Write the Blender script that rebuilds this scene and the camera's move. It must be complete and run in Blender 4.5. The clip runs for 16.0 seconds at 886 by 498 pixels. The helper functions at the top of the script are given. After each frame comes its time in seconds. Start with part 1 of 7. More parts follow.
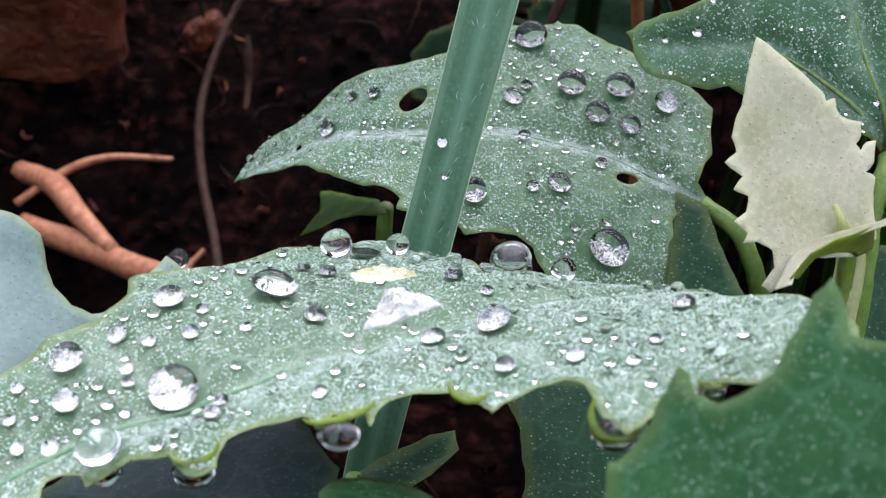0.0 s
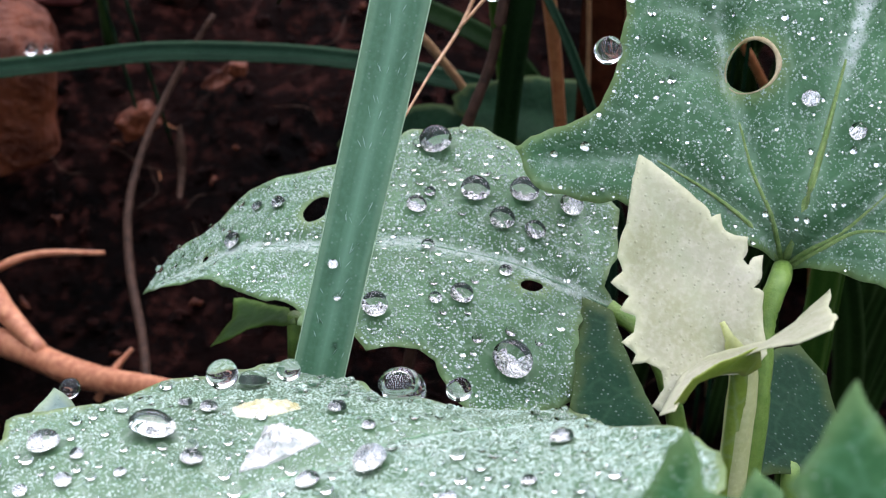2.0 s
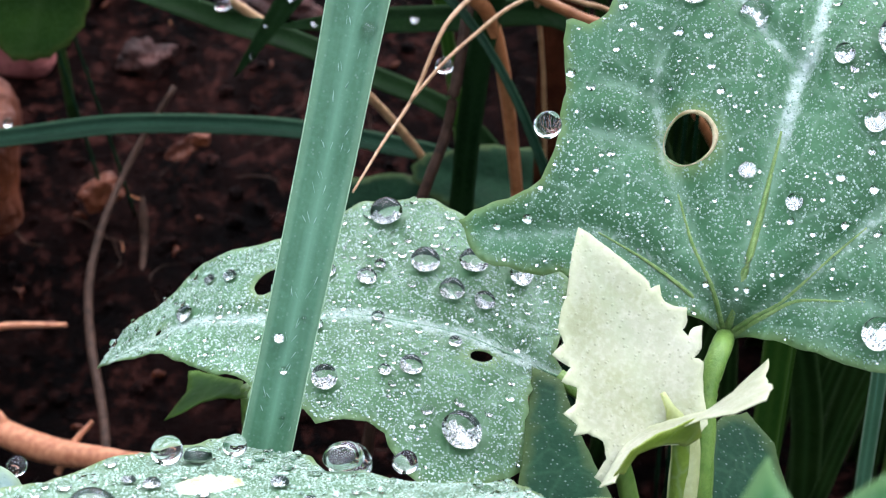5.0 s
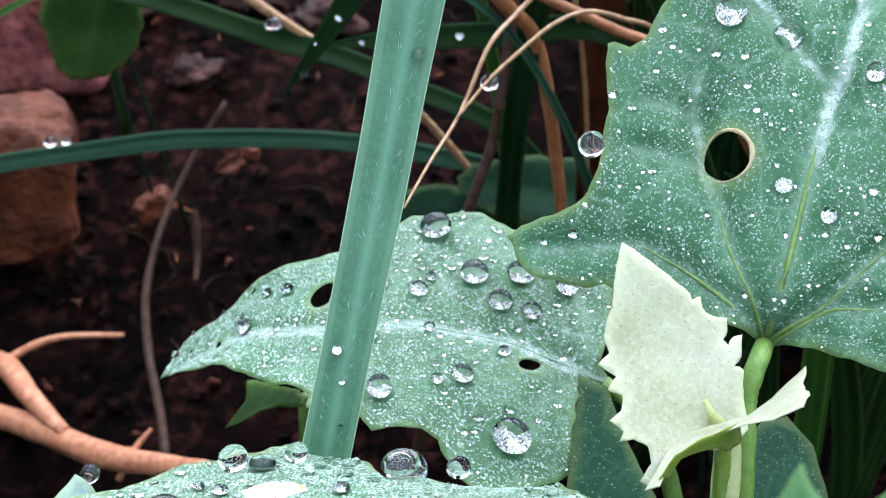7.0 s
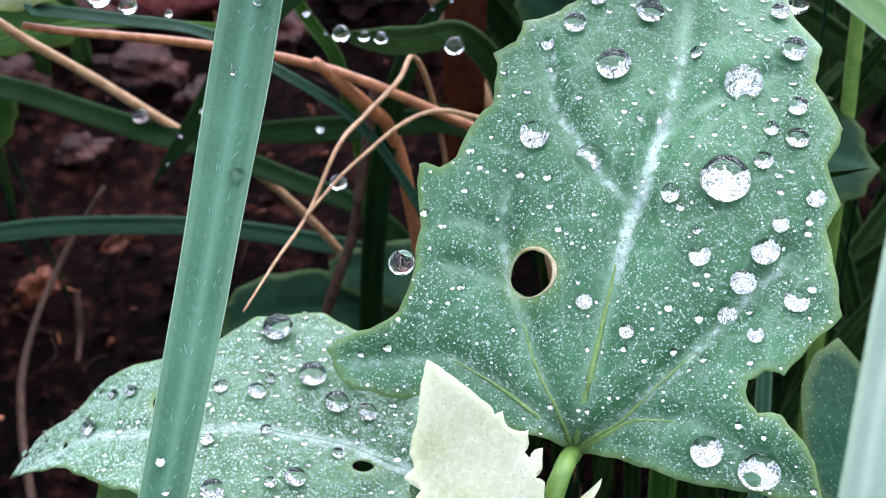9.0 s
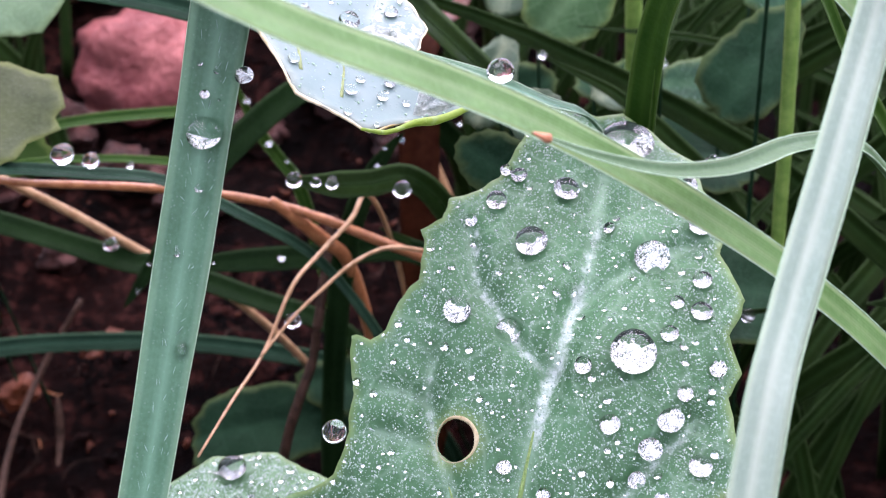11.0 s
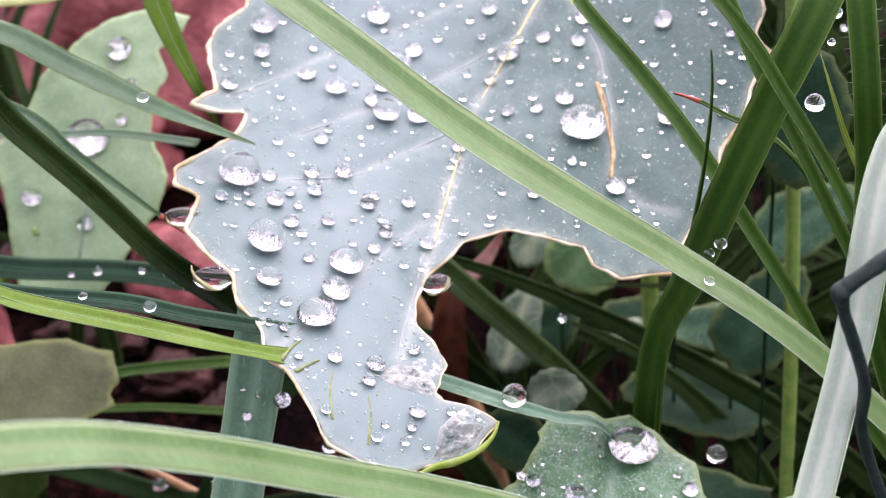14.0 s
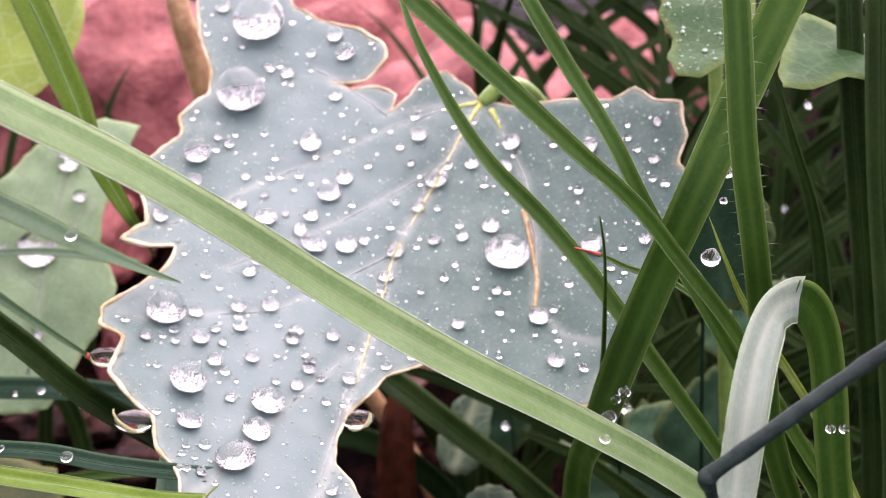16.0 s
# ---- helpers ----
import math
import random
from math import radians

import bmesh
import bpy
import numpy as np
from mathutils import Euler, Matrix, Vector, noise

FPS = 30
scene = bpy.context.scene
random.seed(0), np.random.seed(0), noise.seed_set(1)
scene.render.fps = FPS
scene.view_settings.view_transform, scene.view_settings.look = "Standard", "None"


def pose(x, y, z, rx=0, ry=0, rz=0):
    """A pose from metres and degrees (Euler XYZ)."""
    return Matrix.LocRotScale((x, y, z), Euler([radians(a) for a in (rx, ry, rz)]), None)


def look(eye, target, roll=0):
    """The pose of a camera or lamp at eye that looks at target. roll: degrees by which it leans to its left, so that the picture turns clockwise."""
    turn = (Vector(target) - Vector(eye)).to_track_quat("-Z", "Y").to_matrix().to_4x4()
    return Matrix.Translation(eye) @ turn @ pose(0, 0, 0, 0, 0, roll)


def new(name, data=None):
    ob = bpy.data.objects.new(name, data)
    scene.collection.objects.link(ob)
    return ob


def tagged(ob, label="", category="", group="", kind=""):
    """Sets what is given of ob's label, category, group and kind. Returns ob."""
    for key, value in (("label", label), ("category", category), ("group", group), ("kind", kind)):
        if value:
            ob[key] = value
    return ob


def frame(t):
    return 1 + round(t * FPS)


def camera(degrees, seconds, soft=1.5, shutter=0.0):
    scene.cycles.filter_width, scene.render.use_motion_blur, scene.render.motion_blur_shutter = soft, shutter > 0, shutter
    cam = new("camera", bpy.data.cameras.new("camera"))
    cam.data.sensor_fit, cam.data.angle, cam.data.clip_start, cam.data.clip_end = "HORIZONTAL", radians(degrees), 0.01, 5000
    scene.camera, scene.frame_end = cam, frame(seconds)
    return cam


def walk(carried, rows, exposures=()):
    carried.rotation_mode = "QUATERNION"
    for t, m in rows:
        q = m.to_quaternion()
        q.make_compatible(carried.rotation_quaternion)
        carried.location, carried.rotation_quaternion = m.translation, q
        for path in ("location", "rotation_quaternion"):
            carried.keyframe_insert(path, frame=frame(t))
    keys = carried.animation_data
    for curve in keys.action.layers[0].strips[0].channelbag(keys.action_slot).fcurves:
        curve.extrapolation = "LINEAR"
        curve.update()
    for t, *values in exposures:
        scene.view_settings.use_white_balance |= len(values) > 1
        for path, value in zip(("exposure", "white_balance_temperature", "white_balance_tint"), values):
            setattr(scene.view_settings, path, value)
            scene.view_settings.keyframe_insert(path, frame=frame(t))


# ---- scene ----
import collections

from mathutils import geometry

CM = 0.01
cam = camera(32.0, 16.0, soft=1.0)
# seconds; eye in centimetres; yaw, pitch and roll in degrees
PATH = [
    (0.0, -0.000, -0.000, 11.000, -0.00, -32.00, 2.85),
    (0.5, 0.082, 0.077, 11.115, -0.15, -31.49, 2.65),
    (1.0, 0.138, 0.141, 11.171, -0.50, -30.95, 2.57),
    (1.5, 0.368, 0.302, 11.219, -0.59, -30.66, 1.96),
    (2.0, 0.588, 0.383, 11.362, -0.78, -30.13, 1.53),
    (2.5, 0.697, 0.452, 11.380, -1.12, -29.64, 1.51),
    (3.0, 0.877, 0.432, 11.421, -1.42, -28.80, 1.40),
    (3.5, 1.004, 0.373, 11.503, -1.94, -27.97, 1.45),
    (4.0, 1.087, 0.393, 11.499, -2.15, -27.64, 1.61),
    (4.5, 1.005, 0.347, 11.494, -2.02, -27.63, 1.63),
    (4.7, 0.906, 0.356, 11.471, -1.90, -27.77, 1.53),
    (6.8, 0.674, -0.011, 11.712, 0.23, -27.84, -0.23),
    (7.0, 0.751, -0.054, 11.791, 0.13, -27.76, -0.20),
    (7.5, 0.943, -0.156, 11.985, -0.18, -27.43, -0.24),
    (8.0, 1.225, -0.163, 12.175, -0.98, -26.86, 0.02),
    (8.5, 1.399, -0.193, 12.305, -1.59, -26.38, 0.17),
    (9.0, 1.652, -0.168, 12.415, -2.34, -26.10, 0.47),
    (9.2, 1.786, -0.133, 12.469, -2.66, -26.03, 0.48),
    (11.3, 2.330, -0.616, 13.925, -2.19, -24.16, -0.37),
    (11.5, 2.444, -0.678, 14.076, -2.23, -23.81, -0.43),
    (12.0, 2.678, -0.707, 14.435, -2.00, -23.50, -0.56),
    (12.5, 2.600, -0.641, 14.726, -1.96, -22.66, -0.37),
    (13.0, 2.271, -0.713, 15.030, -1.39, -21.52, -0.57),
    (13.5, 2.234, -0.802, 15.257, -0.85, -20.96, -0.88),
    (14.0, 2.426, -0.994, 15.721, -0.45, -20.41, -1.29),
    (14.5, 2.656, -1.105, 16.068, 0.12, -20.31, -1.77),
    (15.0, 2.958, -1.190, 16.465, 0.63, -19.92, -2.22),
    (15.5, 3.163, -0.971, 16.518, 0.69, -19.82, -2.28),
    (16.0, 3.191, -0.926, 16.590, -0.34, -18.96, -1.93),
]
walk(cam, [(t, pose(x * CM, y * CM, z * CM) @ pose(0, 0, 0, 0, 0, yaw) @ pose(0, 0, 0, 90 + pitch) @ pose(0, 0, 0, 0, 0, roll))
           for t, x, y, z, yaw, pitch, roll in PATH],
     [(0.0, 1.7, 6200, 25), (2.5, 1.98, 6200, 22), (4.5, 2.32, 6050, 17), (7.0, 2.38, 5700, 12), (8.0, 2.35, 5600, 9), (9.0, 2.42, 5800, 18), (12.0, 2.38, 6300, 41), (14.0, 2.13, 6600, 43), (16.0, 2.08, 7000, 46)])
# focus lies a little behind the nearest leaf, with the wide aperture of a close-up
cam.data.dof.use_dof = True
cam.data.dof.focus_distance = 11.0 * CM
cam.data.dof.aperture_fstop = 95.0

# ---- light: an overcast white sky, with a broad soft sun behind the clouds ----
world = bpy.data.worlds.new("overcast_sky")
scene.world = world
world.use_nodes = True
wn = world.node_tree
sky = wn.nodes.new("ShaderNodeTexSky")
sky.sky_type, sky.sun_disc, sky.sun_elevation, sky.sun_rotation = "NISHITA", False, radians(58), radians(20)
grey = wn.nodes.new("ShaderNodeHueSaturation")
grey.inputs["Saturation"].default_value = 0.35
wn.links.new(sky.outputs[0], grey.inputs["Color"])
wn.links.new(grey.outputs[0], wn.nodes["Background"].inputs["Color"])
wn.nodes["Background"].inputs["Strength"].default_value = 0.15
sun_data = bpy.data.lights.new("sun", "SUN")
sun_data.energy, sun_data.angle, sun_data.color = 1.5, radians(95), (1.0, 0.97, 0.92)
sun = new("sun", sun_data)
sun.matrix_world = look((0.10, 0.17, 0.50), (0.02, 0.10, 0.0))


# ---- materials ----
def material(name, rough=0.5, spec=0.5):
    m = bpy.data.materials.new(name)
    m.use_nodes = True
    tree = m.node_tree
    b = tree.nodes["Principled BSDF"]
    b.inputs["Roughness"].default_value = rough
    b.inputs["Specular IOR Level"].default_value = spec
    return m, tree, b


def node(tree, kind, **values):
    n = tree.nodes.new(kind)
    for key, value in values.items():
        n.inputs[key.replace("_", " ")].default_value = value
    return n


def mixed(tree, fac, a, b):
    """A colour mix; fac, a and b are sockets or plain values."""
    n = tree.nodes.new("ShaderNodeMix")
    n.data_type = "RGBA"
    for socket, value in ((n.inputs[0], fac), (n.inputs[6], a), (n.inputs[7], b)):
        if isinstance(value, bpy.types.NodeSocket):
            tree.links.new(value, socket)
        else:
            socket.default_value = (*value, 1) if isinstance(value, tuple) else value
    return n.outputs[2]


def ramped(tree, value, lo, hi, out_lo=0.0, out_hi=1.0):
    n = tree.nodes.new("ShaderNodeMapRange")
    n.inputs["From Min"].default_value, n.inputs["From Max"].default_value = lo, hi
    n.inputs["To Min"].default_value, n.inputs["To Max"].default_value = out_lo, out_hi
    tree.links.new(value, n.inputs["Value"])
    return n.outputs[0]


def noise_at(tree, scale, detail=5.0, rough=0.55):
    coord = tree.nodes.new("ShaderNodeTexCoord")
    n = node(tree, "ShaderNodeTexNoise", Scale=scale, Detail=detail, Roughness=rough)
    tree.links.new(coord.outputs["Object"], n.inputs["Vector"])
    return n.outputs["Fac"]


def bumped(tree, bsdf, height, strength, distance):
    n = node(tree, "ShaderNodeBump", Strength=strength, Distance=distance)
    tree.links.new(height, n.inputs["Height"])
    tree.links.new(n.outputs[0], bsdf.inputs["Normal"])


def attribute(tree, name):
    n = tree.nodes.new("ShaderNodeAttribute")
    n.attribute_name = name
    return n.outputs["Fac"]


def plant_material(name, dark, light, rough, vein=(0.35, 0.45, 0.33), rim=(0.38, 0.45, 0.12), speck=0.0,
                   through_light=0.18, spec=0.5, vein_amount=0.6, rim_amount=0.6, net_scale=330.0, net_amount=0.22, stripes=0.0, bump=0.6, bloom=(0.50, 0.58, 0.55), sheen_colour=None):
    """Waxy leaf skin: mottled green, pale veins, a yellowish rim, fine pale waxy specks, a painted sky sheen if given
    and light passing through.
    """
    m, tree, b = material(name, rough, spec)
    colour = mixed(tree, ramped(tree, noise_at(tree, 160, 6), 0.35, 0.68), dark, light)
    colour = mixed(tree, ramped(tree, noise_at(tree, 2600, 3), 0.45, 0.75, 0.0, 0.22), colour, tuple(min(1, c * 1.7 + 0.02) for c in light))
    coord = tree.nodes.new("ShaderNodeTexCoord")
    cells = node(tree, "ShaderNodeTexVoronoi", Scale=2300.0)
    tree.links.new(coord.outputs["Object"], cells.inputs["Vector"])
    dots = ramped(tree, cells.outputs["Distance"], 0.10, 0.25, 1.0, 0.0)
    if speck:
        amount = tree.nodes.new("ShaderNodeMath")
        amount.operation = "MULTIPLY"
        tree.links.new(dots, amount.inputs[0])
        tree.links.new(ramped(tree, noise_at(tree, 700, 2), 0.35, 0.65, 0.3 * speck, speck), amount.inputs[1])
        colour = mixed(tree, amount.outputs[0], colour, (0.55, 0.68, 0.62))
    net = node(tree, "ShaderNodeTexVoronoi", Scale=net_scale)
    net.feature = "DISTANCE_TO_EDGE"
    bent = tree.nodes.new("ShaderNodeVectorMath")
    bent.operation = "MULTIPLY_ADD"
    wobble = node(tree, "ShaderNodeTexNoise", Scale=500.0)
    tree.links.new(coord.outputs["Object"], wobble.inputs["Vector"])
    tree.links.new(wobble.outputs["Color"], bent.inputs[0])
    bent.inputs[1].default_value = (0.0009, 0.0009, 0.0009)
    tree.links.new(coord.outputs["Object"], bent.inputs[2])
    tree.links.new(bent.outputs[0], net.inputs["Vector"])
    lines = ramped(tree, net.outputs["Distance"], 0.0, 0.07, net_amount, 0.0)
    colour = mixed(tree, lines, colour, vein)
    # paler colour painted in for sky sheen
    if sheen_colour:
        colour = mixed(tree, attribute(tree, "bloom_or_sheen"), colour, sheen_colour)
    colour = mixed(tree, ramped(tree, attribute(tree, "vein"), 0.0, 1.0, 0.0, vein_amount), colour, vein)
    colour = mixed(tree, ramped(tree, attribute(tree, "rim"), 0.0, 1.0, 0.0, rim_amount), colour, rim)
    bloom_or_sheen = tree.nodes.new("ShaderNodeMath")
    bloom_or_sheen.operation = "ADD"
    tree.links.new(attribute(tree, "bloom"), bloom_or_sheen.inputs[0])
    tree.links.new(ramped(tree, noise_at(tree, 1100, 5, 0.7), 0.35, 0.65, 0.0, -0.6), bloom_or_sheen.inputs[1])
    colour = mixed(tree, ramped(tree, bloom_or_sheen.outputs[0], 0.0, 0.5, 0.0, 0.85), colour, bloom)
    tree.links.new(colour, b.inputs["Base Color"])
    height = tree.nodes.new("ShaderNodeMath")
    height.operation = "ADD"
    tree.links.new(dots, height.inputs[0])
    tree.links.new(noise_at(tree, 1500, 4), height.inputs[1])
    if stripes:
        wave = tree.nodes.new("ShaderNodeMath")
        wave.operation = "SINE"
        scaled = tree.nodes.new("ShaderNodeMath")
        scaled.operation = "MULTIPLY"
        scaled.inputs[1].default_value = 34.0
        tree.links.new(attribute(tree, "across"), scaled.inputs[0])
        tree.links.new(scaled.outputs[0], wave.inputs[0])
        tree.links.new(ramped(tree, wave.outputs[0], -1.0, 1.0, 0.0, 0.10), height.inputs[0])
        colour = mixed(tree, ramped(tree, wave.outputs[0], -1.0, 1.0, 0.0, stripes), colour, tuple(min(1, c * 1.9) for c in light))
        tree.links.new(colour, b.inputs["Base Color"])
    bumped(tree, b, height.outputs[0], bump, 0.00009)
    tree.links.new(ramped(tree, noise_at(tree, 420, 4), 0.3, 0.7, max(0.05, rough - 0.12), min(1, rough + 0.12)), b.inputs["Roughness"])
    glow = node(tree, "ShaderNodeBsdfTranslucent")
    tree.links.new(mixed(tree, 0.5, colour, tuple(min(1, c) for c in (light[0] * 2.2, light[1] * 1.9, light[2] * 0.6))), glow.inputs["Color"])
    blend = tree.nodes.new("ShaderNodeMixShader")
    blend.inputs[0].default_value = through_light
    tree.links.new(b.outputs[0], blend.inputs[1])
    tree.links.new(glow.outputs[0], blend.inputs[2])
    tree.links.new(blend.outputs[0], tree.nodes["Material Output"].inputs["Surface"])
    return m


def plain_material(name, a, b_col, rough, scale=400, bump=0.4, depth=0.0002, spec=0.4):
    m, tree, b = material(name, rough, spec)
    colour = mixed(tree, ramped(tree, noise_at(tree, scale, 6), 0.35, 0.66), a, b_col)
    colour = mixed(tree, ramped(tree, noise_at(tree, scale * 9, 3), 0.5, 0.8, 0.0, 0.4), colour, tuple(c * 0.5 for c in a))
    tree.links.new(colour, b.inputs["Base Color"])
    bumped(tree, b, noise_at(tree, scale * 5, 6), bump, depth)
    return m


GREEN = plant_material("leaf_green", (0.042, 0.112, 0.046), (0.080, 0.188, 0.086), 0.50, speck=0.25, spec=0.35, rim_amount=0.2, vein_amount=0.35, vein=(0.30, 0.46, 0.32))
GREEN_BLUE = plant_material("leaf_green_cool", (0.027, 0.096, 0.037), (0.060, 0.168, 0.076), 0.5, speck=0.12, spec=0.38, rim=(0.30, 0.38, 0.10), rim_amount=0.35, vein_amount=0.45, vein=(0.27, 0.42, 0.30))
GREEN_PALE = plant_material("leaf_green_dewy", (0.046, 0.110, 0.050), (0.080, 0.168, 0.082), 0.42, speck=0.45, vein=(0.4, 0.5, 0.40), spec=0.5, rim_amount=0.3, vein_amount=0.35, bump=1.0)
# deep green, lowered further to hold the shade under the upper leaves
GREEN_DARK = plant_material("leaf_green_deep_shaded", (0.006, 0.030, 0.015), (0.013, 0.054, 0.026), 0.55, speck=0.3, spec=0.08, rim_amount=0.15, vein=(0.05, 0.12, 0.06))
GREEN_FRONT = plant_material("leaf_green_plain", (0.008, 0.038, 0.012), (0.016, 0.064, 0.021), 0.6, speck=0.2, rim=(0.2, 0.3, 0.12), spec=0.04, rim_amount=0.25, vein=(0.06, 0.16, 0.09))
GREY_LEAF = plant_material("leaf_glaucous", (0.0299, 0.0722, 0.0581), (0.0510, 0.1038, 0.0862), 0.58, spec=0.35, vein=(0.30, 0.34, 0.30), rim=(0.55, 0.52, 0.38), bloom=(0.70, 0.68, 0.62), sheen_colour=(0.116, 0.178, 0.172),
                           through_light=0.06, vein_amount=0.45, rim_amount=0.18, net_scale=150.0, net_amount=0.05, bump=0.2)
# darker copy of GREEN_DARK; shade deep in the grass is in its colour
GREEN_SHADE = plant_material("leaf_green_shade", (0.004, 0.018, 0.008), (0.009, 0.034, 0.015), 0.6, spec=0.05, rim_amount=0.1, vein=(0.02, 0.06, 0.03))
GREEN_MID = plant_material("leaf_green_mid", (0.018, 0.052, 0.018), (0.036, 0.092, 0.034), 0.55, spec=0.08, rim_amount=0.2, vein=(0.10, 0.18, 0.09))
GREY_BACK = plant_material("leaf_glaucous_dull", (0.030, 0.068, 0.040), (0.060, 0.112, 0.066), 0.45, vein=(0.3, 0.36, 0.22), through_light=0.12, spec=0.3, rim_amount=0.05)
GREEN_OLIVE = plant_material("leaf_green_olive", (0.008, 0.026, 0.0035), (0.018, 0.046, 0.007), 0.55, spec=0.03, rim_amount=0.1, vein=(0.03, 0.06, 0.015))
TEAL = plant_material("leaf_teal", (0.016, 0.050, 0.046), (0.034, 0.085, 0.078), 0.5, speck=0.2, spec=0.25, rim_amount=0.2, vein=(0.1, 0.18, 0.16))
CREAM = plant_material("leaf_cream", (0.285, 0.305, 0.185), (0.465, 0.468, 0.370), 0.60, vein=(0.36, 0.42, 0.27), rim=(0.58, 0.62, 0.40), spec=0.2,
                       vein_amount=0.3, rim_amount=0.5, net_scale=1300.0, net_amount=0.28, bump=0.6)
LIME_PALE = plant_material("leaf_lime_pale", (0.42, 0.48, 0.22), (0.56, 0.60, 0.34), 0.5, through_light=0.35, spec=0.2, net_amount=0.08)
LIME = plant_material("leaf_lime", (0.130, 0.210, 0.020), (0.210, 0.310, 0.050), 0.45, through_light=0.35, spec=0.3)
GRASS_NEAR = plant_material("grass_light", (0.074, 0.158, 0.046), (0.118, 0.228, 0.078), 0.4, vein=(0.18, 0.27, 0.12), rim=(0.36, 0.44, 0.24), through_light=0.28, spec=0.3, net_amount=0.0, stripes=0.025)
GRASS_SOFT = plant_material("grass_soft", (0.050, 0.105, 0.046), (0.085, 0.160, 0.080), 0.42, vein=(0.10, 0.18, 0.08), rim=(0.24, 0.33, 0.18), through_light=0.25, spec=0.3, net_amount=0.0, stripes=0.03)
OLIVE = plant_material("leaf_olive", (0.026, 0.040, 0.014), (0.062, 0.082, 0.030), 0.55, spec=0.15, vein=(0.10, 0.12, 0.05), rim_amount=0.2, net_amount=0.08)
BLUE_LEAF = plant_material("leaf_blue_pale", (0.095, 0.165, 0.150), (0.150, 0.235, 0.220), 0.5, spec=0.35, rim_amount=0.3, net_amount=0.06)
GREY_LIGHT = plant_material("leaf_glaucous_light", (0.1323, 0.2340, 0.1232), (0.2012, 0.3250, 0.1760), 0.5, vein=(0.26, 0.32, 0.22), through_light=0.15, spec=0.3, rim_amount=0.2, net_amount=0.08)
GRASS = plant_material("grass_green", (0.0135, 0.0510, 0.0055), (0.0270, 0.0790, 0.0105), 0.45, vein=(0.055, 0.12, 0.02), rim=(0.14, 0.24, 0.05), through_light=0.28, spec=0.1, net_amount=0.0, stripes=0.035)
GRASS_LIME = plant_material("grass_lime", (0.075, 0.150, 0.012), (0.120, 0.220, 0.030), 0.45, vein=(0.16, 0.26, 0.06), rim=(0.2, 0.3, 0.08), through_light=0.3, spec=0.15, net_amount=0.0, stripes=0.03)
GRASS_MID = plant_material("grass_mid", (0.024, 0.064, 0.028), (0.046, 0.106, 0.050), 0.42, vein=(0.06, 0.13, 0.07), rim=(0.14, 0.22, 0.12), through_light=0.2, spec=0.2, net_amount=0.0, stripes=0.03)
GRASS_BLUE = plant_material("grass_bluegreen", (0.037, 0.110, 0.058), (0.061, 0.158, 0.088), 0.46, speck=0.12, vein=(0.13, 0.28, 0.18), rim=(0.20, 0.34, 0.22), through_light=0.2, spec=0.3, net_amount=0.0, stripes=0.035)
# darkest copy of the grass; deep shade is put into its colour
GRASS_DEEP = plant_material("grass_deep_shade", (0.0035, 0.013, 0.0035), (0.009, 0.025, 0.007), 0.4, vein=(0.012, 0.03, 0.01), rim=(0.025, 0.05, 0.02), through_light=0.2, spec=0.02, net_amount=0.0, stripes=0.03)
# blue-green grass darkened, with the background's shade in its colour
GRASS_BACK = plant_material("grass_bluegreen_shaded", (0.0049, 0.0189, 0.0105), (0.0105, 0.0315, 0.0175), 0.42, vein=(0.04, 0.10, 0.06), rim=(0.05, 0.11, 0.06), through_light=0.2, spec=0.03, net_amount=0.0, stripes=0.03)
GRASS_PALE = plant_material("grass_pale", (0.200, 0.290, 0.230), (0.270, 0.355, 0.290), 0.42, vein=(0.45, 0.52, 0.42), rim=(0.4, 0.48, 0.34), through_light=0.25, spec=0.4, net_amount=0.0, stripes=0.03)
# grass colour lowered to stand for shade in the dense tuft
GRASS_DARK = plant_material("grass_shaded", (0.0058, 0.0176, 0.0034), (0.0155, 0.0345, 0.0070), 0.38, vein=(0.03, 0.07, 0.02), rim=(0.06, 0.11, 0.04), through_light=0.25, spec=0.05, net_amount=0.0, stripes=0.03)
RIB_GREEN = plain_material("rib_light_green", (0.10, 0.23, 0.07), (0.16, 0.31, 0.10), 0.4, 2500, 0.5)
RIB_PALE = plain_material("bristle_pale", (0.15, 0.29, 0.21), (0.24, 0.39, 0.30), 0.4, 2500, 0.3)
MARGIN_PALE = plain_material("margin_pale", (0.20, 0.33, 0.20), (0.32, 0.45, 0.30), 0.4, 2500, 0.3)
MARGIN_GREEN = plain_material("margin_green", (0.065, 0.14, 0.03), (0.11, 0.20, 0.05), 0.4, 2500, 0.3)
RIB_BLUE = plain_material("rib_bluegreen", (0.10, 0.25, 0.16), (0.15, 0.33, 0.22), 0.4, 2500, 0.5)
PETIOLE = plain_material("petiole_green", (0.10, 0.20, 0.035), (0.17, 0.28, 0.06), 0.4, 900)
VEIN_PALE = plain_material("vein_faint", (0.16, 0.22, 0.21), (0.24, 0.31, 0.29), 0.5, 2500, 0.5)
VEIN_GREEN = plain_material("vein_green", (0.13, 0.24, 0.06), (0.23, 0.34, 0.11), 0.5, 2500, 0.8)
VEIN_SOFT = plain_material("vein_soft_green", (0.12, 0.25, 0.14), (0.18, 0.32, 0.19), 0.5, 2500, 0.5)
MEAL = plain_material("mealy_bead", (0.17, 0.29, 0.20), (0.32, 0.44, 0.35), 0.25, 900, 0.1, 0.0001, 0.6)
VEIN_YELLOW = plain_material("vein_yellow", (0.26, 0.32, 0.06), (0.42, 0.46, 0.16), 0.45, 1500, 0.6)
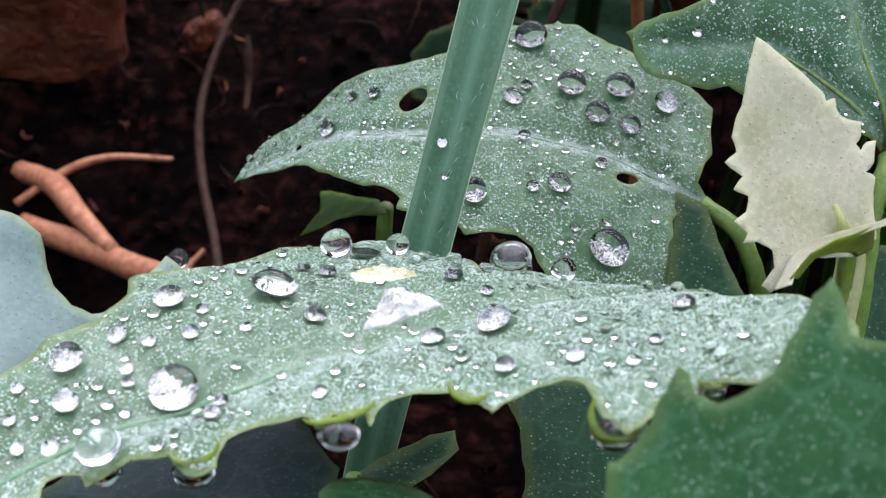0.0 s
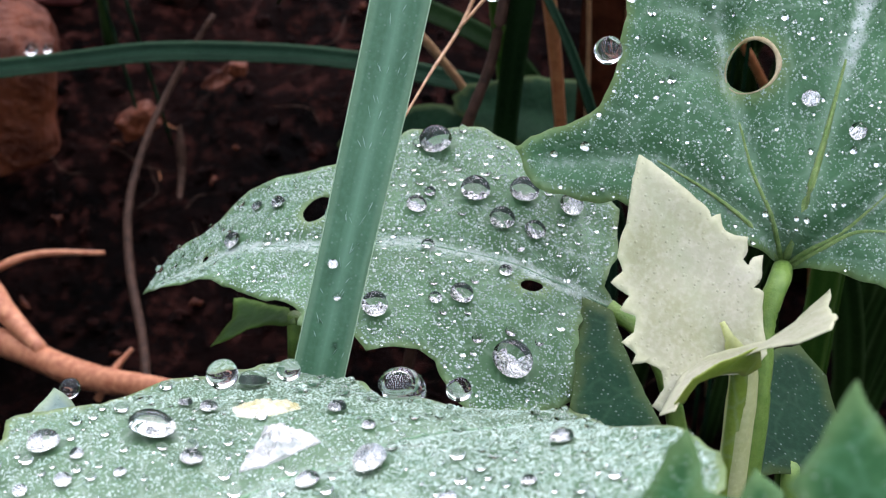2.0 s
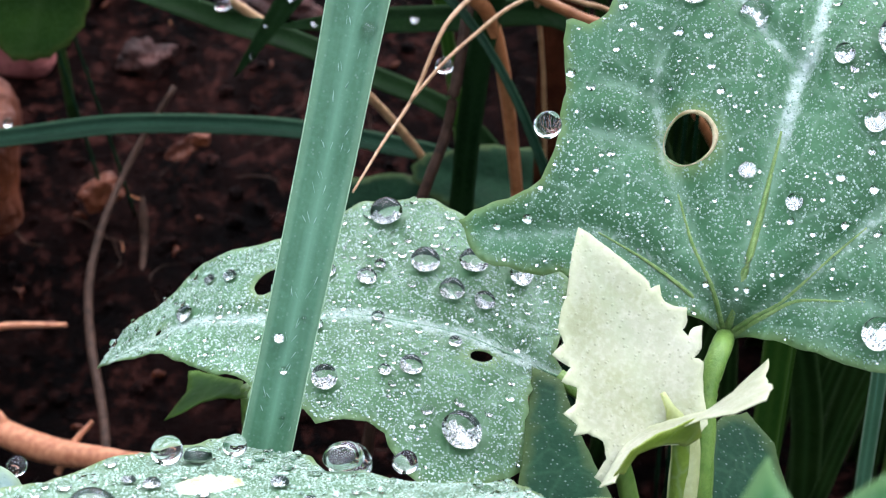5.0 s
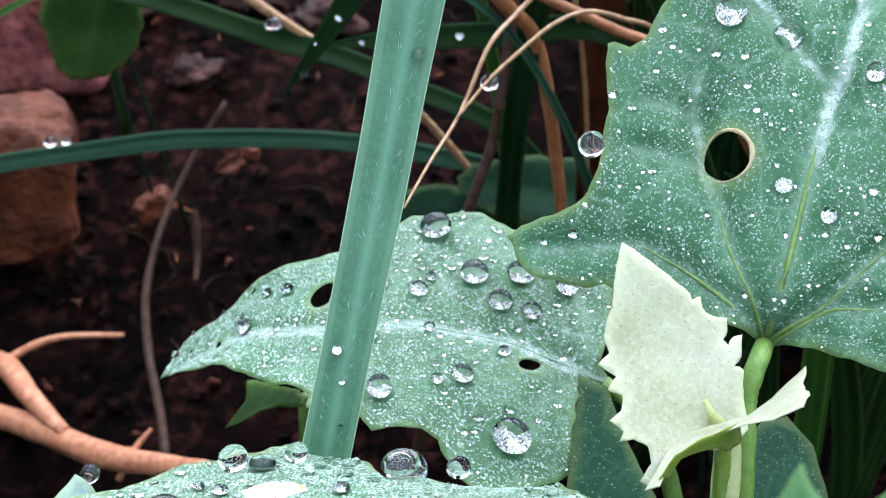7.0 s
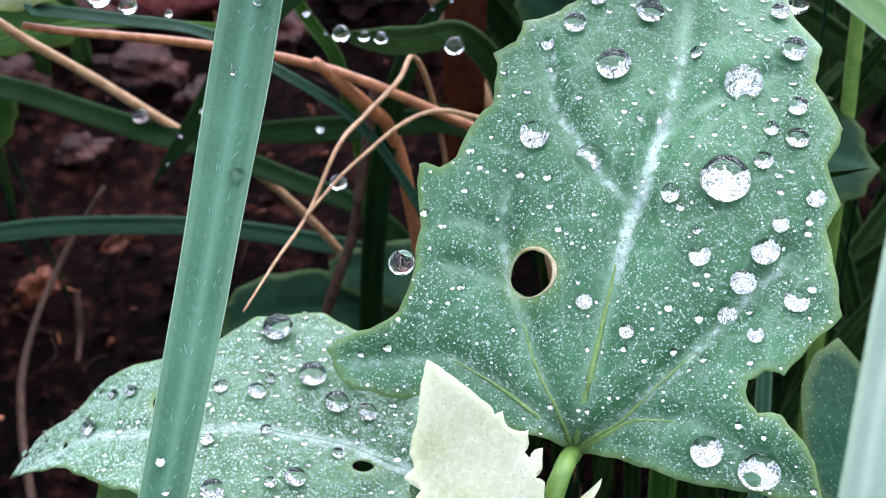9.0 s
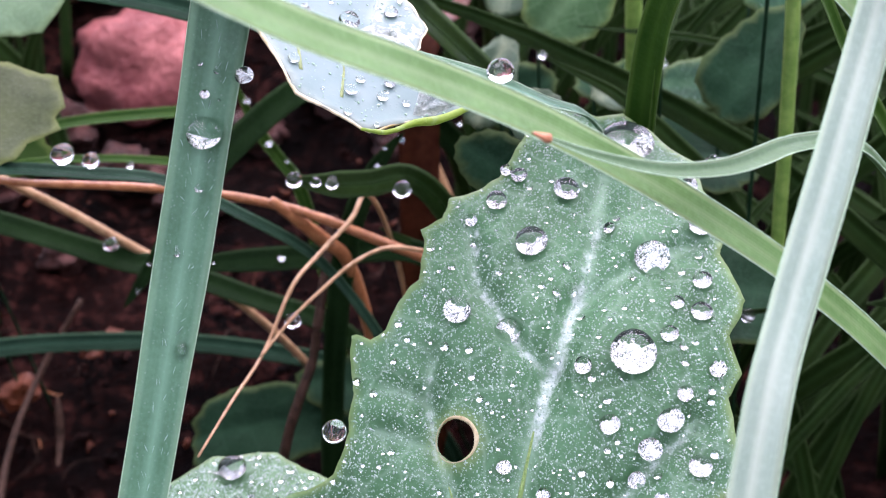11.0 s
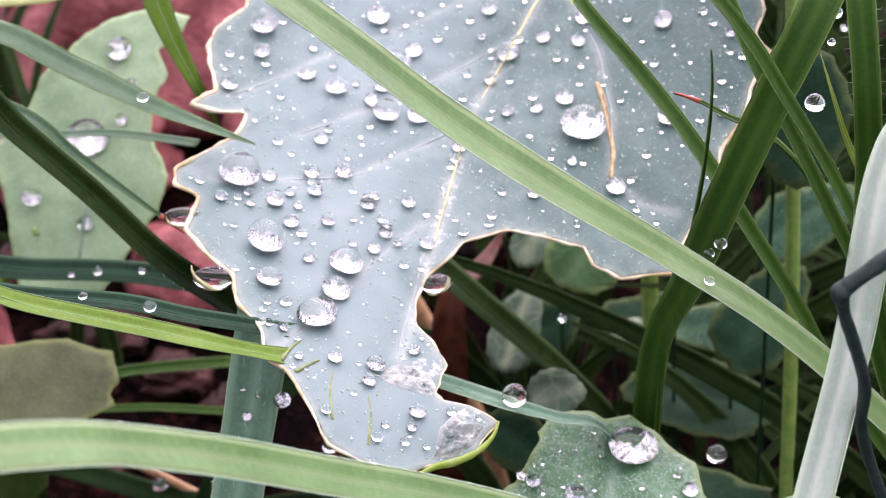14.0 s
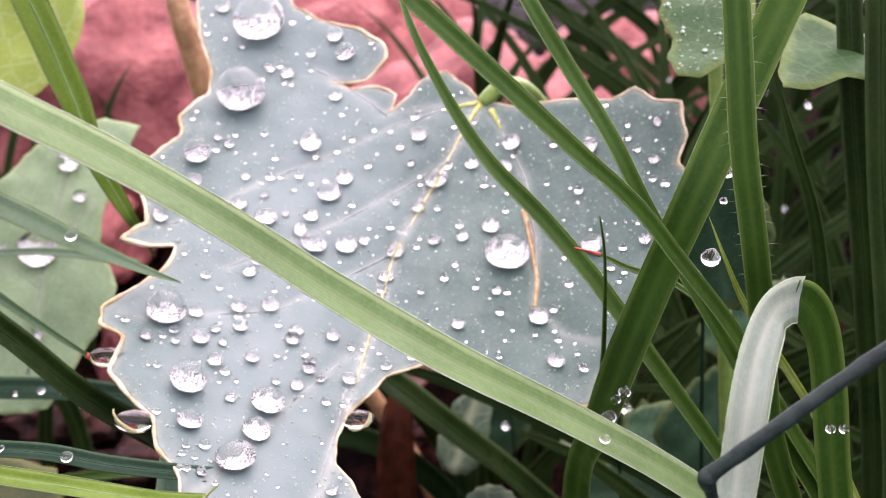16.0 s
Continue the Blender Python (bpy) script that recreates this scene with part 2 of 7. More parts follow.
MEAL_BRIGHT = plain_material("dew_bead", (0.24, 0.37, 0.29), (0.46, 0.58, 0.50), 0.15, 900, 0.1, 0.0001, 0.7)
SCAR = plain_material("scar_amber", (0.28, 0.20, 0.08), (0.46, 0.39, 0.22), 0.5, 1500, 0.8)
SCAR_PALE = plain_material("scar_pale", (0.36, 0.34, 0.12), (0.78, 0.76, 0.58), 0.28, 700, 0.8, 0.0003, 0.6)
BLISTER = plain_material("blister_silver", (0.34, 0.39, 0.36), (0.72, 0.73, 0.71), 0.25, 900, 0.9, 0.0003, 0.7)
TORN = plain_material("torn_skin", (0.11, 0.16, 0.145), (0.34, 0.37, 0.33), 0.3, 700, 0.9, 0.0003, 0.5)
SCAR_DARK = plain_material("scar_brown", (0.10, 0.04, 0.015), (0.20, 0.09, 0.04), 0.5, 1500, 0.8)
TRACK = plain_material("track_green", (0.08, 0.12, 0.02), (0.18, 0.23, 0.07), 0.45, 1500, 0.8)
CHEWED = plain_material("chewed_rim", (0.26, 0.20, 0.08), (0.60, 0.54, 0.38), 0.55, 300, 0.8)
VEIN_GOLD = plain_material("vein_straw", (0.45, 0.44, 0.20), (0.58, 0.56, 0.32), 0.5, 2500, 0.8)
STRAW = plain_material("straw_dry", (0.30, 0.16, 0.075), (0.46, 0.29, 0.15), 0.42, 900)
STRAW_RED = plain_material("straw_russet", (0.24, 0.085, 0.03), (0.38, 0.16, 0.065), 0.4, 900)
STRAW_DARK = plain_material("straw_wet", (0.28, 0.095, 0.044), (0.50, 0.230, 0.120), 0.5, 900)
TWIG = plain_material("twig_brown", (0.022, 0.013, 0.009), (0.055, 0.030, 0.020), 0.6, 900, spec=0.08)
WIRE = plain_material("stalk_dark", (0.010, 0.020, 0.017), (0.022, 0.038, 0.033), 0.42, 1200, spec=0.12)
RED_TIP = plain_material("tip_red", (0.28, 0.03, 0.02), (0.45, 0.08, 0.05), 0.4, 2000)
LITTER = plain_material("litter_russet", (0.03, 0.007, 0.003), (0.075, 0.022, 0.010), 0.45, 500, spec=0.12)
def soil_material(name, dark, mid, light, rough, spec):
    """Wet earth, painted darker than damp alone to stand for shade: random dark patches, redder crumbs and small damp
    glints.
    """
    m, tree, b = material(name, rough, spec)
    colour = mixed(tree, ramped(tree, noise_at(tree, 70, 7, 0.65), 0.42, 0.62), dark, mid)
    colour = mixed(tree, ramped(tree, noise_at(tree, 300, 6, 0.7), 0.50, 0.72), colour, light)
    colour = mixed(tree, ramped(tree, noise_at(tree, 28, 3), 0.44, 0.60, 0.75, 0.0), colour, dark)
    tree.links.new(colour, b.inputs["Base Color"])
    tree.links.new(ramped(tree, noise_at(tree, 160, 5), 0.35, 0.65, rough - 0.22, rough + 0.15), b.inputs["Roughness"])
    bumped(tree, b, noise_at(tree, 420, 8, 0.7), 1.0, 0.0016)
    return m


# near black: the plants' shade is put into the soil colours
SOIL = soil_material("soil_wet_shaded", (0.0004, 0.0002, 0.0002), (0.0055, 0.0019, 0.0016), (0.046, 0.0155, 0.0120), 0.55, 0.014)
CLOD = soil_material("soil_clod_shaded", (0.0006, 0.0003, 0.0003), (0.0075, 0.0026, 0.0021), (0.060, 0.0200, 0.0155), 0.5, 0.025)
ROCK = plain_material("rock_red", (0.13, 0.030, 0.030), (0.36, 0.125, 0.115), 0.55, 110, 1.0, 0.0015, 0.2)
CLAY = plain_material("clay_red", (0.005, 0.0016, 0.0013), (0.062, 0.021, 0.0165), 0.5, 190, 1.0, 0.0015, 0.2)
BRICK = plain_material("rock_orange", (0.050, 0.011, 0.0034), (0.140, 0.037, 0.0125), 0.5, 160, 1.0, 0.0012, 0.25)

WATER, water_tree, water_bsdf = material("water_clear", 0.0, 0.5)
water_bsdf.inputs["Transmission Weight"].default_value = 1.0
water_bsdf.inputs["IOR"].default_value = 1.333
water_bsdf.inputs["Base Color"].default_value = (0.87, 0.92, 0.89, 1)

# mirror added under a bead for its bright sky glint; dark grain painted in
SKY_GLINT, glint_tree, glint_bsdf = material("water_sky_glint", 0.0, 0.5)
glint_bsdf.inputs["Transmission Weight"].default_value = 1.0
glint_bsdf.inputs["IOR"].default_value = 1.333
bumped(glint_tree, glint_bsdf, noise_at(glint_tree, 8.0, 6, 0.65), 0.34, 0.3)
silver = node(glint_tree, "ShaderNodeBsdfGlossy", Roughness=0.16)
glint_tree.links.new(mixed(glint_tree, ramped(glint_tree, noise_at(glint_tree, 11.0, 6, 0.75), 0.41, 0.52), (0.25, 0.30, 0.27), (1.0, 1.0, 1.0)), silver.inputs["Color"])
glint_tree.links.new(glint_tree.nodes["Bump"].outputs[0], silver.inputs["Normal"])
glint_mix = glint_tree.nodes.new("ShaderNodeMixShader")
glint_tree.links.new(ramped(glint_tree, noise_at(glint_tree, 2.2, 2), 0.35, 0.65, 0.86, 1.0), glint_mix.inputs[0])
glint_tree.links.new(glint_bsdf.outputs[0], glint_mix.inputs[1])
glint_tree.links.new(silver.outputs[0], glint_mix.inputs[2])
glint_tree.links.new(glint_mix.outputs[0], glint_tree.nodes["Material Output"].inputs["Surface"])


# dark crescent painted on a bead's uphill rim in place of shade
RIM_SHADE, rim_shade_tree, rim_shade_bsdf = material("painted_rim_shade", 0.3, 0.3)
rim_shade_tree.links.new(mixed(rim_shade_tree, ramped(rim_shade_tree, noise_at(rim_shade_tree, 4.0, 4), 0.35, 0.65), (0.006, 0.018, 0.010), (0.022, 0.055, 0.034)), rim_shade_bsdf.inputs["Base Color"])


# same added glint as plain metal, under beads too small to show grain
SKY_GLINT_FINE, fine_tree, fine_bsdf = material("water_sky_glint_fine", 0.0, 0.5)
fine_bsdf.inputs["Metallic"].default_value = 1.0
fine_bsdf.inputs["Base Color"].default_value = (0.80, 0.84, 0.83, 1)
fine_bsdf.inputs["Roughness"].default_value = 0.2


# ---- building helpers ----
def mesh_of(name, verts, faces, mat, smooth=True):
    me = bpy.data.meshes.new(name)
    me.from_pydata([tuple(v) for v in verts], [], faces)
    me.materials.append(mat)
    if smooth:
        me.polygons.foreach_set("use_smooth", [True] * len(me.polygons))
    me.update()
    return me


def part(name, me, parent, label=""):
    ob = new(name, me)
    ob.parent = parent
    return tagged(ob, label)


def thing(name, at, label, category, group=""):
    ob = new(name)
    ob.location = at
    ob.empty_display_size = 0.002
    return tagged(ob, label, category, group)


def smooth_line(points, steps=8):
    """A smooth line through the points (centimetres), as an array in metres; uneven spacing makes no loops."""
    p = np.array(points, float) * CM
    t = np.r_[0, np.cumsum(np.linalg.norm(np.diff(p, axis=0), axis=1) ** 0.5 + 1e-9)]
    slope = np.diff(p, axis=0) / np.diff(t)[:, None]
    m = np.vstack([slope[:1], slope[:1], slope[1:]])
    for i in range(1, len(p) - 1):
        a, b = t[i] - t[i - 1], t[i + 1] - t[i]
        m[i] = (slope[i - 1] * b + slope[i] * a) / (a + b)
    m[-1] = slope[-1]
    out = []
    for i in range(len(p) - 1):
        h = t[i + 1] - t[i]
        for s in np.arange(steps) / steps:
            out.append((1 + 2 * s) * (1 - s) ** 2 * p[i] + s * (1 - s) ** 2 * h * m[i] + s * s * (3 - 2 * s) * p[i + 1] + s * s * (s - 1) * h * m[i + 1])
    out.append(p[-1])
    return np.array(out)


def tube(points, radii, sides=7, steps=6, wobble=0.0):
    """Vertices and faces of a closed tapering tube (centimetres in, metres out)."""
    line = smooth_line(points, steps)
    rad = np.interp(np.linspace(0, 1, len(line)), np.linspace(0, 1, len(radii)), radii) * CM
    verts, faces, up = [], [], np.array([0.13, 0.21, 0.97])
    for i, c in enumerate(line):
        along = line[min(i + 1, len(line) - 1)] - line[max(i - 1, 0)]
        along /= np.linalg.norm(along) + 1e-12
        side = np.cross(along, up)
        side /= np.linalg.norm(side) + 1e-9
        top = np.cross(side, along)
        r = rad[i] * (1 + wobble * noise.noise(Vector(c * 900)))
        for k in range(sides):
            a = 2 * math.pi * k / sides
            verts.append(c + r * (math.cos(a) * side + math.sin(a) * top))
    n = len(line)
    for i in range(n - 1):
        for k in range(sides):
            faces.append((i * sides + k, i * sides + (k + 1) % sides, (i + 1) * sides + (k + 1) % sides, (i + 1) * sides + k))
    faces.append(tuple(range(sides))[::-1])
    faces.append(tuple((n - 1) * sides + k for k in range(sides)))
    return verts, faces


def spread(a, b):
    """Shortest distance from each point of a to the line b, both in the leaf's plane."""
    a, b = np.asarray(a, float), np.asarray(b, float)
    best = np.full(len(a), 1e9)
    for p, q in zip(b[:-1], b[1:]):
        d = q - p
        k = np.clip(((a - p) @ d) / (d @ d + 1e-12), 0, 1)
        best = np.minimum(best, np.linalg.norm(a - p - k[:, None] * d, axis=1))
    return best


def inside(points, poly):
    points, poly = np.asarray(points, float), np.asarray(poly, float)
    x, y = points[:, 0], points[:, 1]
    result = np.zeros(len(points), bool)
    for (x0, y0), (x1, y1) in zip(poly, np.roll(poly, -1, 0)):
        cross = (y0 > y) != (y1 > y)
        result ^= cross & (x < (x1 - x0) * (y - y0) / (y1 - y0 + 1e-12) + x0)
    return result


class Surface:
    """A leaf's curved skin: a plane with a shallow bowl, furrowed veins and ripples."""

    def __init__(self, plan, veins=(), ripple=0.02, furrow=0.02, seed=1.0, frill=0.0, wave=1.1):
        self.o, self.u, self.v = (np.array(plan[key], float) for key in ("o", "u", "v"))
        self.n = np.cross(self.u, self.v)
        self.k, self.veins, self.ripple, self.furrow, self.seed, self.frill, self.wave = plan["k"], [np.array(v) for v in veins], ripple, furrow, seed, frill, wave
        self.edge = np.array(plan["edge"], float)
        self.bloom, self.bloom_or_sheen = [], []

    def height(self, uv):
        uv = np.atleast_2d(np.asarray(uv, float))
        u, v = uv[:, 0], uv[:, 1]
        k = self.k
        h = k[0] + k[1] * u + k[2] * v + k[3] * u * u + k[4] * u * v + k[5] * v * v
        for i, line in enumerate(self.veins):
            wide = 0.14 if i == 0 else 0.11
            h = h - self.furrow * (1.0 if i == 0 else 0.7) * np.exp(-(spread(uv, line) / wide) ** 2)
        if self.ripple:
            h = h + np.array([self.ripple * noise.noise(Vector((a * self.wave, b * self.wave, self.seed))) +
                              0.25 * self.ripple * noise.noise(Vector((a * 4.1, b * 4.1, self.seed + 5))) for a, b in uv])
        if self.frill:
            near = np.exp(-(spread(uv, np.vstack([self.edge, self.edge[:1]])) / 0.16) ** 2)
            h = h + self.frill * near * np.array([noise.noise(Vector((a * 2.3, b * 2.3, self.seed + 9))) for a, b in uv])
        return h

    def place(self, uv, lift=0.0):
        uv = np.atleast_2d(np.asarray(uv, float))
        return (self.o + uv[:, :1] * self.u + uv[:, 1:2] * self.v + (self.height(uv) + lift)[:, None] * self.n) * CM

    def normal(self, u, v):
        p = self.place([(u, v), (u + 0.03, v), (u, v + 0.03)])
        n = np.cross(p[1] - p[0], p[2] - p[0])
        return n / np.linalg.norm(n)


def fine_edge(edge, step, jag, seed):
    """The outline with points every step and slight unevenness; its corners stay."""
    out = []
    for p, q in zip(edge, np.roll(edge, -1, 0)):
        count = max(1, int(np.linalg.norm(q - p) / step))
        side = np.array([-(q - p)[1], (q - p)[0]]) / (np.linalg.norm(q - p) + 1e-9)
        for i in range(count):
            s = i / count
            r = p + (q - p) * s
            bow = jag * math.sin(math.pi * s) * noise.noise(Vector((r[0] * 6, r[1] * 6, seed)))
            out.append(r + side * bow)
    return np.array(out)


def leaf_mesh(name, surf, mat, holes=(), thick=0.022, step=0.05, jag=0.03):
    """One closed skin with thickness, cut along its outline and round its holes; vein and rim weights go with it."""
    edge = fine_edge(surf.edge, step * 0.8, jag, surf.seed)
    rings = [edge]
    for cu, cv, ru, rv in holes:
        a = np.linspace(0, 2 * math.pi, 26, endpoint=False)
        bump = np.array([1 + 0.10 * noise.noise(Vector((math.cos(x) * 1.3, math.sin(x) * 1.3, cu))) for x in a])
        rings.append(np.stack([cu + ru * np.cos(a) * bump, cv + rv * np.sin(a) * bump], 1))
    low, high = edge.min(0), edge.max(0)
    gu, gv = np.meshgrid(np.arange(low[0], high[0], step), np.arange(low[1], high[1], step))
    grid = np.stack([gu.ravel(), gv.ravel()], 1) + np.random.default_rng(7).uniform(-0.2, 0.2, (gu.size, 2)) * step
    grid = grid[inside(grid, edge)]
    near = np.min([spread(grid, np.vstack([r, r[:1]])) for r in rings], 0)
    keep = near > step * 0.45
    for r in rings[1:]:
        keep &= ~inside(grid, r)
    points, edges, at = [], [], 0
    for r in rings:
        points += [Vector(p) for p in r]
        edges += [(at + i, at + (i + 1) % len(r)) for i in range(len(r))]
        at += len(r)
    points += [Vector(p) for p in grid[keep]]
    flat, _, tris = geometry.delaunay_2d_cdt(points, edges, [], 1, 1e-5)[:3]
    flat = np.array([tuple(p) for p in flat])
    tris = np.array([t for t in tris if len(t) == 3])
    middle = flat[tris].mean(1)
    good = inside(middle, edge)
    for r in rings[1:]:
        good &= ~inside(middle, r)
    tris = tris[good]
    a, b, c = flat[tris[:, 0]], flat[tris[:, 1]], flat[tris[:, 2]]
    turn = (b - a)[:, 0] * (c - a)[:, 1] - (b - a)[:, 1] * (c - a)[:, 0]
    tris[turn < 0] = tris[turn < 0][:, ::-1]
    closest = np.min([spread(flat, np.vstack([r, r[:1]])) for r in rings], 0)
    body = np.clip(closest / 0.08, 0.25, 1)
    top = surf.place(flat) - surf.o * CM
    under = top - (thick * CM * body)[:, None] * surf.n
    n = len(flat)
    faces = [tuple(int(i) for i in t) for t in tris] + [tuple(int(i) + n for i in t[::-1]) for t in tris]
    used = collections.Counter()
    for t in tris:
        for i, j in ((t[0], t[1]), (t[1], t[2]), (t[2], t[0])):
            used[(int(i), int(j))] += 1
    faces += [(j, i, i + n, j + n) for i, j in used if (j, i) not in used]
    me = mesh_of(name, np.vstack([top, under]), faces, mat)
    rim = np.exp(-(closest / 0.045) ** 2)
    for cu, cv, ru, rv in holes:
        rim = np.maximum(rim, np.exp(-((np.hypot((flat[:, 0] - cu) / ru, (flat[:, 1] - cv) / rv) - 1) * max(ru, rv) / 0.07) ** 2))
    vein = np.zeros(n)
    for i, line in enumerate(surf.veins):
        vein = np.maximum(vein, (1.0 if i == 0 else 0.75) * np.exp(-(spread(flat, line) / (0.055 if i == 0 else 0.04)) ** 2))
    bloom = np.zeros(n)
    for line, wide, amount in surf.bloom:
        bloom = np.maximum(bloom, amount * np.exp(-(spread(flat, np.array(line)) / wide) ** 2))
    # weight of the painted sheen along its lines
    bloom_or_sheen = np.zeros(n)
    for line, wide, amount in surf.bloom_or_sheen:
        bloom_or_sheen = np.maximum(bloom_or_sheen, amount * np.exp(-(spread(flat, np.array(line)) / wide) ** 2))
    for key, values in (("vein", vein), ("rim", rim), ("bloom", bloom), ("bloom_or_sheen", bloom_or_sheen)):
        layer = me.attributes.new(key, "FLOAT", "POINT")
        layer.data.foreach_set("value", np.concatenate([values, values]).astype(np.float32))
    return me


def vein_tube(surf, line, r0, r1):
    pts = []
    for p, q in zip(line[:-1], line[1:]):
        for s in (0.0, 0.5):
            pts.append((p[0] + (q[0] - p[0]) * s, p[1] + (q[1] - p[1]) * s))
    pts.append(tuple(line[-1]))
    world_pts = surf.place(pts, 0.002 if r0 > 0.015 else -0.55 * r1)
    return tube((world_pts - surf.o * CM) / CM, [r0, (r0 + r1) / 2, r1], 6, 4)


def leaf(surf, mat, label, stalk=(), holes=(), midrib=None, sides=None, step=0.05, thick=0.022, stalk_r=(0.07, 0.09), stalk_mat=None, jag=0.03, group="leaves of the weeds", name="leaf", rib_points=99, rib_r=0.020, side_r=(0.009, 0.003), side_count=99):
    root = thing(name, surf.o * CM, label, "leaf", group)
    part("leaf_blade", leaf_mesh("leaf_blade", surf, mat, holes, thick, step, jag), root)
    spine = root
    for i, line in enumerate(surf.veins):
        m = midrib if i == 0 else sides
        if m and i <= side_count:
            r = (rib_r, 0.008) if i == 0 else side_r
            made = part("midrib" if i == 0 else "side_vein", mesh_of("vein", *vein_tube(surf, line[:rib_points], *r), m), spine, "pale raised midrib" if i == 0 else "")
            spine = made if i == 0 else spine
    for cu, cv, ru, rv in holes:
        if max(ru, rv) > 0.15:
            a = np.linspace(0, 2 * math.pi, 27)
            ring = surf.place(np.stack([cu + 1.06 * ru * np.cos(a), cv + 1.06 * rv * np.sin(a)], 1)) - surf.o * CM
            part("hole_rim", mesh_of("hole_rim", *tube(ring / CM, [0.014, 0.006, 0.004, 0.006, 0.018, 0.016], 6, 2, 0.4), CHEWED), root, "pale corky rim of the bite hole")
    if stalk:
        rel = [tuple(np.array(p) - surf.o) for p in stalk]
        part("petiole", mesh_of("petiole", *tube(rel, stalk_r, 10, 6, 0.05), stalk_mat or PETIOLE), root, "slender green stalk")
    return root


def drop_mesh(name, seed, tall=1.0, rings=14, sides=26, glint=True, reach=0.32, foot=0.60):
    """A bead of water of unit radius, its outline a little uneven; the downhill part of its bowl-shaped underside
    carries an added mirror for a bright glint, its uphill rim a painted dark crescent.
    """
    verts, faces = [], []
    low = 0.62
    for i in range(rings + 1):
        a = math.pi * (0.04 + 0.92 * i / rings)
        for k in range(sides):
            t = 2 * math.pi * k / sides
            r = math.sin(a) * (1 + 0.06 * noise.noise(Vector((math.cos(t), math.sin(t), seed))))
            z = math.cos(a) * (0.95 if a < math.pi / 2 else low)
            sag = 0.10 * math.sin(a)
            verts.append((r * math.cos(t), r * math.sin(t) - sag, tall * (z + low + 0.02)))
    faces.append(tuple(range(sides)))
    for i in range(rings):
        for k in range(sides):
            a, b = i * sides, (i + 1) * sides
            faces.append((a + k, b + k, b + (k + 1) % sides, a + (k + 1) % sides))
    faces.append(tuple(rings * sides + k for k in range(sides))[::-1])
    me = mesh_of(name, verts, faces, WATER)
    me.materials.append(SKY_GLINT)
    me.materials.append(RIM_SHADE)
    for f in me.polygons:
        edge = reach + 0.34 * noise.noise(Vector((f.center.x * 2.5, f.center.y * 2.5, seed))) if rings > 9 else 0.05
        # uphill rim faces take the painted shade
        if glint and rings > 9 and f.center.z < tall * low * 0.8 and f.center.y > edge and math.hypot(f.center.x, f.center.y) > foot + 0.1 * noise.noise(f.center * 3):
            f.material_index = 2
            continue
        f.material_index = 1 if glint and f.center.z < tall * low * (0.75 if rings > 9 else 0.5) and f.center.y < edge else 0
    return me


BEADS = [drop_mesh("water_bead", 3.1 * s, t) for s, t in ((1, 1.0), (2, 0.9), (3, 0.8), (4, 0.95))]
FLATS = [drop_mesh("water_pool", 7.7 * s, t) for s, t in ((1, 0.72), (2, 0.62))]
CLEAR = [drop_mesh("water_bead", 3.7 * s, t, glint=False) for s, t in ((1, 1.0), (2, 0.9))]
LOW = [drop_mesh("water_bead", 4.3 * s, t, reach=0.62) for s, t in ((1, 0.9), (2, 0.8), (3, 0.72), (4, 0.85))]
PLAIN = [drop_mesh("water_bead", 6.1 * s, t, reach=0.45, foot=0.86) for s, t in ((1, 1.0), (2, 0.9), (3, 0.8), (4, 0.95))]
SMALL = [drop_mesh("water_bead", 5.3 * s, t, 8, 12) for s, t in ((1, 1.0), (2, 0.9), (3, 0.8))]


def uphill(up):
    """A turn whose z is the way the drop stands and whose y points up the slope."""
    z = Vector(up).normalized()
    ref = Vector((0.0, 0.55, 1.0))
    y = ref - z * z.dot(ref)
    y.normalize()
    return Matrix((y.cross(z), y, z)).transposed().to_4x4()


def water_drop(where, up, radius, label, group, flat=False, stretch=1.0, turn=0.0, index=0, clear=False, low=False, pale=False):
    """where in metres, radius in centimetres; up is the way that the drop stands."""
    kinds = CLEAR if clear else PLAIN if pale and radius > 0.035 else LOW if low and radius > 0.035 and not flat else FLATS if flat else SMALL if radius < 0.045 else BEADS
    me = kinds[index % len(kinds)]
    ob = new("water_drop", me)
    ob.matrix_world = (Matrix.Translation(where) @ uphill(up) @ Matrix.Rotation(turn, 4, "Z") @
                       Matrix.Diagonal((radius * CM * stretch, radius * CM / stretch ** 0.5, radius * CM, 1)))
    return tagged(ob, label, "water drop", group)


def drops_on(surf, rows, label, group, seed=0, low=False, pale=False):
    rng = random.Random(seed)
    rim = np.vstack([surf.edge, surf.edge[:1]])
    for i, (u, v, r) in enumerate(rows):
        n = surf.normal(u, v)
        p = surf.place([(u, v)], 0.02 * r)[0]
        water_drop(p, n, r * 0.96, label, group, r > (0.125 if low else 0.165), rng.uniform(0.97, 1.1), rng.gauss(0, 0.35), rng.randrange(4), bool(r > 0.08 and spread([(u, v)], rim)[0] < 0.9 * r), low, pale)


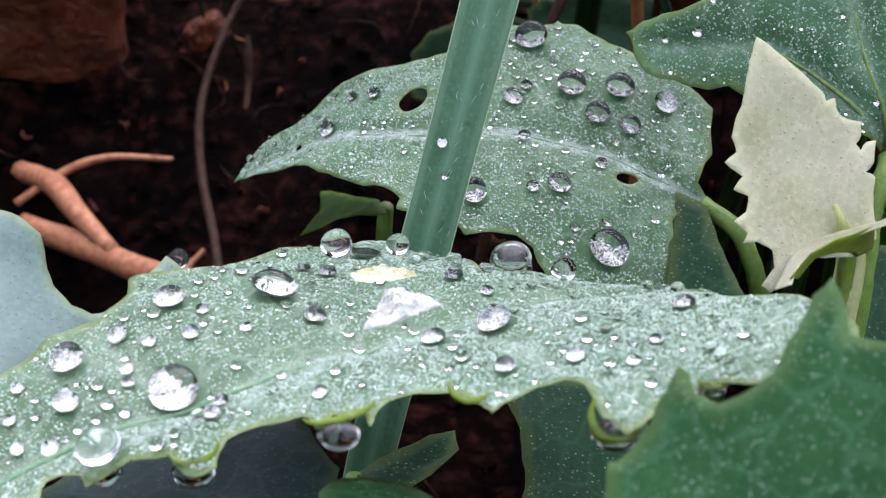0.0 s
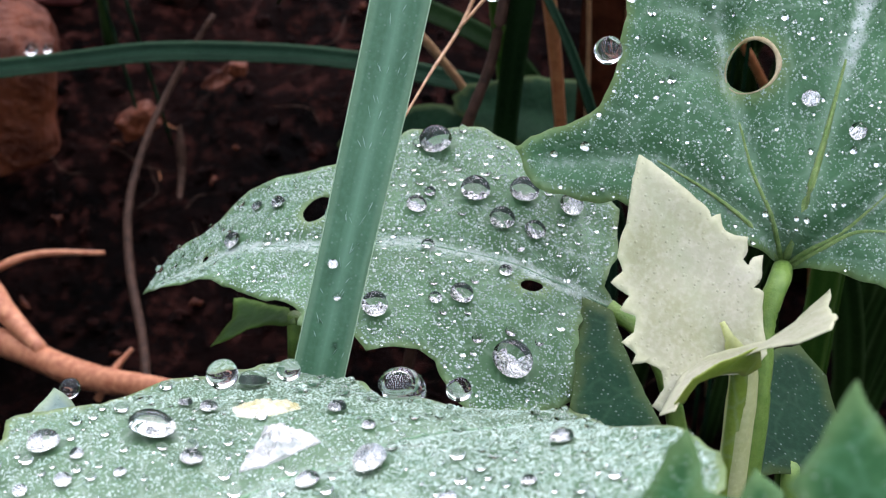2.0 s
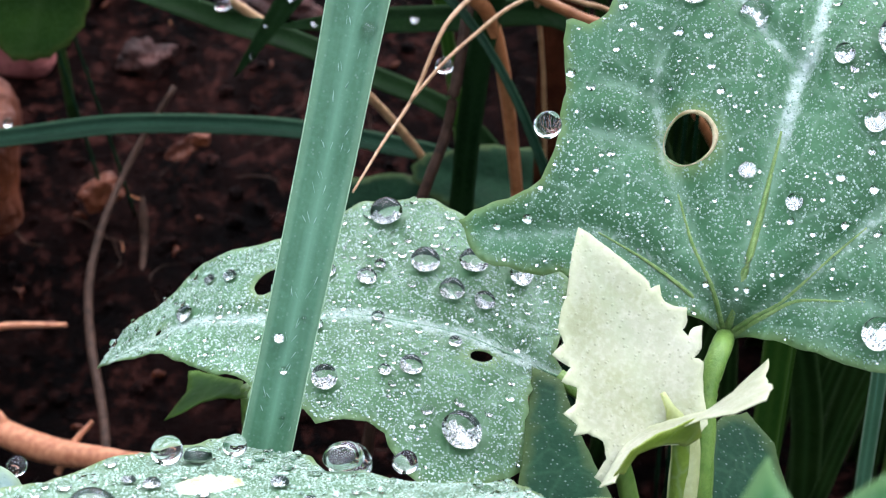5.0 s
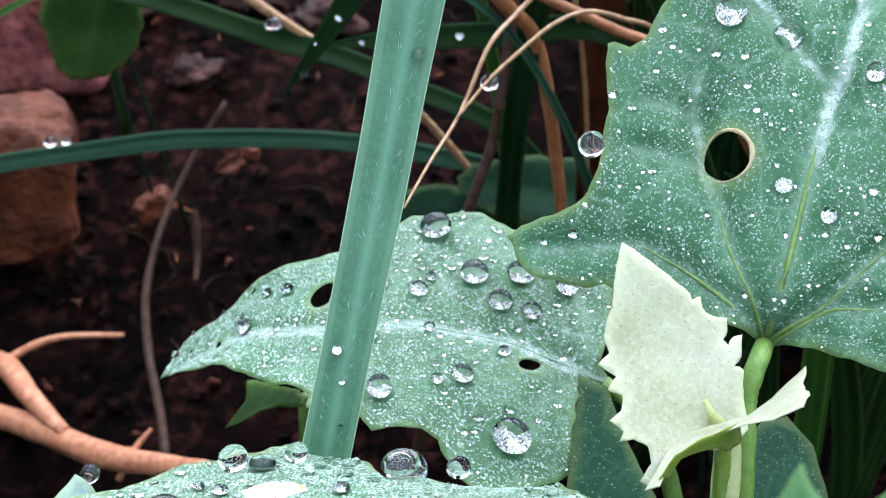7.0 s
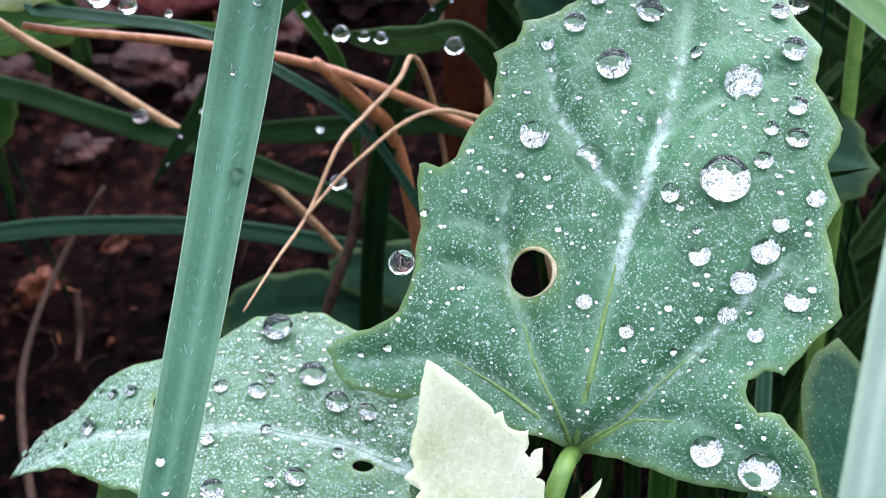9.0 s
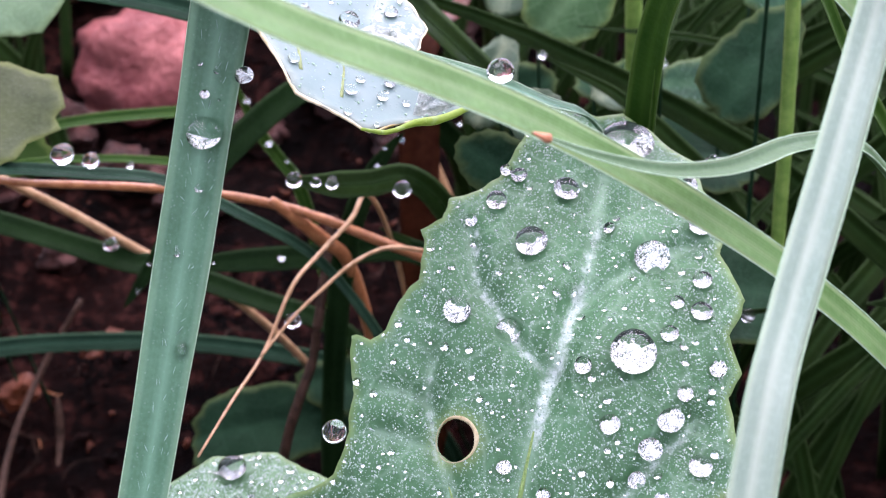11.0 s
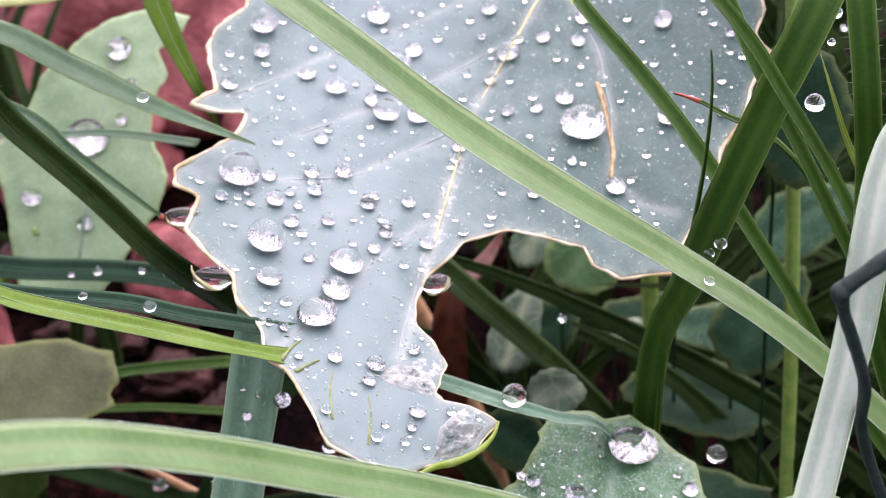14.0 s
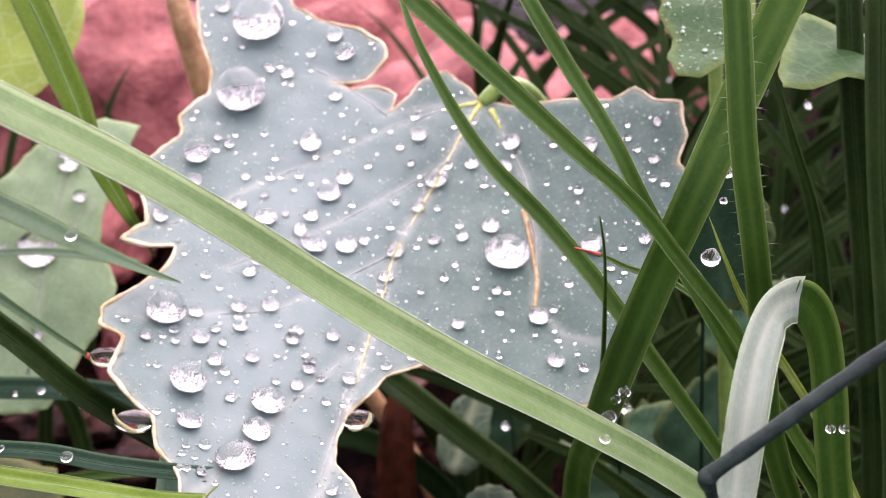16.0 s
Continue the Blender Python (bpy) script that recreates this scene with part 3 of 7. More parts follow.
def more_drops(surf, count, small, large, label, group, seed, avoid, holes=(), power=2.0, things=40):
    """Middling beads strewn between the large ones."""
    rng = random.Random(seed)
    low, high = surf.edge.min(0), surf.edge.max(0)
    rim = np.vstack([surf.edge, surf.edge[:1]])
    taken = [tuple(a) for a in avoid] + [(h[0], h[1], max(h[2:]) + 0.03) for h in holes]
    rows, tries = [], 0
    while len(rows) < count and tries < count * 30:
        tries += 1
        u, v = rng.uniform(low[0], high[0]), rng.uniform(low[1], high[1])
        r = small + (large - small) * rng.random() ** power
        if not inside([(u, v)], surf.edge)[0] or spread([(u, v)], rim)[0] < r * 1.2:
            continue
        if any(math.hypot(u - a, v - b) < r + c + 0.01 for a, b, c in taken):
            continue
        taken.append((u, v, r))
        rows.append((u, v, r))
    drops_on(surf, rows[:things], label, group, seed)
    verts, faces, wet = [], [], []
    for i, (u, v, r) in enumerate(rows[things:]):
        me = SMALL[i % 3]
        m = Matrix.Translation(surf.place([(u, v)], 0.02 * r)[0]) @ uphill(surf.normal(u, v)) @ Matrix.Scale(r * CM, 4)
        base = len(verts)
        verts += [tuple(m @ p.co) for p in me.vertices]
        faces += [tuple(base + k for k in f.vertices) for f in me.polygons]
        wet += [f.material_index for f in me.polygons]
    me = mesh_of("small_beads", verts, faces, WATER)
    me.materials.append(SKY_GLINT_FINE)
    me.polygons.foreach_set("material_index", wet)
    ob = tagged(new("small_beads", me), "countless small beads of rain on the leaf", "water", kind="stuff")
    return rows


def fine_dew(surf, count, small, large, label, seed, avoid=(), holes=(), power=5.0, region=None, mat=None):
    """Countless tiny beads, all in one mesh."""
    rng = np.random.default_rng(seed)
    low, high = surf.edge.min(0), surf.edge.max(0)
    uv = rng.uniform(low, high, (count * (12 if region else 4), 2))
    uv = uv[inside(uv, surf.edge)]
    uv = uv[spread(uv, np.vstack([surf.edge, surf.edge[:1]])) > 0.03]
    if region:
        uv = uv[(uv[:, 0] > region[0]) & (uv[:, 0] < region[1]) & (uv[:, 1] > region[2]) & (uv[:, 1] < region[3])]
    for u, v, r in [(*h[:2], max(h[2:])) for h in holes] + list(avoid):
        uv = uv[np.hypot(uv[:, 0] - u, uv[:, 1] - v) > r * 1.1]
    uv = uv[:count]
    radius = small + (large - small) * rng.random(len(uv)) ** power
    p0, pu, pv = surf.place(uv), surf.place(uv + [0.03, 0]), surf.place(uv + [0, 0.03])
    nrm = np.cross(pu - p0, pv - p0)
    nrm /= np.linalg.norm(nrm, axis=1)[:, None]
    du = (pu - p0) / np.linalg.norm(pu - p0, axis=1)[:, None]
    dv = np.cross(nrm, du)
    sides, levels = 8, ((0.92, 0.05), (1.0, 0.45), (0.68, 0.98))
    unit = [(0, 0, 1.2)] + [(r * math.cos(2 * math.pi * k / sides), r * math.sin(2 * math.pi * k / sides), h) for r, h in levels[::-1] for k in range(sides)]
    unit = np.array(unit)
    tri = [(0, 1 + k, 1 + (k + 1) % sides) for k in range(sides)]
    for i in range(2):
        a, b = 1 + i * sides, 1 + (i + 1) * sides
        tri += [(a + k, b + k, b + (k + 1) % sides, a + (k + 1) % sides) for k in range(sides)]
    tri.append(tuple(1 + 2 * sides + k for k in range(sides))[::-1])
    verts, faces = [], []
    for i in range(len(uv)):
        base = len(unit) * i
        stretch = rng.uniform(0.8, 1.25)
        q = p0[i] + radius[i] * CM * (unit[:, :1] * stretch * du[i] + unit[:, 1:2] * dv[i] + unit[:, 2:] * 0.8 * nrm[i])
        verts.append(q)
        faces += [tuple(base + j for j in f) for f in tri]
    ob = new("fine_dew", mesh_of("fine_dew", np.vstack(verts), faces, mat or MEAL))
    return tagged(ob, label, "dew", kind="stuff")


def ribbon(points, width, face, fold=0.08, taper=(0.0, 0.0), thick=0.016, wave=0.0, steps=8, twist=(0, 0)):
    """A grass blade along the points: a thin folded strip. face: the way its upper side looks; taper: the share of the length that narrows at either end."""
    line = smooth_line(points, steps)
    n = len(line)
    gap = np.r_[0, np.cumsum(np.linalg.norm(np.diff(line, axis=0), axis=1))]
    s = gap / gap[-1]
    cols = 7
    wide = width if isinstance(width, float) else width[0]
    verts, weight = [], []
    for layer in (0, 1):
        for i in range(n):
            along = line[min(i + 1, n - 1)] - line[max(i - 1, 0)]
            along /= np.linalg.norm(along)
            f = np.array(face, float)
            side = np.cross(along, f)
            side /= np.linalg.norm(side) + 1e-9
            top = np.cross(side, along)
            a = radians(twist[0] + (twist[1] - twist[0]) * s[i])
            side, top = side * math.cos(a) + top * math.sin(a), top * math.cos(a) - side * math.sin(a)
            w = (width if isinstance(width, float) else float(np.interp(s[i], np.linspace(0, 1, len(width)), width))) * CM / 2
            if taper[0] and s[i] < taper[0]:
                w *= max(0.04, (s[i] / taper[0]) ** 0.7)
            if taper[1] and s[i] > 1 - taper[1]:
                w *= max(0.04, ((1 - s[i]) / taper[1]) ** 0.7)
            w *= 1 + 0.05 * noise.noise(Vector((s[i] * 9, wide, 0.3)))
            for k in range(cols):
                x = 2 * k / (cols - 1) - 1
                y = fold * abs(x) * w * 1.6 - (thick * CM * (1 - 0.6 * abs(x)) if layer else 0) + wave * CM * math.sin(s[i] * 21 + 2 * x)
                verts.append(line[i] + side * x * w + top * y)
                weight.append((1 - min(1, abs(x) * 3), max(0, abs(x) * 6 - 5), x))
    half, faces = n * cols, []
    for i in range(n - 1):
        for k in range(cols - 1):
            a, b, c, d = i * cols + k, i * cols + k + 1, (i + 1) * cols + k + 1, (i + 1) * cols + k
            faces += [(a, b, c, d), (half + d, half + c, half + b, half + a)]
        for k, flip in ((0, 0), (cols - 1, 1)):
            a, d = i * cols + k, (i + 1) * cols + k
            faces.append((a, d, half + d, half + a) if not flip else (d, a, half + a, half + d))
    for i in (0, n - 1):
        row = [i * cols + k for k in range(cols)] + [half + i * cols + k for k in range(cols)][::-1]
        faces.append(tuple(row if i else row[::-1]))
    return np.array(verts), faces, weight, line


MARGINS = {"grass_light": MARGIN_PALE, "grass_bluegreen": MARGIN_PALE, "grass_soft": MARGIN_PALE, "grass_pale": MARGIN_PALE, "grass_lime": MARGIN_GREEN, "grass_green": MARGIN_GREEN, "grass_mid": MARGIN_GREEN}
RIBS = {"grass_lime": RIB_GREEN, "grass_bluegreen": RIB_BLUE, "grass_shaded": GRASS_DARK, "grass_bluegreen_shaded": GRASS_BACK}


def blade(points, width, mat, label, face=(0, -0.8, 0.6), root=None, fold=0.12, taper=(0.0, 0.0), wave=0.0, hairs=0, tip=None, rib=None, rib_r=0.02, twist=(0, 0), group="grass blades"):
    """One grass blade. root: where it goes down into the soil (centimetres)."""
    pts = list(points) + (list(root) if root else [])
    verts, faces, weight, line = ribbon(pts, width, face, fold, taper, wave=wave, twist=twist)
    base = line[-1].copy()
    top = thing("grass_blade", base, label, "grass blade", group)
    me = mesh_of("blade", verts - base, faces, mat)
    for j, key in enumerate(("vein", "rim", "across")):
        layer = me.attributes.new(key, "FLOAT", "POINT")
        layer.data.foreach_set("value", np.array([w[j] for w in weight], np.float32))
    part("blade", me, top)
    width = width if isinstance(width, float) else width[0]
    rib = (RIBS.get(mat.name) if width > 0.14 else None) if rib is None else rib
    if rib:
        rib_r = min(rib_r, width * 0.024)
        part("midrib", mesh_of("midrib", *tube([tuple((p - base) / CM) for p in line[::4]], [rib_r, rib_r], 6, 3), rib), top)
    edge_mat = MARGINS.get(mat.name) if width > 0.12 else None
    if edge_mat:
        for k in (0, 6):
            side_pts = [tuple((verts[i * 7 + k] - base) / CM) for i in range(0, len(line), 3)]
            part("margin", mesh_of("margin", *tube(side_pts, [0.003, 0.0045, 0.0045, 0.0045], 5, 3), edge_mat), top, "thin pale margin of the blade" if k else "")
    if hairs:
        rng = random.Random(int(width * 1000) + len(pts))
        hv, hf = [], []
        n = len(line)
        for _ in range(hairs):
            i = rng.randrange(n - 1)
            k = rng.choice((0, 6))
            p = verts[i * 7 + k] * (1 - 0.5) + verts[(i + 1) * 7 + k] * 0.5 - base
            out = verts[i * 7 + k] - verts[i * 7 + 3]
            out = out / (np.linalg.norm(out) + 1e-9) + np.array([rng.uniform(-0.4, 0.4) for _ in range(3)])
            q = p + out * CM * rng.uniform(0.03, 0.075)
            b = len(hv)
            d = np.array([0.000012, 0, 0.000012])
            e = np.array([0, 0.000012, -0.000006])
            hv += [p - d, p + d, p + e, q]
            hf += [(b, b + 1, b + 3), (b + 1, b + 2, b + 3), (b + 2, b, b + 3)]
        tagged(part("hairs", mesh_of("hairs", hv, hf, GRASS_PALE), top, "fine pale hairs along the edges"), kind="stuff")
    if tip:
        cap, mat_tip = tip
        part("tip", mesh_of("tip", *tube([tuple((p - base) / CM) for p in line[:cap]], [0.006, width * 0.22], 7, 2), mat_tip), top, "withered reddish tip")
    return top, line


def beads_along(line, rows, up, label, group):
    """Drops on a blade: share of its length, sideways shift and radius in centimetres."""
    for i, (s, off, r) in enumerate(rows):
        p = line[min(len(line) - 1, int(s * (len(line) - 1)))]
        q = Vector(up).normalized()
        water_drop(Vector(p) + Vector((off * CM, 0, 0)) + q * (0.01 * CM), q, r, label, group, index=i)


def stalk_thing(points, radii, mat, label, category, name, group="", wobble=0.1, sides=8):
    base = np.array(points[-1], float)
    top = thing(name, base * CM, label, category, group)
    part("stalk", mesh_of("stalk", *tube([tuple(np.array(p) - base) for p in points], radii, sides, 7, wobble), mat), top)
    return top

# ---- ground ----
def ground_z(x, y):
    """Height of the soil in centimetres: level near the plants, a low bank behind them."""
    r = math.hypot(x - 1, y - 16)
    bank = 0.36 * max(0.0, y - 17.5) if y < 40 else 0.36 * 22.5
    bank *= 1.0 if abs(x) < 60 else 60 / abs(x)
    rough = 1.0 if r < 34 else max(0.0, 1 - (r - 34) / 40)
    h = 0.55 * noise.noise(Vector((x * 0.22, y * 0.22, 3.0))) + 0.28 * noise.noise(Vector((x * 0.8, y * 0.8, 7.0))) + 0.10 * noise.noise(Vector((x * 2.6, y * 2.6, 1.0)))
    return bank + rough * h


def build_ground():
    s = np.linspace(-1, 1, 261)
    reach = 26 * s + 0.9 * np.sign(s) * np.sinh(np.clip((np.abs(s) - 0.72) / 0.28, 0, 1) * 12.4) * (np.abs(s) > 0.72)
    xs, ys = 1 + reach, 16 + reach
    verts = [(x * CM, y * CM, ground_z(x, y) * CM) for y in ys for x in xs]
    n = len(xs)
    faces = [(j * n + i, j * n + i + 1, (j + 1) * n + i + 1, (j + 1) * n + i) for j in range(n - 1) for i in range(n - 1)]
    tagged(new("ground", mesh_of("ground", verts, faces, SOIL)), "wet reddish-brown soil, painted dark for the shade under the weeds", "ground", kind="structure")


def lump(rng, size, seed):
    """Points and faces of one uneven clod."""
    verts, faces = [], []
    rings, sides = 4, 7
    verts.append((0, 0, size))
    for i in range(1, rings):
        a = math.pi * i / rings
        for k in range(sides):
            t = 2 * math.pi * k / sides
            d = Vector((math.sin(a) * math.cos(t), math.sin(a) * math.sin(t), math.cos(a)))
            verts.append(tuple(d * size * (1 + 0.7 * noise.noise(d * 2.3 + Vector((seed, 0, 0))))))
    verts.append((0, 0, -size))
    for k in range(sides):
        faces.append((0, 1 + k, 1 + (k + 1) % sides))
        for i in range(rings - 2):
            a, b = 1 + i * sides, 1 + (i + 1) * sides
            faces.append((a + k, b + k, b + (k + 1) % sides, a + (k + 1) % sides))
        faces.append((len(verts) - 1, 1 + (rings - 2) * sides + (k + 1) % sides, 1 + (rings - 2) * sides + k))
    return verts, faces


def build_clods():
    rng = random.Random(11)
    verts, faces = [], []
    for i in range(7500):
        x, y = rng.uniform(-16, 18), rng.uniform(8, 44)
        size = 0.025 + 0.13 * rng.random() ** 5
        v, f = lump(rng, size, i * 0.37)
        base, z = len(verts), ground_z(x, y)
        m = Matrix.Rotation(rng.uniform(0, 6.28), 3, "Z") @ Matrix.Diagonal((1.2, 0.9, rng.uniform(0.5, 0.8)))
        for p in v:
            q = m @ Vector(p)
            verts.append(((x + q.x) * CM, (y + q.y) * CM, (z + size * 0.15 + q.z) * CM))
        faces += [tuple(base + j for j in t) for t in f]
    tagged(new("soil_crumbs", mesh_of("soil_crumbs", verts, faces, CLOD, False)), "crumbly wet soil clods strewn over the ground, painted dark for shade", "soil", kind="stuff")


build_ground()
build_clods()

# ---- red stones on the bank behind ----
def stone(x, y, size, flat, seed, label, mat=None):
    bm = bmesh.new()
    bmesh.ops.create_icosphere(bm, subdivisions=4, radius=1)
    for v in bm.verts:
        d = v.co.normalized()
        v.co = d * (1 + (0.55 if mat else 0.30) * noise.noise(d * 1.7 + Vector((seed, 0, 0))) + (0.28 if mat else 0.10) * noise.noise(d * 4 + Vector((seed, 3, 0))) + 0.07 * noise.noise(d * 11 + Vector((seed, 3, 0))))
        v.co = Vector((v.co.x * size, v.co.y * size * 0.8, v.co.z * size * flat)) * CM
    me = bpy.data.meshes.new("stone")
    bm.to_mesh(me)
    bm.free()
    me.materials.append(mat or ROCK)
    me.polygons.foreach_set("use_smooth", [True] * len(me.polygons))
    ob = new("stone", me)
    ob.location = (x * CM, y * CM, (ground_z(x, y) + size * flat * 0.35) * CM)
    tagged(ob, label, "stone", "stones on the soil bank")


for x, y, size, flat, seed in ((4.4, 34, 3.4, 0.75, 1.0), (0.4, 33, 2.4, 0.7, 2.0), (-2.4, 29, 1.7, 0.7, 3.0), (8.2, 37, 2.8, 0.6, 4.0), (1.8, 39, 3.0, 0.7, 5.0), (-5.4, 32, 2.2, 0.6, 6.0), (-4.0, 35.5, 3.6, 0.85, 7.0)):
    stone(x, y, size, flat, seed, "pinkish red wet stone on the bank of soil")

for x, y, size, flat, seed in ((-4.2, 27.2, 0.9, 0.6, 11.0), (-4.9, 25.6, 0.6, 0.7, 12.0), (-2.7, 26.2, 0.7, 0.6, 13.0), (-0.3, 27.0, 0.6, 0.7, 14.0), (1.3, 28.0, 0.8, 0.6, 15.0), (-1.3, 25.4, 0.55, 0.6, 16.0), (3.2, 29.4, 0.8, 0.6, 17.0), (-6.2, 28.4, 1.0, 0.6, 18.0), (-3.4, 24.0, 0.4, 0.7, 19.0), (2.4, 26.6, 0.5, 0.7, 20.0)):
    stone(x, y, size, flat, seed, "reddish brown wet lump of clay on the bank", CLAY)


def angular_stone(at, half, turn, seed, mat, label):
    """A broken block with blunt edges and uneven faces."""
    bm = bmesh.new()
    bmesh.ops.create_icosphere(bm, subdivisions=5, radius=1)
    for v in bm.verts:
        d = v.co.normalized()
        box = 1 / (abs(d.x) ** 6 + abs(d.y) ** 6 + abs(d.z) ** 6) ** (1 / 6)
        k = box * (1 + 0.16 * noise.noise(d * 1.6 + Vector((seed, 0, 0))) + 0.06 * noise.noise(d * 5 + Vector((seed, 3, 0))) + 0.02 * noise.noise(d * 17 + Vector((seed, 3, 0))))
        v.co = Vector((d.x * half[0], d.y * half[1], d.z * half[2])) * k * CM
    me = bpy.data.meshes.new("stone")
    bm.to_mesh(me)
    bm.free()
    me.materials.append(mat)
    me.polygons.foreach_set("use_smooth", [True] * len(me.polygons))
    ob = new("stone", me)
    ob.matrix_world = pose(at[0] * CM, at[1] * CM, at[2] * CM, *turn)
    tagged(ob, label, "stone", "stones on the soil bank")


angular_stone((-5.75, 20.8, 1.8), (0.95, 0.7, 1.35), (8, 6, 12), 3.0, BRICK, "broken orange-brown wet brick piece standing in the soil")
angular_stone((-3.62, 20.85, 1.55), (0.30, 0.2, 0.20), (0, -28, 0), 6.0, BRICK, "small orange pebble half sunk in the soil")
angular_stone((-2.25, 21.7, 2.05), (0.13, 0.12, 0.10), (0, 10, 0), 9.0, BRICK, "tiny orange pebble on the soil")
angular_stone((-6.3, 24.2, 4.0), (1.3, 0.8, 1.9), (0, -12, 0), 12.0, ROCK, "pinkish grey broken stone on the bank")

# ---- leaf plans, centimetres: origin, two axes of the leaf's plane, bowl, outline ----
LEAF_A = dict(o=(-2.145, 5.909, 5.993), u=(0.943, 0.333, 0.023), v=(-0.318, 0.917, -0.241), k=(-0.666, 0.415, 0.476, -0.055, -0.169, -0.039),
    edge=[(-0.36, 1.09), (-0.13, 1.25), (0.04, 1.30), (0.24, 1.37), (0.33, 1.47), (0.42, 1.46), (0.64, 1.51), (0.84, 1.69), (0.88, 1.94), (0.93, 1.97), (1.13, 1.92), (1.45, 1.93), (1.52, 2.07), (1.71, 2.13), (1.92, 2.24), (2.17, 2.34), (2.55, 2.64), (3.24, 3.66), (3.21, 1.76), (3.51, 1.32), (3.96, 1.20), (4.24, 1.13), (4.15, 0.47), (4.09, 0.08), (4.32, -0.27), (4.28, -0.79), (4.04, -1.28), (3.79, -1.34), (3.49, -1.19), (3.41, -1.03), (3.31, -0.98), (3.16, -0.98), (2.96, -1.14), (2.87, -1.15), (2.83, -0.96), (2.87, -0.64)]
    + [(2.81, -0.51), (2.68, -0.45), (2.53, -0.50), (2.39, -0.56), (2.38, -0.42), (2.33, -0.25), (2.13, -0.11), (1.98, -0.09), (1.91, -0.12), (1.84, -0.21), (1.83, -0.07), (1.69, -0.01), (1.58, -0.07), (1.54, 0.06), (1.32, 0.14), (1.14, 0.14), (1.05, -0.01), (0.94, -0.01), (0.85, 0.12), (0.84, 0.22), (0.64, 0.33), (0.39, 0.30), (0.38, 0.38), (0.20, 0.44), (0.14, 0.32), (-0.08, 0.21), (-0.35, 0.47)])
LEAF_B = dict(o=(1.967, 10.299, 5.190), u=(-0.904, 0.360, -0.232), v=(-0.191, -0.825, -0.532), k=(-0.587, 0.890, 0.193, -0.182, 0.031, -0.056),
    edge=[(0.14, -0.26), (0.23, -0.39), (0.19, -0.72), (0.28, -1.21), (0.51, -1.39), (0.91, -1.57), (1.19, -1.66), (1.48, -1.80), (1.79, -1.75), (2.06, -1.68), (2.19, -1.53), (2.38, -1.38), (2.65, -1.25), (3.13, -1.16), (3.49, -1.07), (3.74, -0.78), (4.12, -0.67), (4.52, -0.56), (4.45, -0.14), (3.88, -0.04), (3.25, 0.09), (2.92, 0.23), (2.63, 0.34), (2.36, 0.39), (2.20, 0.48), (2.19, 0.59), (2.03, 0.63), (1.73, 0.63), (1.61, 0.74), (1.46, 0.67), (1.27, 0.64), (1.14, 0.70), (0.99, 0.93), (0.76, 1.11), (0.42, 0.89), (0.23, 0.67)]
    + [(0.28, 0.23), (0.33, -0.17), (0.27, -0.23)])
LEAF_C = dict(o=(2.937, 8.824, 6.495), u=(0.296, 0.614, 0.732), v=(-0.949, 0.279, 0.149), k=(-0.335, 0.544, -0.075, -0.145, 0.034, -0.046),
    edge=[(0.05, 0.08), (0.03, 0.28), (0.01, 0.53), (0.04, 0.84), (0.10, 1.20), (0.04, 1.45), (0.04, 1.68), (0.12, 1.86), (0.26, 1.98), (0.35, 1.89), (0.48, 1.65), (0.63, 1.49), (0.80, 1.46), (0.97, 1.45), (1.16, 1.49), (1.34, 1.52), (1.48, 1.57), (1.69, 1.62), (1.71, 1.58), (1.69, 1.46), (1.79, 1.36), (2.03, 1.32), (2.24, 1.21), (2.50, 1.25), (2.67, 1.33), (2.81, 1.19), (3.00, 1.19), (3.12, 1.03), (3.18, 0.96), (3.32, 0.86), (3.74, 0.76), (3.84, 0.80), (4.06, 0.74), (4.18, 0.56), (4.22, 0.39), (4.17, 0.25)]
    + [(4.30, 0.05), (4.20, -0.21), (4.06, -0.42), (3.97, -0.64), (3.67, -0.77), (3.42, -1.02), (3.08, -1.02), (2.74, -1.29), (2.58, -1.28), (2.41, -1.23), (2.14, -1.39), (1.93, -1.33), (1.64, -1.45), (1.34, -1.57), (1.12, -1.42), (0.83, -1.28), (0.83, -1.14), (0.74, -1.05), (0.63, -1.07), (0.55, -1.17), (0.58, -1.33), (0.49, -1.45), (0.34, -1.63), (0.10, -1.76), (0.06, -1.51), (0.02, -1.16), (-0.01, -0.76), (0.03, -0.30), (0.04, -0.05)])
LEAF_D = dict(o=(2.424, 8.370, 5.948), u=(-0.373, 0.530, 0.761), v=(-0.927, -0.242, -0.287), k=(0.000, 0.000, -0.000, 0.000, 0.000, 0.000),
    edge=[(1.39, -0.02), (1.32, -0.08), (1.08, -0.22), (0.94, -0.30), (0.86, -0.31), (0.86, -0.37), (0.75, -0.36), (0.66, -0.48), (0.58, -0.45), (0.54, -0.40), (0.49, -0.42), (0.53, -0.47), (0.52, -0.53), (0.39, -0.47), (0.35, -0.40), (0.30, -0.45), (0.18, -0.40), (-0.07, -0.32), (-0.14, -0.19), (-0.08, 0.04), (-0.01, 0.21), (-0.16, 0.37), (-0.17, 0.44), (-0.11, 0.48), (-0.03, 0.37), (0.08, 0.35), (0.16, 0.42), (0.18, 0.51), (0.23, 0.46), (0.33, 0.52), (0.36, 0.42), (0.45, 0.37), (0.52, 0.45), (0.58, 0.36), (0.70, 0.44), (0.74, 0.34)]
    + [(0.84, 0.34), (1.01, 0.21), (1.26, 0.08)])
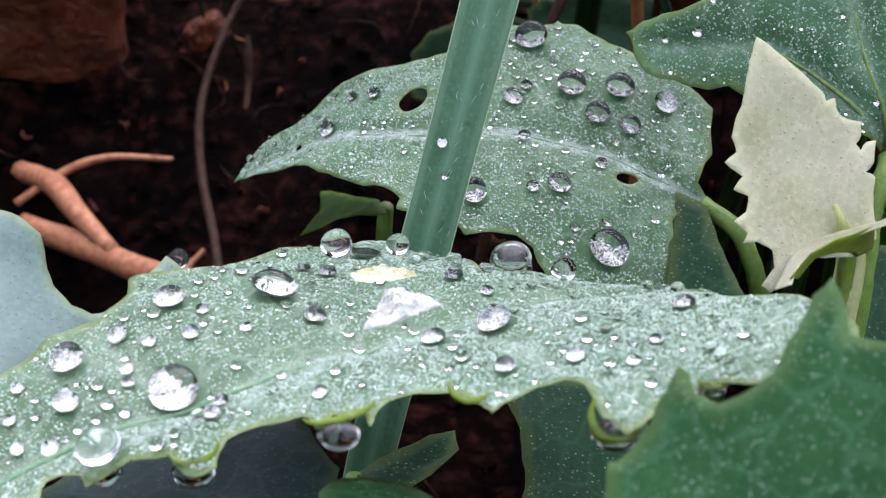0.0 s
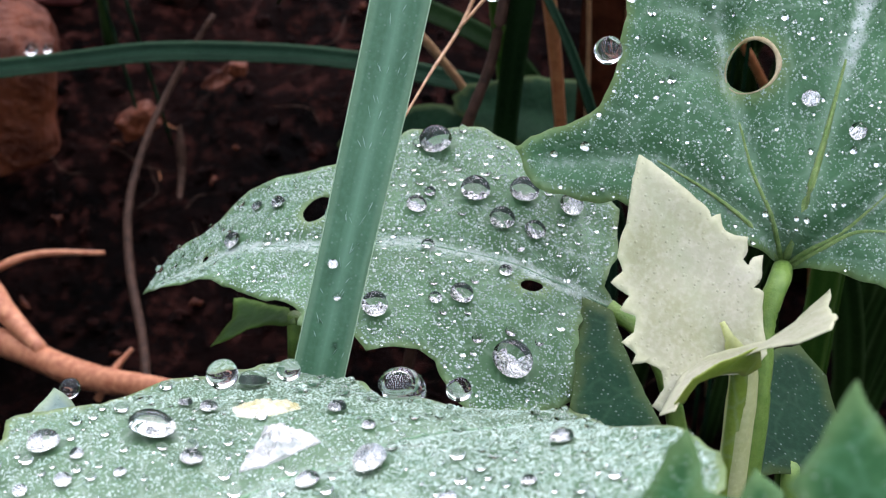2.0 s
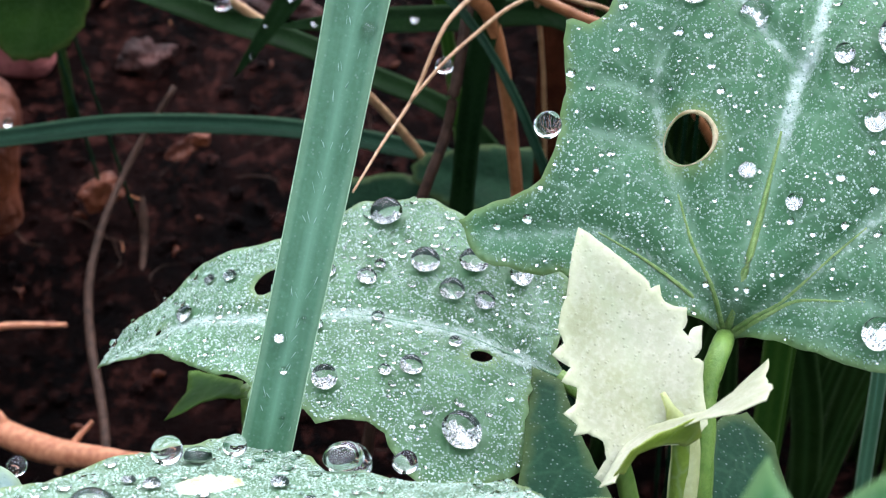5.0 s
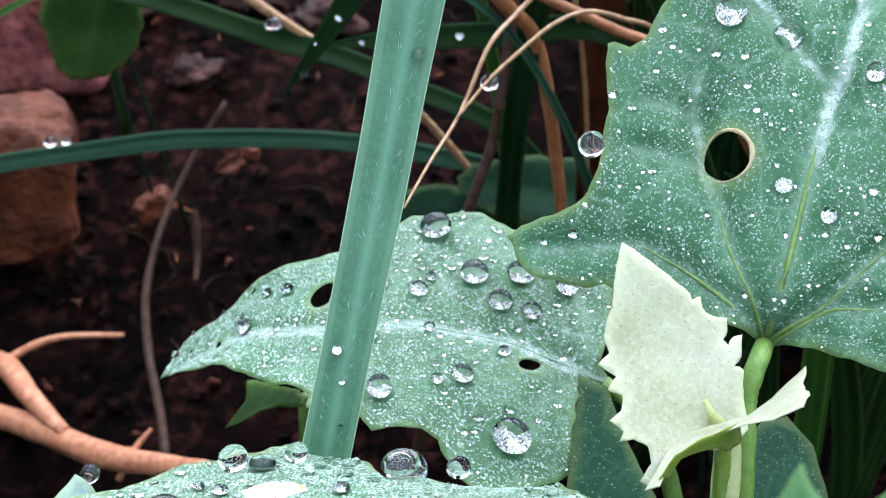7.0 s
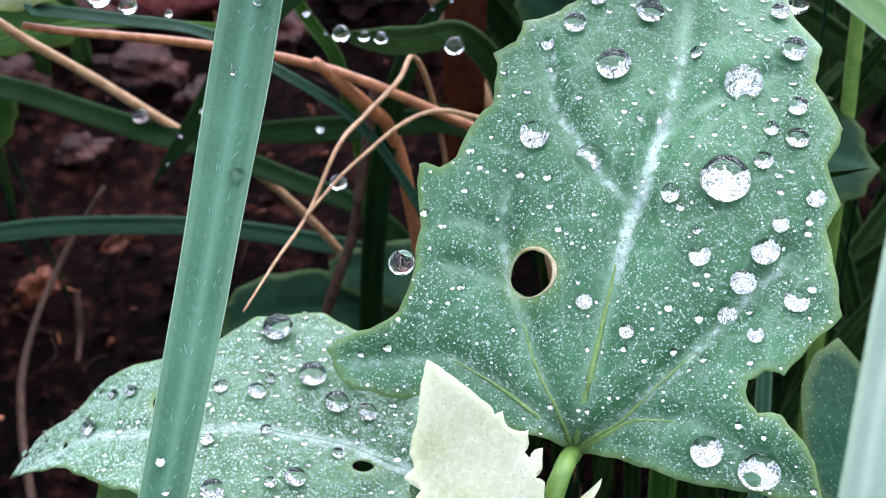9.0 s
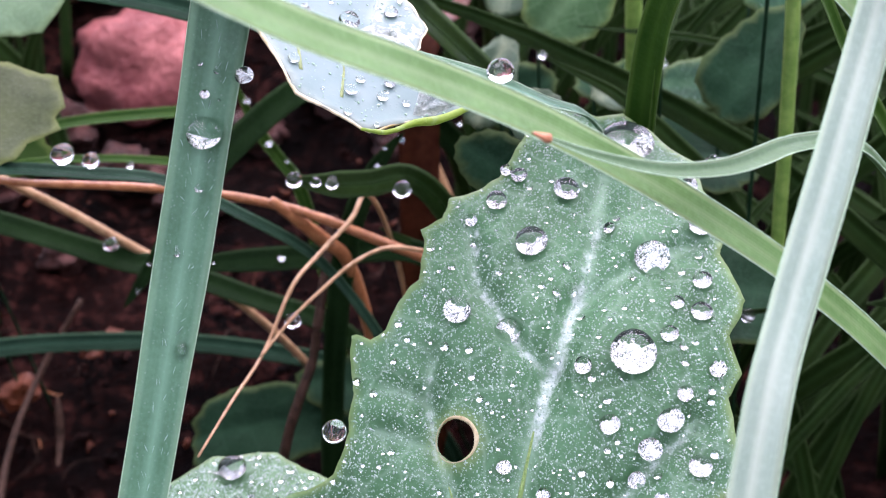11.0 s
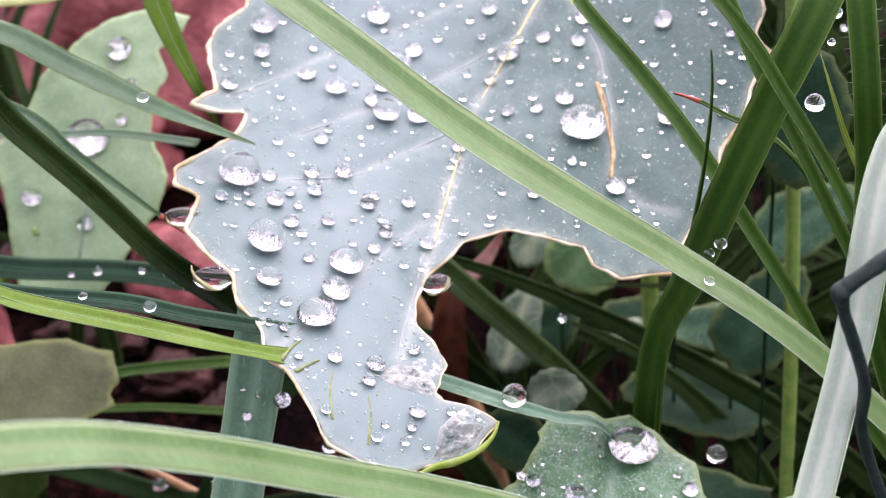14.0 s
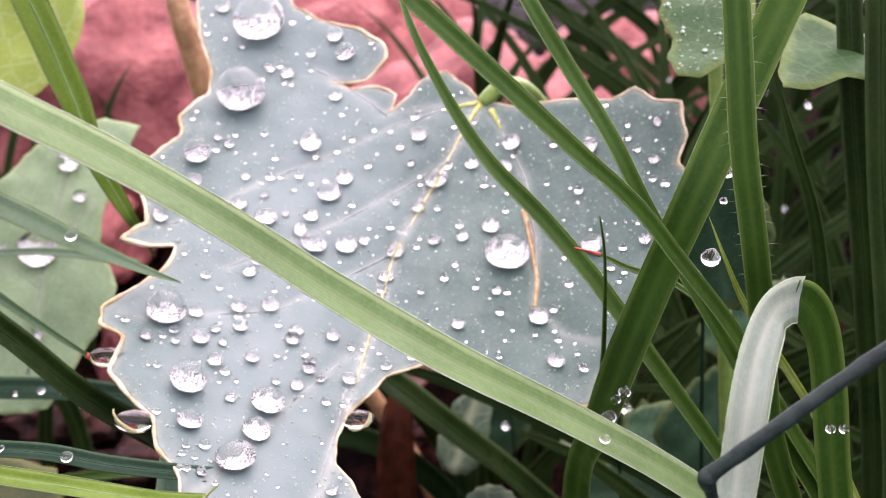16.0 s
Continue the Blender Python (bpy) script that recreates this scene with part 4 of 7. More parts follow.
LEAF_E = dict(o=(3.772, 15.243, 12.750), u=(-0.207, -0.883, -0.421), v=(0.977, -0.170, -0.126), k=(0.254, -0.291, 0.175, 0.040, -0.066, 0.026),
    edge=[(0.22, -0.00), (0.09, -0.17), (-0.07, -0.42), (0.08, -0.66), (0.25, -0.75), (0.45, -0.93), (0.22, -0.91), (0.12, -1.12), (0.18, -1.41), (0.11, -1.65), (0.05, -1.26), (-0.23, -1.11), (-0.38, -1.16), (-0.61, -1.46), (-0.76, -1.95), (-0.96, -2.32), (-1.38, -2.55), (-1.80, -3.21), (-1.33, -3.56), (-0.44, -3.28), (0.15, -2.97), (0.46, -2.91), (0.87, -3.11), (1.16, -3.00), (1.62, -3.19), (1.88, -3.20), (2.52, -2.93), (2.89, -3.05), (2.92, -2.79), (2.82, -2.55), (3.03, -2.54), (3.45, -2.69), (3.90, -2.88), (4.13, -2.81), (4.22, -2.57), (4.67, -2.54)]
    + [(4.92, -2.24), (5.08, -2.01), (5.39, -1.88), (5.55, -1.69), (5.68, -1.59), (5.92, -1.49), (6.04, -1.28), (6.46, -0.95), (6.63, -0.82), (6.72, -0.54), (6.78, -0.29), (6.51, -0.06), (6.29, 0.24), (5.86, 0.37), (5.80, 0.13), (5.80, -0.08), (5.69, -0.17), (5.33, -0.14), (5.11, -0.30), (4.96, -0.47), (4.62, -0.54), (4.38, -0.51), (4.14, -0.36), (3.85, -0.26), (3.57, 0.11), (3.58, 0.43), (3.60, 0.81), (3.78, 0.91), (3.90, 1.18), (3.84, 1.38), (3.76, 1.65), (3.68, 1.62), (3.33, 1.69), (3.06, 1.78), (2.99, 1.91)]
    + [(2.61, 1.92), (2.36, 1.92), (1.92, 2.11), (1.61, 2.13), (1.20, 2.27), (1.06, 2.12), (0.75, 2.17), (0.39, 2.07), (0.30, 1.78), (0.16, 1.59), (0.30, 1.36), (0.30, 0.78), (0.31, 0.31)])
DROPS_C = [(2.07, -0.55, 0.187), (2.93, -0.48, 0.145), (2.75, 0.43, 0.131), (2.06, 0.83, 0.111), (2.03, 0.42, 0.098), (3.05, 0.8, 0.09), (3.28, 0.28, 0.104), (3.27, -0.81, 0.1), (3.64, -0.64, 0.076), (3.35, 0.69, 0.066), (2.79, -0.93, 0.076), (2.53, -0.98, 0.083), (2.28, -0.78, 0.07), (2.55, -0.78, 0.058), (1.64, -0.93, 0.101), (1.41, -0.83, 0.096), (1.17, -0.78, 0.072), (1.37, -1.24, 0.089), (1.06, -1.03, 0.06), (1.5, -0.51, 0.08), (2.12, -1.19, 0.07), (1.87, -1.0, 0.065), (1.88, -0.22, 0.073)]
DROPS_C += [(1.8, -0.3, 0.036), (1.0, 0.2, 0.06), (0.87, -0.17, 0.06), (0.23, -0.89, 0.117), (0.2, -1.28, 0.142), (2.86, 0.96, 0.055), (2.67, 0.88, 0.038), (2.4, 0.99, 0.033), (3.06, -0.14, 0.051), (2.4, 0.14, 0.033), (3.35, -0.61, 0.035), (3.01, -0.87, 0.038), (2.22, -0.91, 0.037), (2.1, -0.95, 0.033), (2.28, -0.99, 0.029), (1.66, -0.45, 0.036), (1.3, -0.54, 0.028), (3.77, -0.51, 0.045), (3.39, 0.81, 0.053), (3.4, -0.45, 0.031), (3.91, -0.05, 0.219)]
DROPS_B = [(1.76, -1.5, 0.138), (1.31, -0.99, 0.128), (0.95, -1.07, 0.123), (1.05, -0.76, 0.107), (1.69, -0.75, 0.083), (0.79, -0.72, 0.087), (0.63, -1.08, 0.109), (0.67, 0.56, 0.165), (1.1, 0.09, 0.093), (0.9, -0.25, 0.057), (1.27, 0.17, 0.056), (0.9, 0.45, 0.046), (0.71, 0.31, 0.046), (1.51, -0.38, 0.053), (1.64, -0.91, 0.049), (1.87, -0.96, 0.04), (1.75, -1.01, 0.04), (2.01, -0.77, 0.069), (1.91, -0.18, 0.067), (2.94, -0.74, 0.061), (3.19, -0.76, 0.052), (3.27, -0.39, 0.082), (1.94, -1.48, 0.041), (1.06, -0.09, 0.038), (1.52, -1.25, 0.035), (1.29, -1.23, 0.045), (1.33, -0.74, 0.039), (1.53, -0.75, 0.034), (0.54, 0.31, 0.037), (0.86, -0.53, 0.034), (1.33, 0.01, 0.038), (1.18, 0.28, 0.037), (1.65, 0.36, 0.11)]
DROPS_A = [(1.07, 1.47, 0.103), (1.67, 1.38, 0.151), (1.84, 1.01, 0.067), (0.74, 1.29, 0.061), (0.89, 1.13, 0.043), (0.74, 1.02, 0.043), (0.72, 0.89, 0.039), (0.43, 1.18, 0.107), (0.38, 0.88, 0.075), (0.13, 1.12, 0.04), (0.06, 0.92, 0.039), (0.08, 0.73, 0.042), (0.25, 0.67, 0.051), (1.13, 1.09, 0.053), (1.23, 1.29, 0.044), (1.28, 1.05, 0.033), (1.44, 1.02, 0.04), (2.06, 1.57, 0.056), (1.94, 1.7, 0.046), (2.77, 0.4, 0.103), (2.39, 0.4, 0.073), (2.61, -0.16, 0.06), (2.79, 1.27, 0.059), (2.89, 0.93, 0.041)]
DROPS_A += [(3.05, 0.93, 0.027), (2.98, -0.27, 0.054), (3.39, -0.37, 0.042), (3.75, 0.02, 0.071), (3.2, -0.51, 0.042), (1.12, 0.37, 0.053), (1.68, 0.2, 0.046), (1.54, 0.54, 0.038), (3.55, -0.89, 0.029), (3.32, 0.92, 0.028), (3.23, -0.19, 0.025), (3.04, -0.53, 0.027), (2.36, 0.04, 0.028), (2.23, 0.37, 0.025), (0.54, 1.01, 0.023), (1.42, 1.46, 0.031), (1.22, 1.5, 0.031), (2.08, 1.08, 0.03), (1.5, 1.23, 0.027), (1.02, 1.22, 0.027), (0.98, 0.74, 0.150), (0.52, 0.43, 0.130), (3.28, 1.57, 0.139), (2.42, 2.05, 0.09)]
DROPS_E = [(-0.59, -2.61, 0.294), (0.49, -2.54, 0.276), (1.46, -2.75, 0.142), (1.0, -1.65, 0.119), (-0.51, -1.73, 0.094), (-0.25, -1.56, 0.106), (1.68, -1.3, 0.12), (1.42, -1.19, 0.093), (2.17, -1.82, 0.113), (2.22, -1.46, 0.079), (2.4, -1.29, 0.133), (2.31, -0.98, 0.111), (2.21, -0.82, 0.056), (-0.86, -3.11, 0.085), (-0.03, -2.35, 0.062), (0.02, -2.14, 0.075), (0.34, -1.54, 0.067), (0.79, -0.54, 0.082), (1.3, -0.26, 0.115), (1.67, -0.38, 0.068), (2.26, -0.49, 0.089), (2.6, -0.52, 0.071), (2.1, -0.14, 0.067), (2.03, 0.13, 0.061), (1.87, 0.39, 0.089), (2.22, 0.61, 0.209), (0.79, 0.43, 0.093), (1.08, 0.06, 0.069), (1.09, 0.41, 0.075), (0.88, 1.21, 0.092), (1.99, 1.4, 0.11), (1.89, 1.9, 0.061)]
DROPS_E += [(1.02, 1.88, 0.051), (2.85, 1.0, 0.097), (3.34, 1.24, 0.079), (3.06, 0.27, 0.064), (2.63, 0.56, 0.049), (3.75, -2.36, 0.19), (3.6, -2.11, 0.069), (3.38, -1.78, 0.075), (3.27, -1.5, 0.086), (4.12, -2.41, 0.062), (3.96, -1.95, 0.088), (3.79, -1.87, 0.052), (3.67, -1.67, 0.074), (3.67, -1.18, 0.073), (3.54, -1.18, 0.069), (3.5, -0.84, 0.068), (3.98, -0.95, 0.062), (4.02, -1.46, 0.067), (4.18, -1.76, 0.072), (4.55, -1.9, 0.171), (5.01, -1.73, 0.108), (4.52, -1.19, 0.151), (4.87, -1.2, 0.128), (5.3, -1.25, 0.164), (4.2, -1.01, 0.061), (4.05, -0.82, 0.046), (3.97, -0.58, 0.072), (4.07, -2.15, 0.041), (1.84, -2.67, 0.087), (2.03, -2.14, 0.091), (2.05, -1.66, 0.04), (2.4, -2.84, 0.079)]
DROPS_E += [(0.6, 1.87, 0.046), (1.19, -2.48, 0.054), (1.12, -2.63, 0.048), (1.59, -2.2, 0.047), (1.14, -0.56, 0.041), (2.9, -1.8, 0.066), (1.83, -1.94, 0.04), (2.01, -1.41, 0.075), (3.82, -1.02, 0.042), (3.9, -1.26, 0.036), (5.63, -0.69, 0.08), (5.83, -0.69, 0.061), (5.71, -1.0, 0.062), (6.02, -0.26, 0.069), (5.27, -0.43, 0.055), (5.82, -1.26, 0.039), (6.19, -0.27, 0.043), (5.53, -1.47, 0.045), (5.28, -1.67, 0.036), (4.58, -1.5, 0.052), (4.23, -1.19, 0.044), (3.89, -0.96, 0.049), (3.93, -1.76, 0.044)]
LEAF_G = dict(o=(1.462, 4.731, 6.783), u=(0.231, 0.903, 0.362), v=(-0.925, 0.319, -0.207), k=(-0.000, -0.000, 0.000, 0.000, 0.000, 0.000),
    edge=[(1.32, 0.00), (1.25, -0.04), (1.09, -0.10), (1.00, -0.12), (0.95, -0.28), (1.11, -0.33), (1.00, -0.46), (0.03, -0.65), (-0.15, 0.77), (0.06, 0.80), (0.26, 0.83), (0.27, 0.79), (0.33, 0.75), (0.51, 0.69), (0.72, 0.63), (0.78, 0.61), (0.75, 0.56), (0.65, 0.51), (0.60, 0.40), (0.67, 0.29), (0.77, 0.18), (1.05, 0.10), (1.21, 0.07)])
LEAF_LF = dict(o=(-2.925, 7.255, 5.267), u=(0.495, 0.868, -0.037), v=(-0.707, 0.427, 0.564), k=(0.000, 0.000, -0.000, 0.000, 0.000, 0.000),
    edge=[(0.80, 1.04), (1.22, 0.85), (1.31, 0.73), (1.34, 0.58), (1.17, 0.24), (1.15, 0.06), (1.24, -0.06), (1.46, -0.12), (1.71, -0.06), (2.02, -0.00), (2.06, -0.14), (2.00, -0.33), (1.10, -0.40), (0.14, -0.36), (-0.25, -0.19)])
LEAF_UA = dict(o=(-2.075, 6.409, 4.978), u=(0.809, 0.587, -0.016), v=(-0.583, 0.800, -0.140), k=(-0.000, -0.000, 0.000, 0.000, 0.000, 0.000),
    edge=[(-0.01, 0.49), (0.37, 0.66), (0.92, 0.49), (1.41, 0.45), (1.75, 0.33), (1.65, -0.06), (1.63, -0.35), (1.45, -0.59), (1.14, -0.91), (-0.33, -0.02)])
LEAF_UB = dict(o=(-0.536, 5.813, 5.627), u=(0.725, 0.658, -0.206), v=(-0.678, 0.734, -0.040), k=(0.000, 0.000, 0.000, 0.000, 0.000, 0.000),
    edge=[(0.26, 0.36), (0.39, 0.41), (0.56, 0.36), (0.69, 0.24), (0.75, 0.09), (0.76, -0.00), (0.50, -0.31), (-0.06, -0.03)])
LEAF_UC = dict(o=(-0.523, 8.099, 4.069), u=(0.785, 0.619, 0.004), v=(-0.611, 0.776, -0.153), k=(0.000, 0.000, -0.000, 0.000, 0.000, 0.000),
    edge=[(0.03, 0.04), (0.36, 0.10), (0.71, 0.11), (0.88, 0.03), (0.77, -0.16), (0.43, -0.28), (0.10, -0.33), (-0.06, -0.17)])
LEAF_UD = dict(o=(0.893, 7.613, 4.069), u=(0.031, 0.993, 0.115), v=(-0.999, 0.029, 0.017), k=(-0.000, -0.000, 0.000, 0.000, 0.000, 0.000),
    edge=[(1.33, 0.49), (1.55, 0.17), (1.50, -0.41), (1.06, -0.60), (0.40, -0.46), (-0.02, -0.30), (-0.09, 0.37), (0.42, 0.27), (0.95, 0.32)])
LEAF_BL = dict(o=(-0.515, 11.560, 4.173), u=(-0.851, 0.196, -0.488), v=(-0.202, -0.979, -0.041), k=(0.000, 0.000, 0.000, 0.000, 0.000, 0.000),
    edge=[(0.91, -0.00), (0.89, -0.20), (0.85, -0.42), (0.98, -0.83), (0.67, -0.63), (0.13, -0.20), (-0.09, 0.18), (0.24, 0.02), (0.51, -0.04), (0.72, 0.02)])
LEAF_BR = dict(o=(1.990, 9.302, 4.398), u=(-0.072, 0.945, 0.319), v=(-0.994, -0.040, -0.106), k=(-0.000, 0.000, 0.000, 0.000, 0.000, 0.000),
    edge=[(1.60, 0.03), (1.42, -0.19), (0.87, -0.26), (0.42, -0.37), (-0.12, -0.50), (0.01, 0.43), (0.66, 0.22)])
LEAF_BR2 = dict(o=(3.239, 9.163, 4.504), u=(0.199, 0.940, 0.277), v=(-0.944, 0.108, 0.313), k=(0.000, 0.000, 0.000, 0.000, 0.000, 0.000),
    edge=[(0.85, 0.34), (1.04, 0.20), (1.18, 0.00), (0.97, -0.24), (0.47, -0.40), (0.05, -0.27), (-0.19, 0.35)])
LEAF_R = dict(o=(5.383, 9.721, 4.986), u=(0.100, 0.897, 0.431), v=(-0.963, -0.023, 0.270), k=(-0.000, 0.000, -0.000, 0.000, 0.000, 0.000),
    edge=[(1.35, 0.39), (1.68, 0.25), (1.93, 0.00), (1.68, -0.23), (1.09, -0.38), (0.35, -0.44), (-0.07, 0.11), (0.38, 0.36), (0.84, 0.42)])
LEAF_LB = dict(o=(-1.85, 17.75, 10.15), u=(0.995, 0.08, -0.06), v=(0.0, 0.6, 0.8), k=(0.0, 0.0, 0.0, 0.0, 0.0, -0.05),
    edge=[(-0.74, -0.98), (-0.64, -1.49), (-0.29, -1.57), (0.12, -1.5), (0.32, -1.2), (0.52, -0.83), (0.7, -0.61), (0.79, -0.23), (0.6, 0.23), (0.63, 0.62), (0.76, 0.93), (0.65, 1.21), (0.86, 1.37), (0.97, 1.65), (0.6, 1.73), (0.16, 1.6), (-0.12, 1.4), (-0.33, 1.12), (-0.54, 0.85), (-0.66, 0.46), (-0.99, -0.0), (-0.83, -0.45)])
LEAF_LC = dict(o=(-2.036, 16.3, 12.608), u=(1.0, 0.0, 0.0), v=(-0.0, 0.655, 0.756), k=(0.0, 0.0, 0.0, 0.0, 0.0, 0.0),
    edge=[(-0.99, -0.5), (-0.49, -0.4), (-0.23, -0.34), (0.28, -0.26), (0.53, -0.21), (0.81, -0.12), (0.61, 0.09), (0.34, 0.3), (0.03, 0.48), (-0.31, 0.68), (-0.99, 0.93)])
LEAF_LE = dict(o=(-1.537, 17.6, 13.15), u=(0.995, 0.08, -0.06), v=(0.0, 0.6, 0.8), k=(0.0, 0.0, 0.0, 0.0, 0.0, 0.0),
    edge=[(-0.86, -1.11), (-0.35, -0.96), (0.04, -0.81), (0.26, -0.59), (0.41, -0.37), (0.54, -0.07), (0.59, 0.23), (0.58, 0.69), (0.35, 1.23), (-0.48, 1.53), (-1.05, 0.9)])
LEAF_LD = dict(o=(-2.686, 14.313, 8.462), u=(0.976, 0.212, -0.045), v=(-0.166, 0.865, 0.474), k=(0.000, -0.000, -0.000, 0.000, 0.000, 0.000),
    edge=[(-0.13, 0.64), (0.60, 0.66), (1.10, 0.71), (1.59, 0.47), (1.64, -0.00), (1.53, -0.15), (1.58, -0.31), (1.24, -0.46), (1.12, -0.68), (0.85, -0.76), (0.35, -0.78), (-0.11, -0.81)])
LEAF_UR = dict(o=(6.069, 14.576, 14.213), u=(-0.276, -0.881, -0.384), v=(0.949, -0.313, 0.037), k=(-0.000, 0.000, 0.000, 0.000, 0.000, 0.000),
    edge=[(-0.04, -0.81), (0.82, -0.38), (1.02, -0.39), (1.31, -0.21), (1.68, -0.21), (2.00, -0.06), (2.04, 0.15), (1.73, 0.37), (1.32, 0.53), (-0.08, 0.49)])
LEAF_US = dict(o=(7.336, 11.471, 13.609), u=(-0.992, -0.083, 0.091), v=(0.051, -0.949, -0.310), k=(0.000, -0.000, 0.000, 0.000, 0.000, 0.000),
    edge=[(0.94, -1.00), (0.78, -1.12), (0.54, -0.96), (0.21, -0.72), (-0.15, -0.29), (0.08, 0.36), (0.37, -0.08), (0.70, -0.09), (1.04, 0.12), (1.31, 0.14), (1.26, -0.18)])
LEAF_D2 = dict(o=(2.419, 8.171, 6.108), u=(0.698, -0.312, 0.644), v=(0.482, 0.871, -0.101), k=(0.000, 0.000, -0.000, 0.000, 0.000, 0.000),
    edge=[(-0.23, -0.60), (-0.07, -0.68), (-0.17, -0.26), (-0.06, -0.10), (0.29, -0.17), (0.68, -0.40), (0.91, -0.42), (0.87, -0.19), (0.67, 0.21), (0.56, 0.60), (0.49, 0.46), (0.46, 0.14), (0.31, 0.01), (-0.03, 0.18), (-0.25, 0.20), (-0.33, 0.04), (-0.29, -0.29)])
LEAF_D3 = dict(o=(2.571, 8.032, 6.182), u=(-0.843, -0.507, -0.179), v=(-0.042, 0.394, -0.918), k=(-0.000, 0.000, -0.000, 0.000, 0.000, 0.000),
    edge=[(0.60, -0.00), (0.52, -0.23), (0.32, -0.24), (-0.03, -0.12), (-0.11, 0.16), (0.00, 0.18), (0.17, 0.03), (0.31, -0.06), (0.45, -0.12), (0.51, 0.06)])
LEAF_GB = dict(o=(2.18, 4.97, 8.19), u=(0.231, 0.903, 0.362), v=(-0.925, 0.319, -0.206), k=(0.0, 0.0, 0.0, 0.0, 0.0, 0.0),
    edge=[(-0.81, 0.07), (-0.83, -0.46), (-0.18, -0.68), (0.07, -0.56), (-0.07, -0.38), (-0.26, -0.19), (-0.23, -0.1), (-0.12, -0.03), (0.0, 0.02), (-0.08, 0.06), (-0.2, 0.11), (-0.4, 0.19), (-0.46, 0.22)])


VEINS_A = [[(-0.35, 0.57), (0.60, 0.64), (1.23, 0.57), (2.05, 0.60), (2.59, 0.68), (3.31, 0.73), (4.05, 0.73)],
           [(2.05, 0.60), (1.87, 1.08), (1.77, 1.56)], [(2.59, 0.68), (2.74, 0.16), (2.87, -0.28)], [(1.0, 0.6), (0.75, 1.0), (0.6, 1.4)]]
VEINS_B = [[(0.19, -0.24), (0.45, -0.30), (0.87, -0.38), (1.58, -0.39), (2.44, -0.27), (3.48, -0.29), (4.20, -0.17)],
           [(0.28, -0.25), (0.43, -0.81), (0.61, -1.28)], [(0.28, -0.25), (0.53, 0.09), (0.56, 0.53)], [(0.53, -0.32), (1.23, -0.93), (1.83, -1.42)]]
VEINS_C = [[(0.05, 0.01), (0.76, 0.02), (1.32, 0.04), (1.87, 0.02), (2.49, -0.07), (3.20, 0.00), (3.7, 0.05)],
           [(0.05, 0.01), (0.48, 0.40), (0.93, 0.68), (1.37, 0.91), (1.65, 0.94)], [(0.05, 0.01), (0.30, 0.65), (0.41, 1.02), (0.22, 1.77)],
           [(0.05, 0.01), (0.29, -0.27), (0.85, -0.65), (1.67, -1.13)], [(0.03, -0.01), (0.31, -0.35), (0.40, -0.77), (0.15, -1.52)],
           [(1.74, 0.03), (1.93, 0.32), (2.32, 0.77), (2.77, 0.97)], [(2.39, -0.06), (2.76, -0.39), (3.07, -0.76)],
           [(0.99, 0.74), (1.03, 1.22)], [(1.33, 0.88), (1.37, 1.27)]]
VEINS_E = [[(0.23, 0.03), (1.04, -0.21), (2.25, -0.50), (3.44, -0.52), (4.44, -0.51), (5.41, -0.52)],
           [(0.23, 0.03), (0.64, -0.83), (1.52, -1.94), (2.56, -2.80)], [(0.38, 0.14), (1.20, 0.63), (2.00, 0.86), (2.72, 0.94), (3.00, 1.28), (3.02, 1.60)],
           [(1.04, -0.21), (1.99, -1.12), (2.89, -2.03)], [(2.25, -0.50), (3.24, -1.38), (3.86, -2.53)], [(3.58, -0.62), (4.43, -1.01), (5.84, -1.47)],
           [(-0.07, -1.85), (0.18, -1.42), (0.49, -0.92), (0.22, -0.00)]]
VEINS_D = [[(0.01, -0.02), (0.60, -0.05), (1.10, -0.02), (1.37, -0.01)]]
HOLES_B = [(2.54, -0.66, 0.120, 0.149), (0.69, -0.19, 0.074, 0.065), (3.64, -0.30, 0.037, 0.035)]
HOLES_C = [(1.10, 0.60, 0.154, 0.154)]

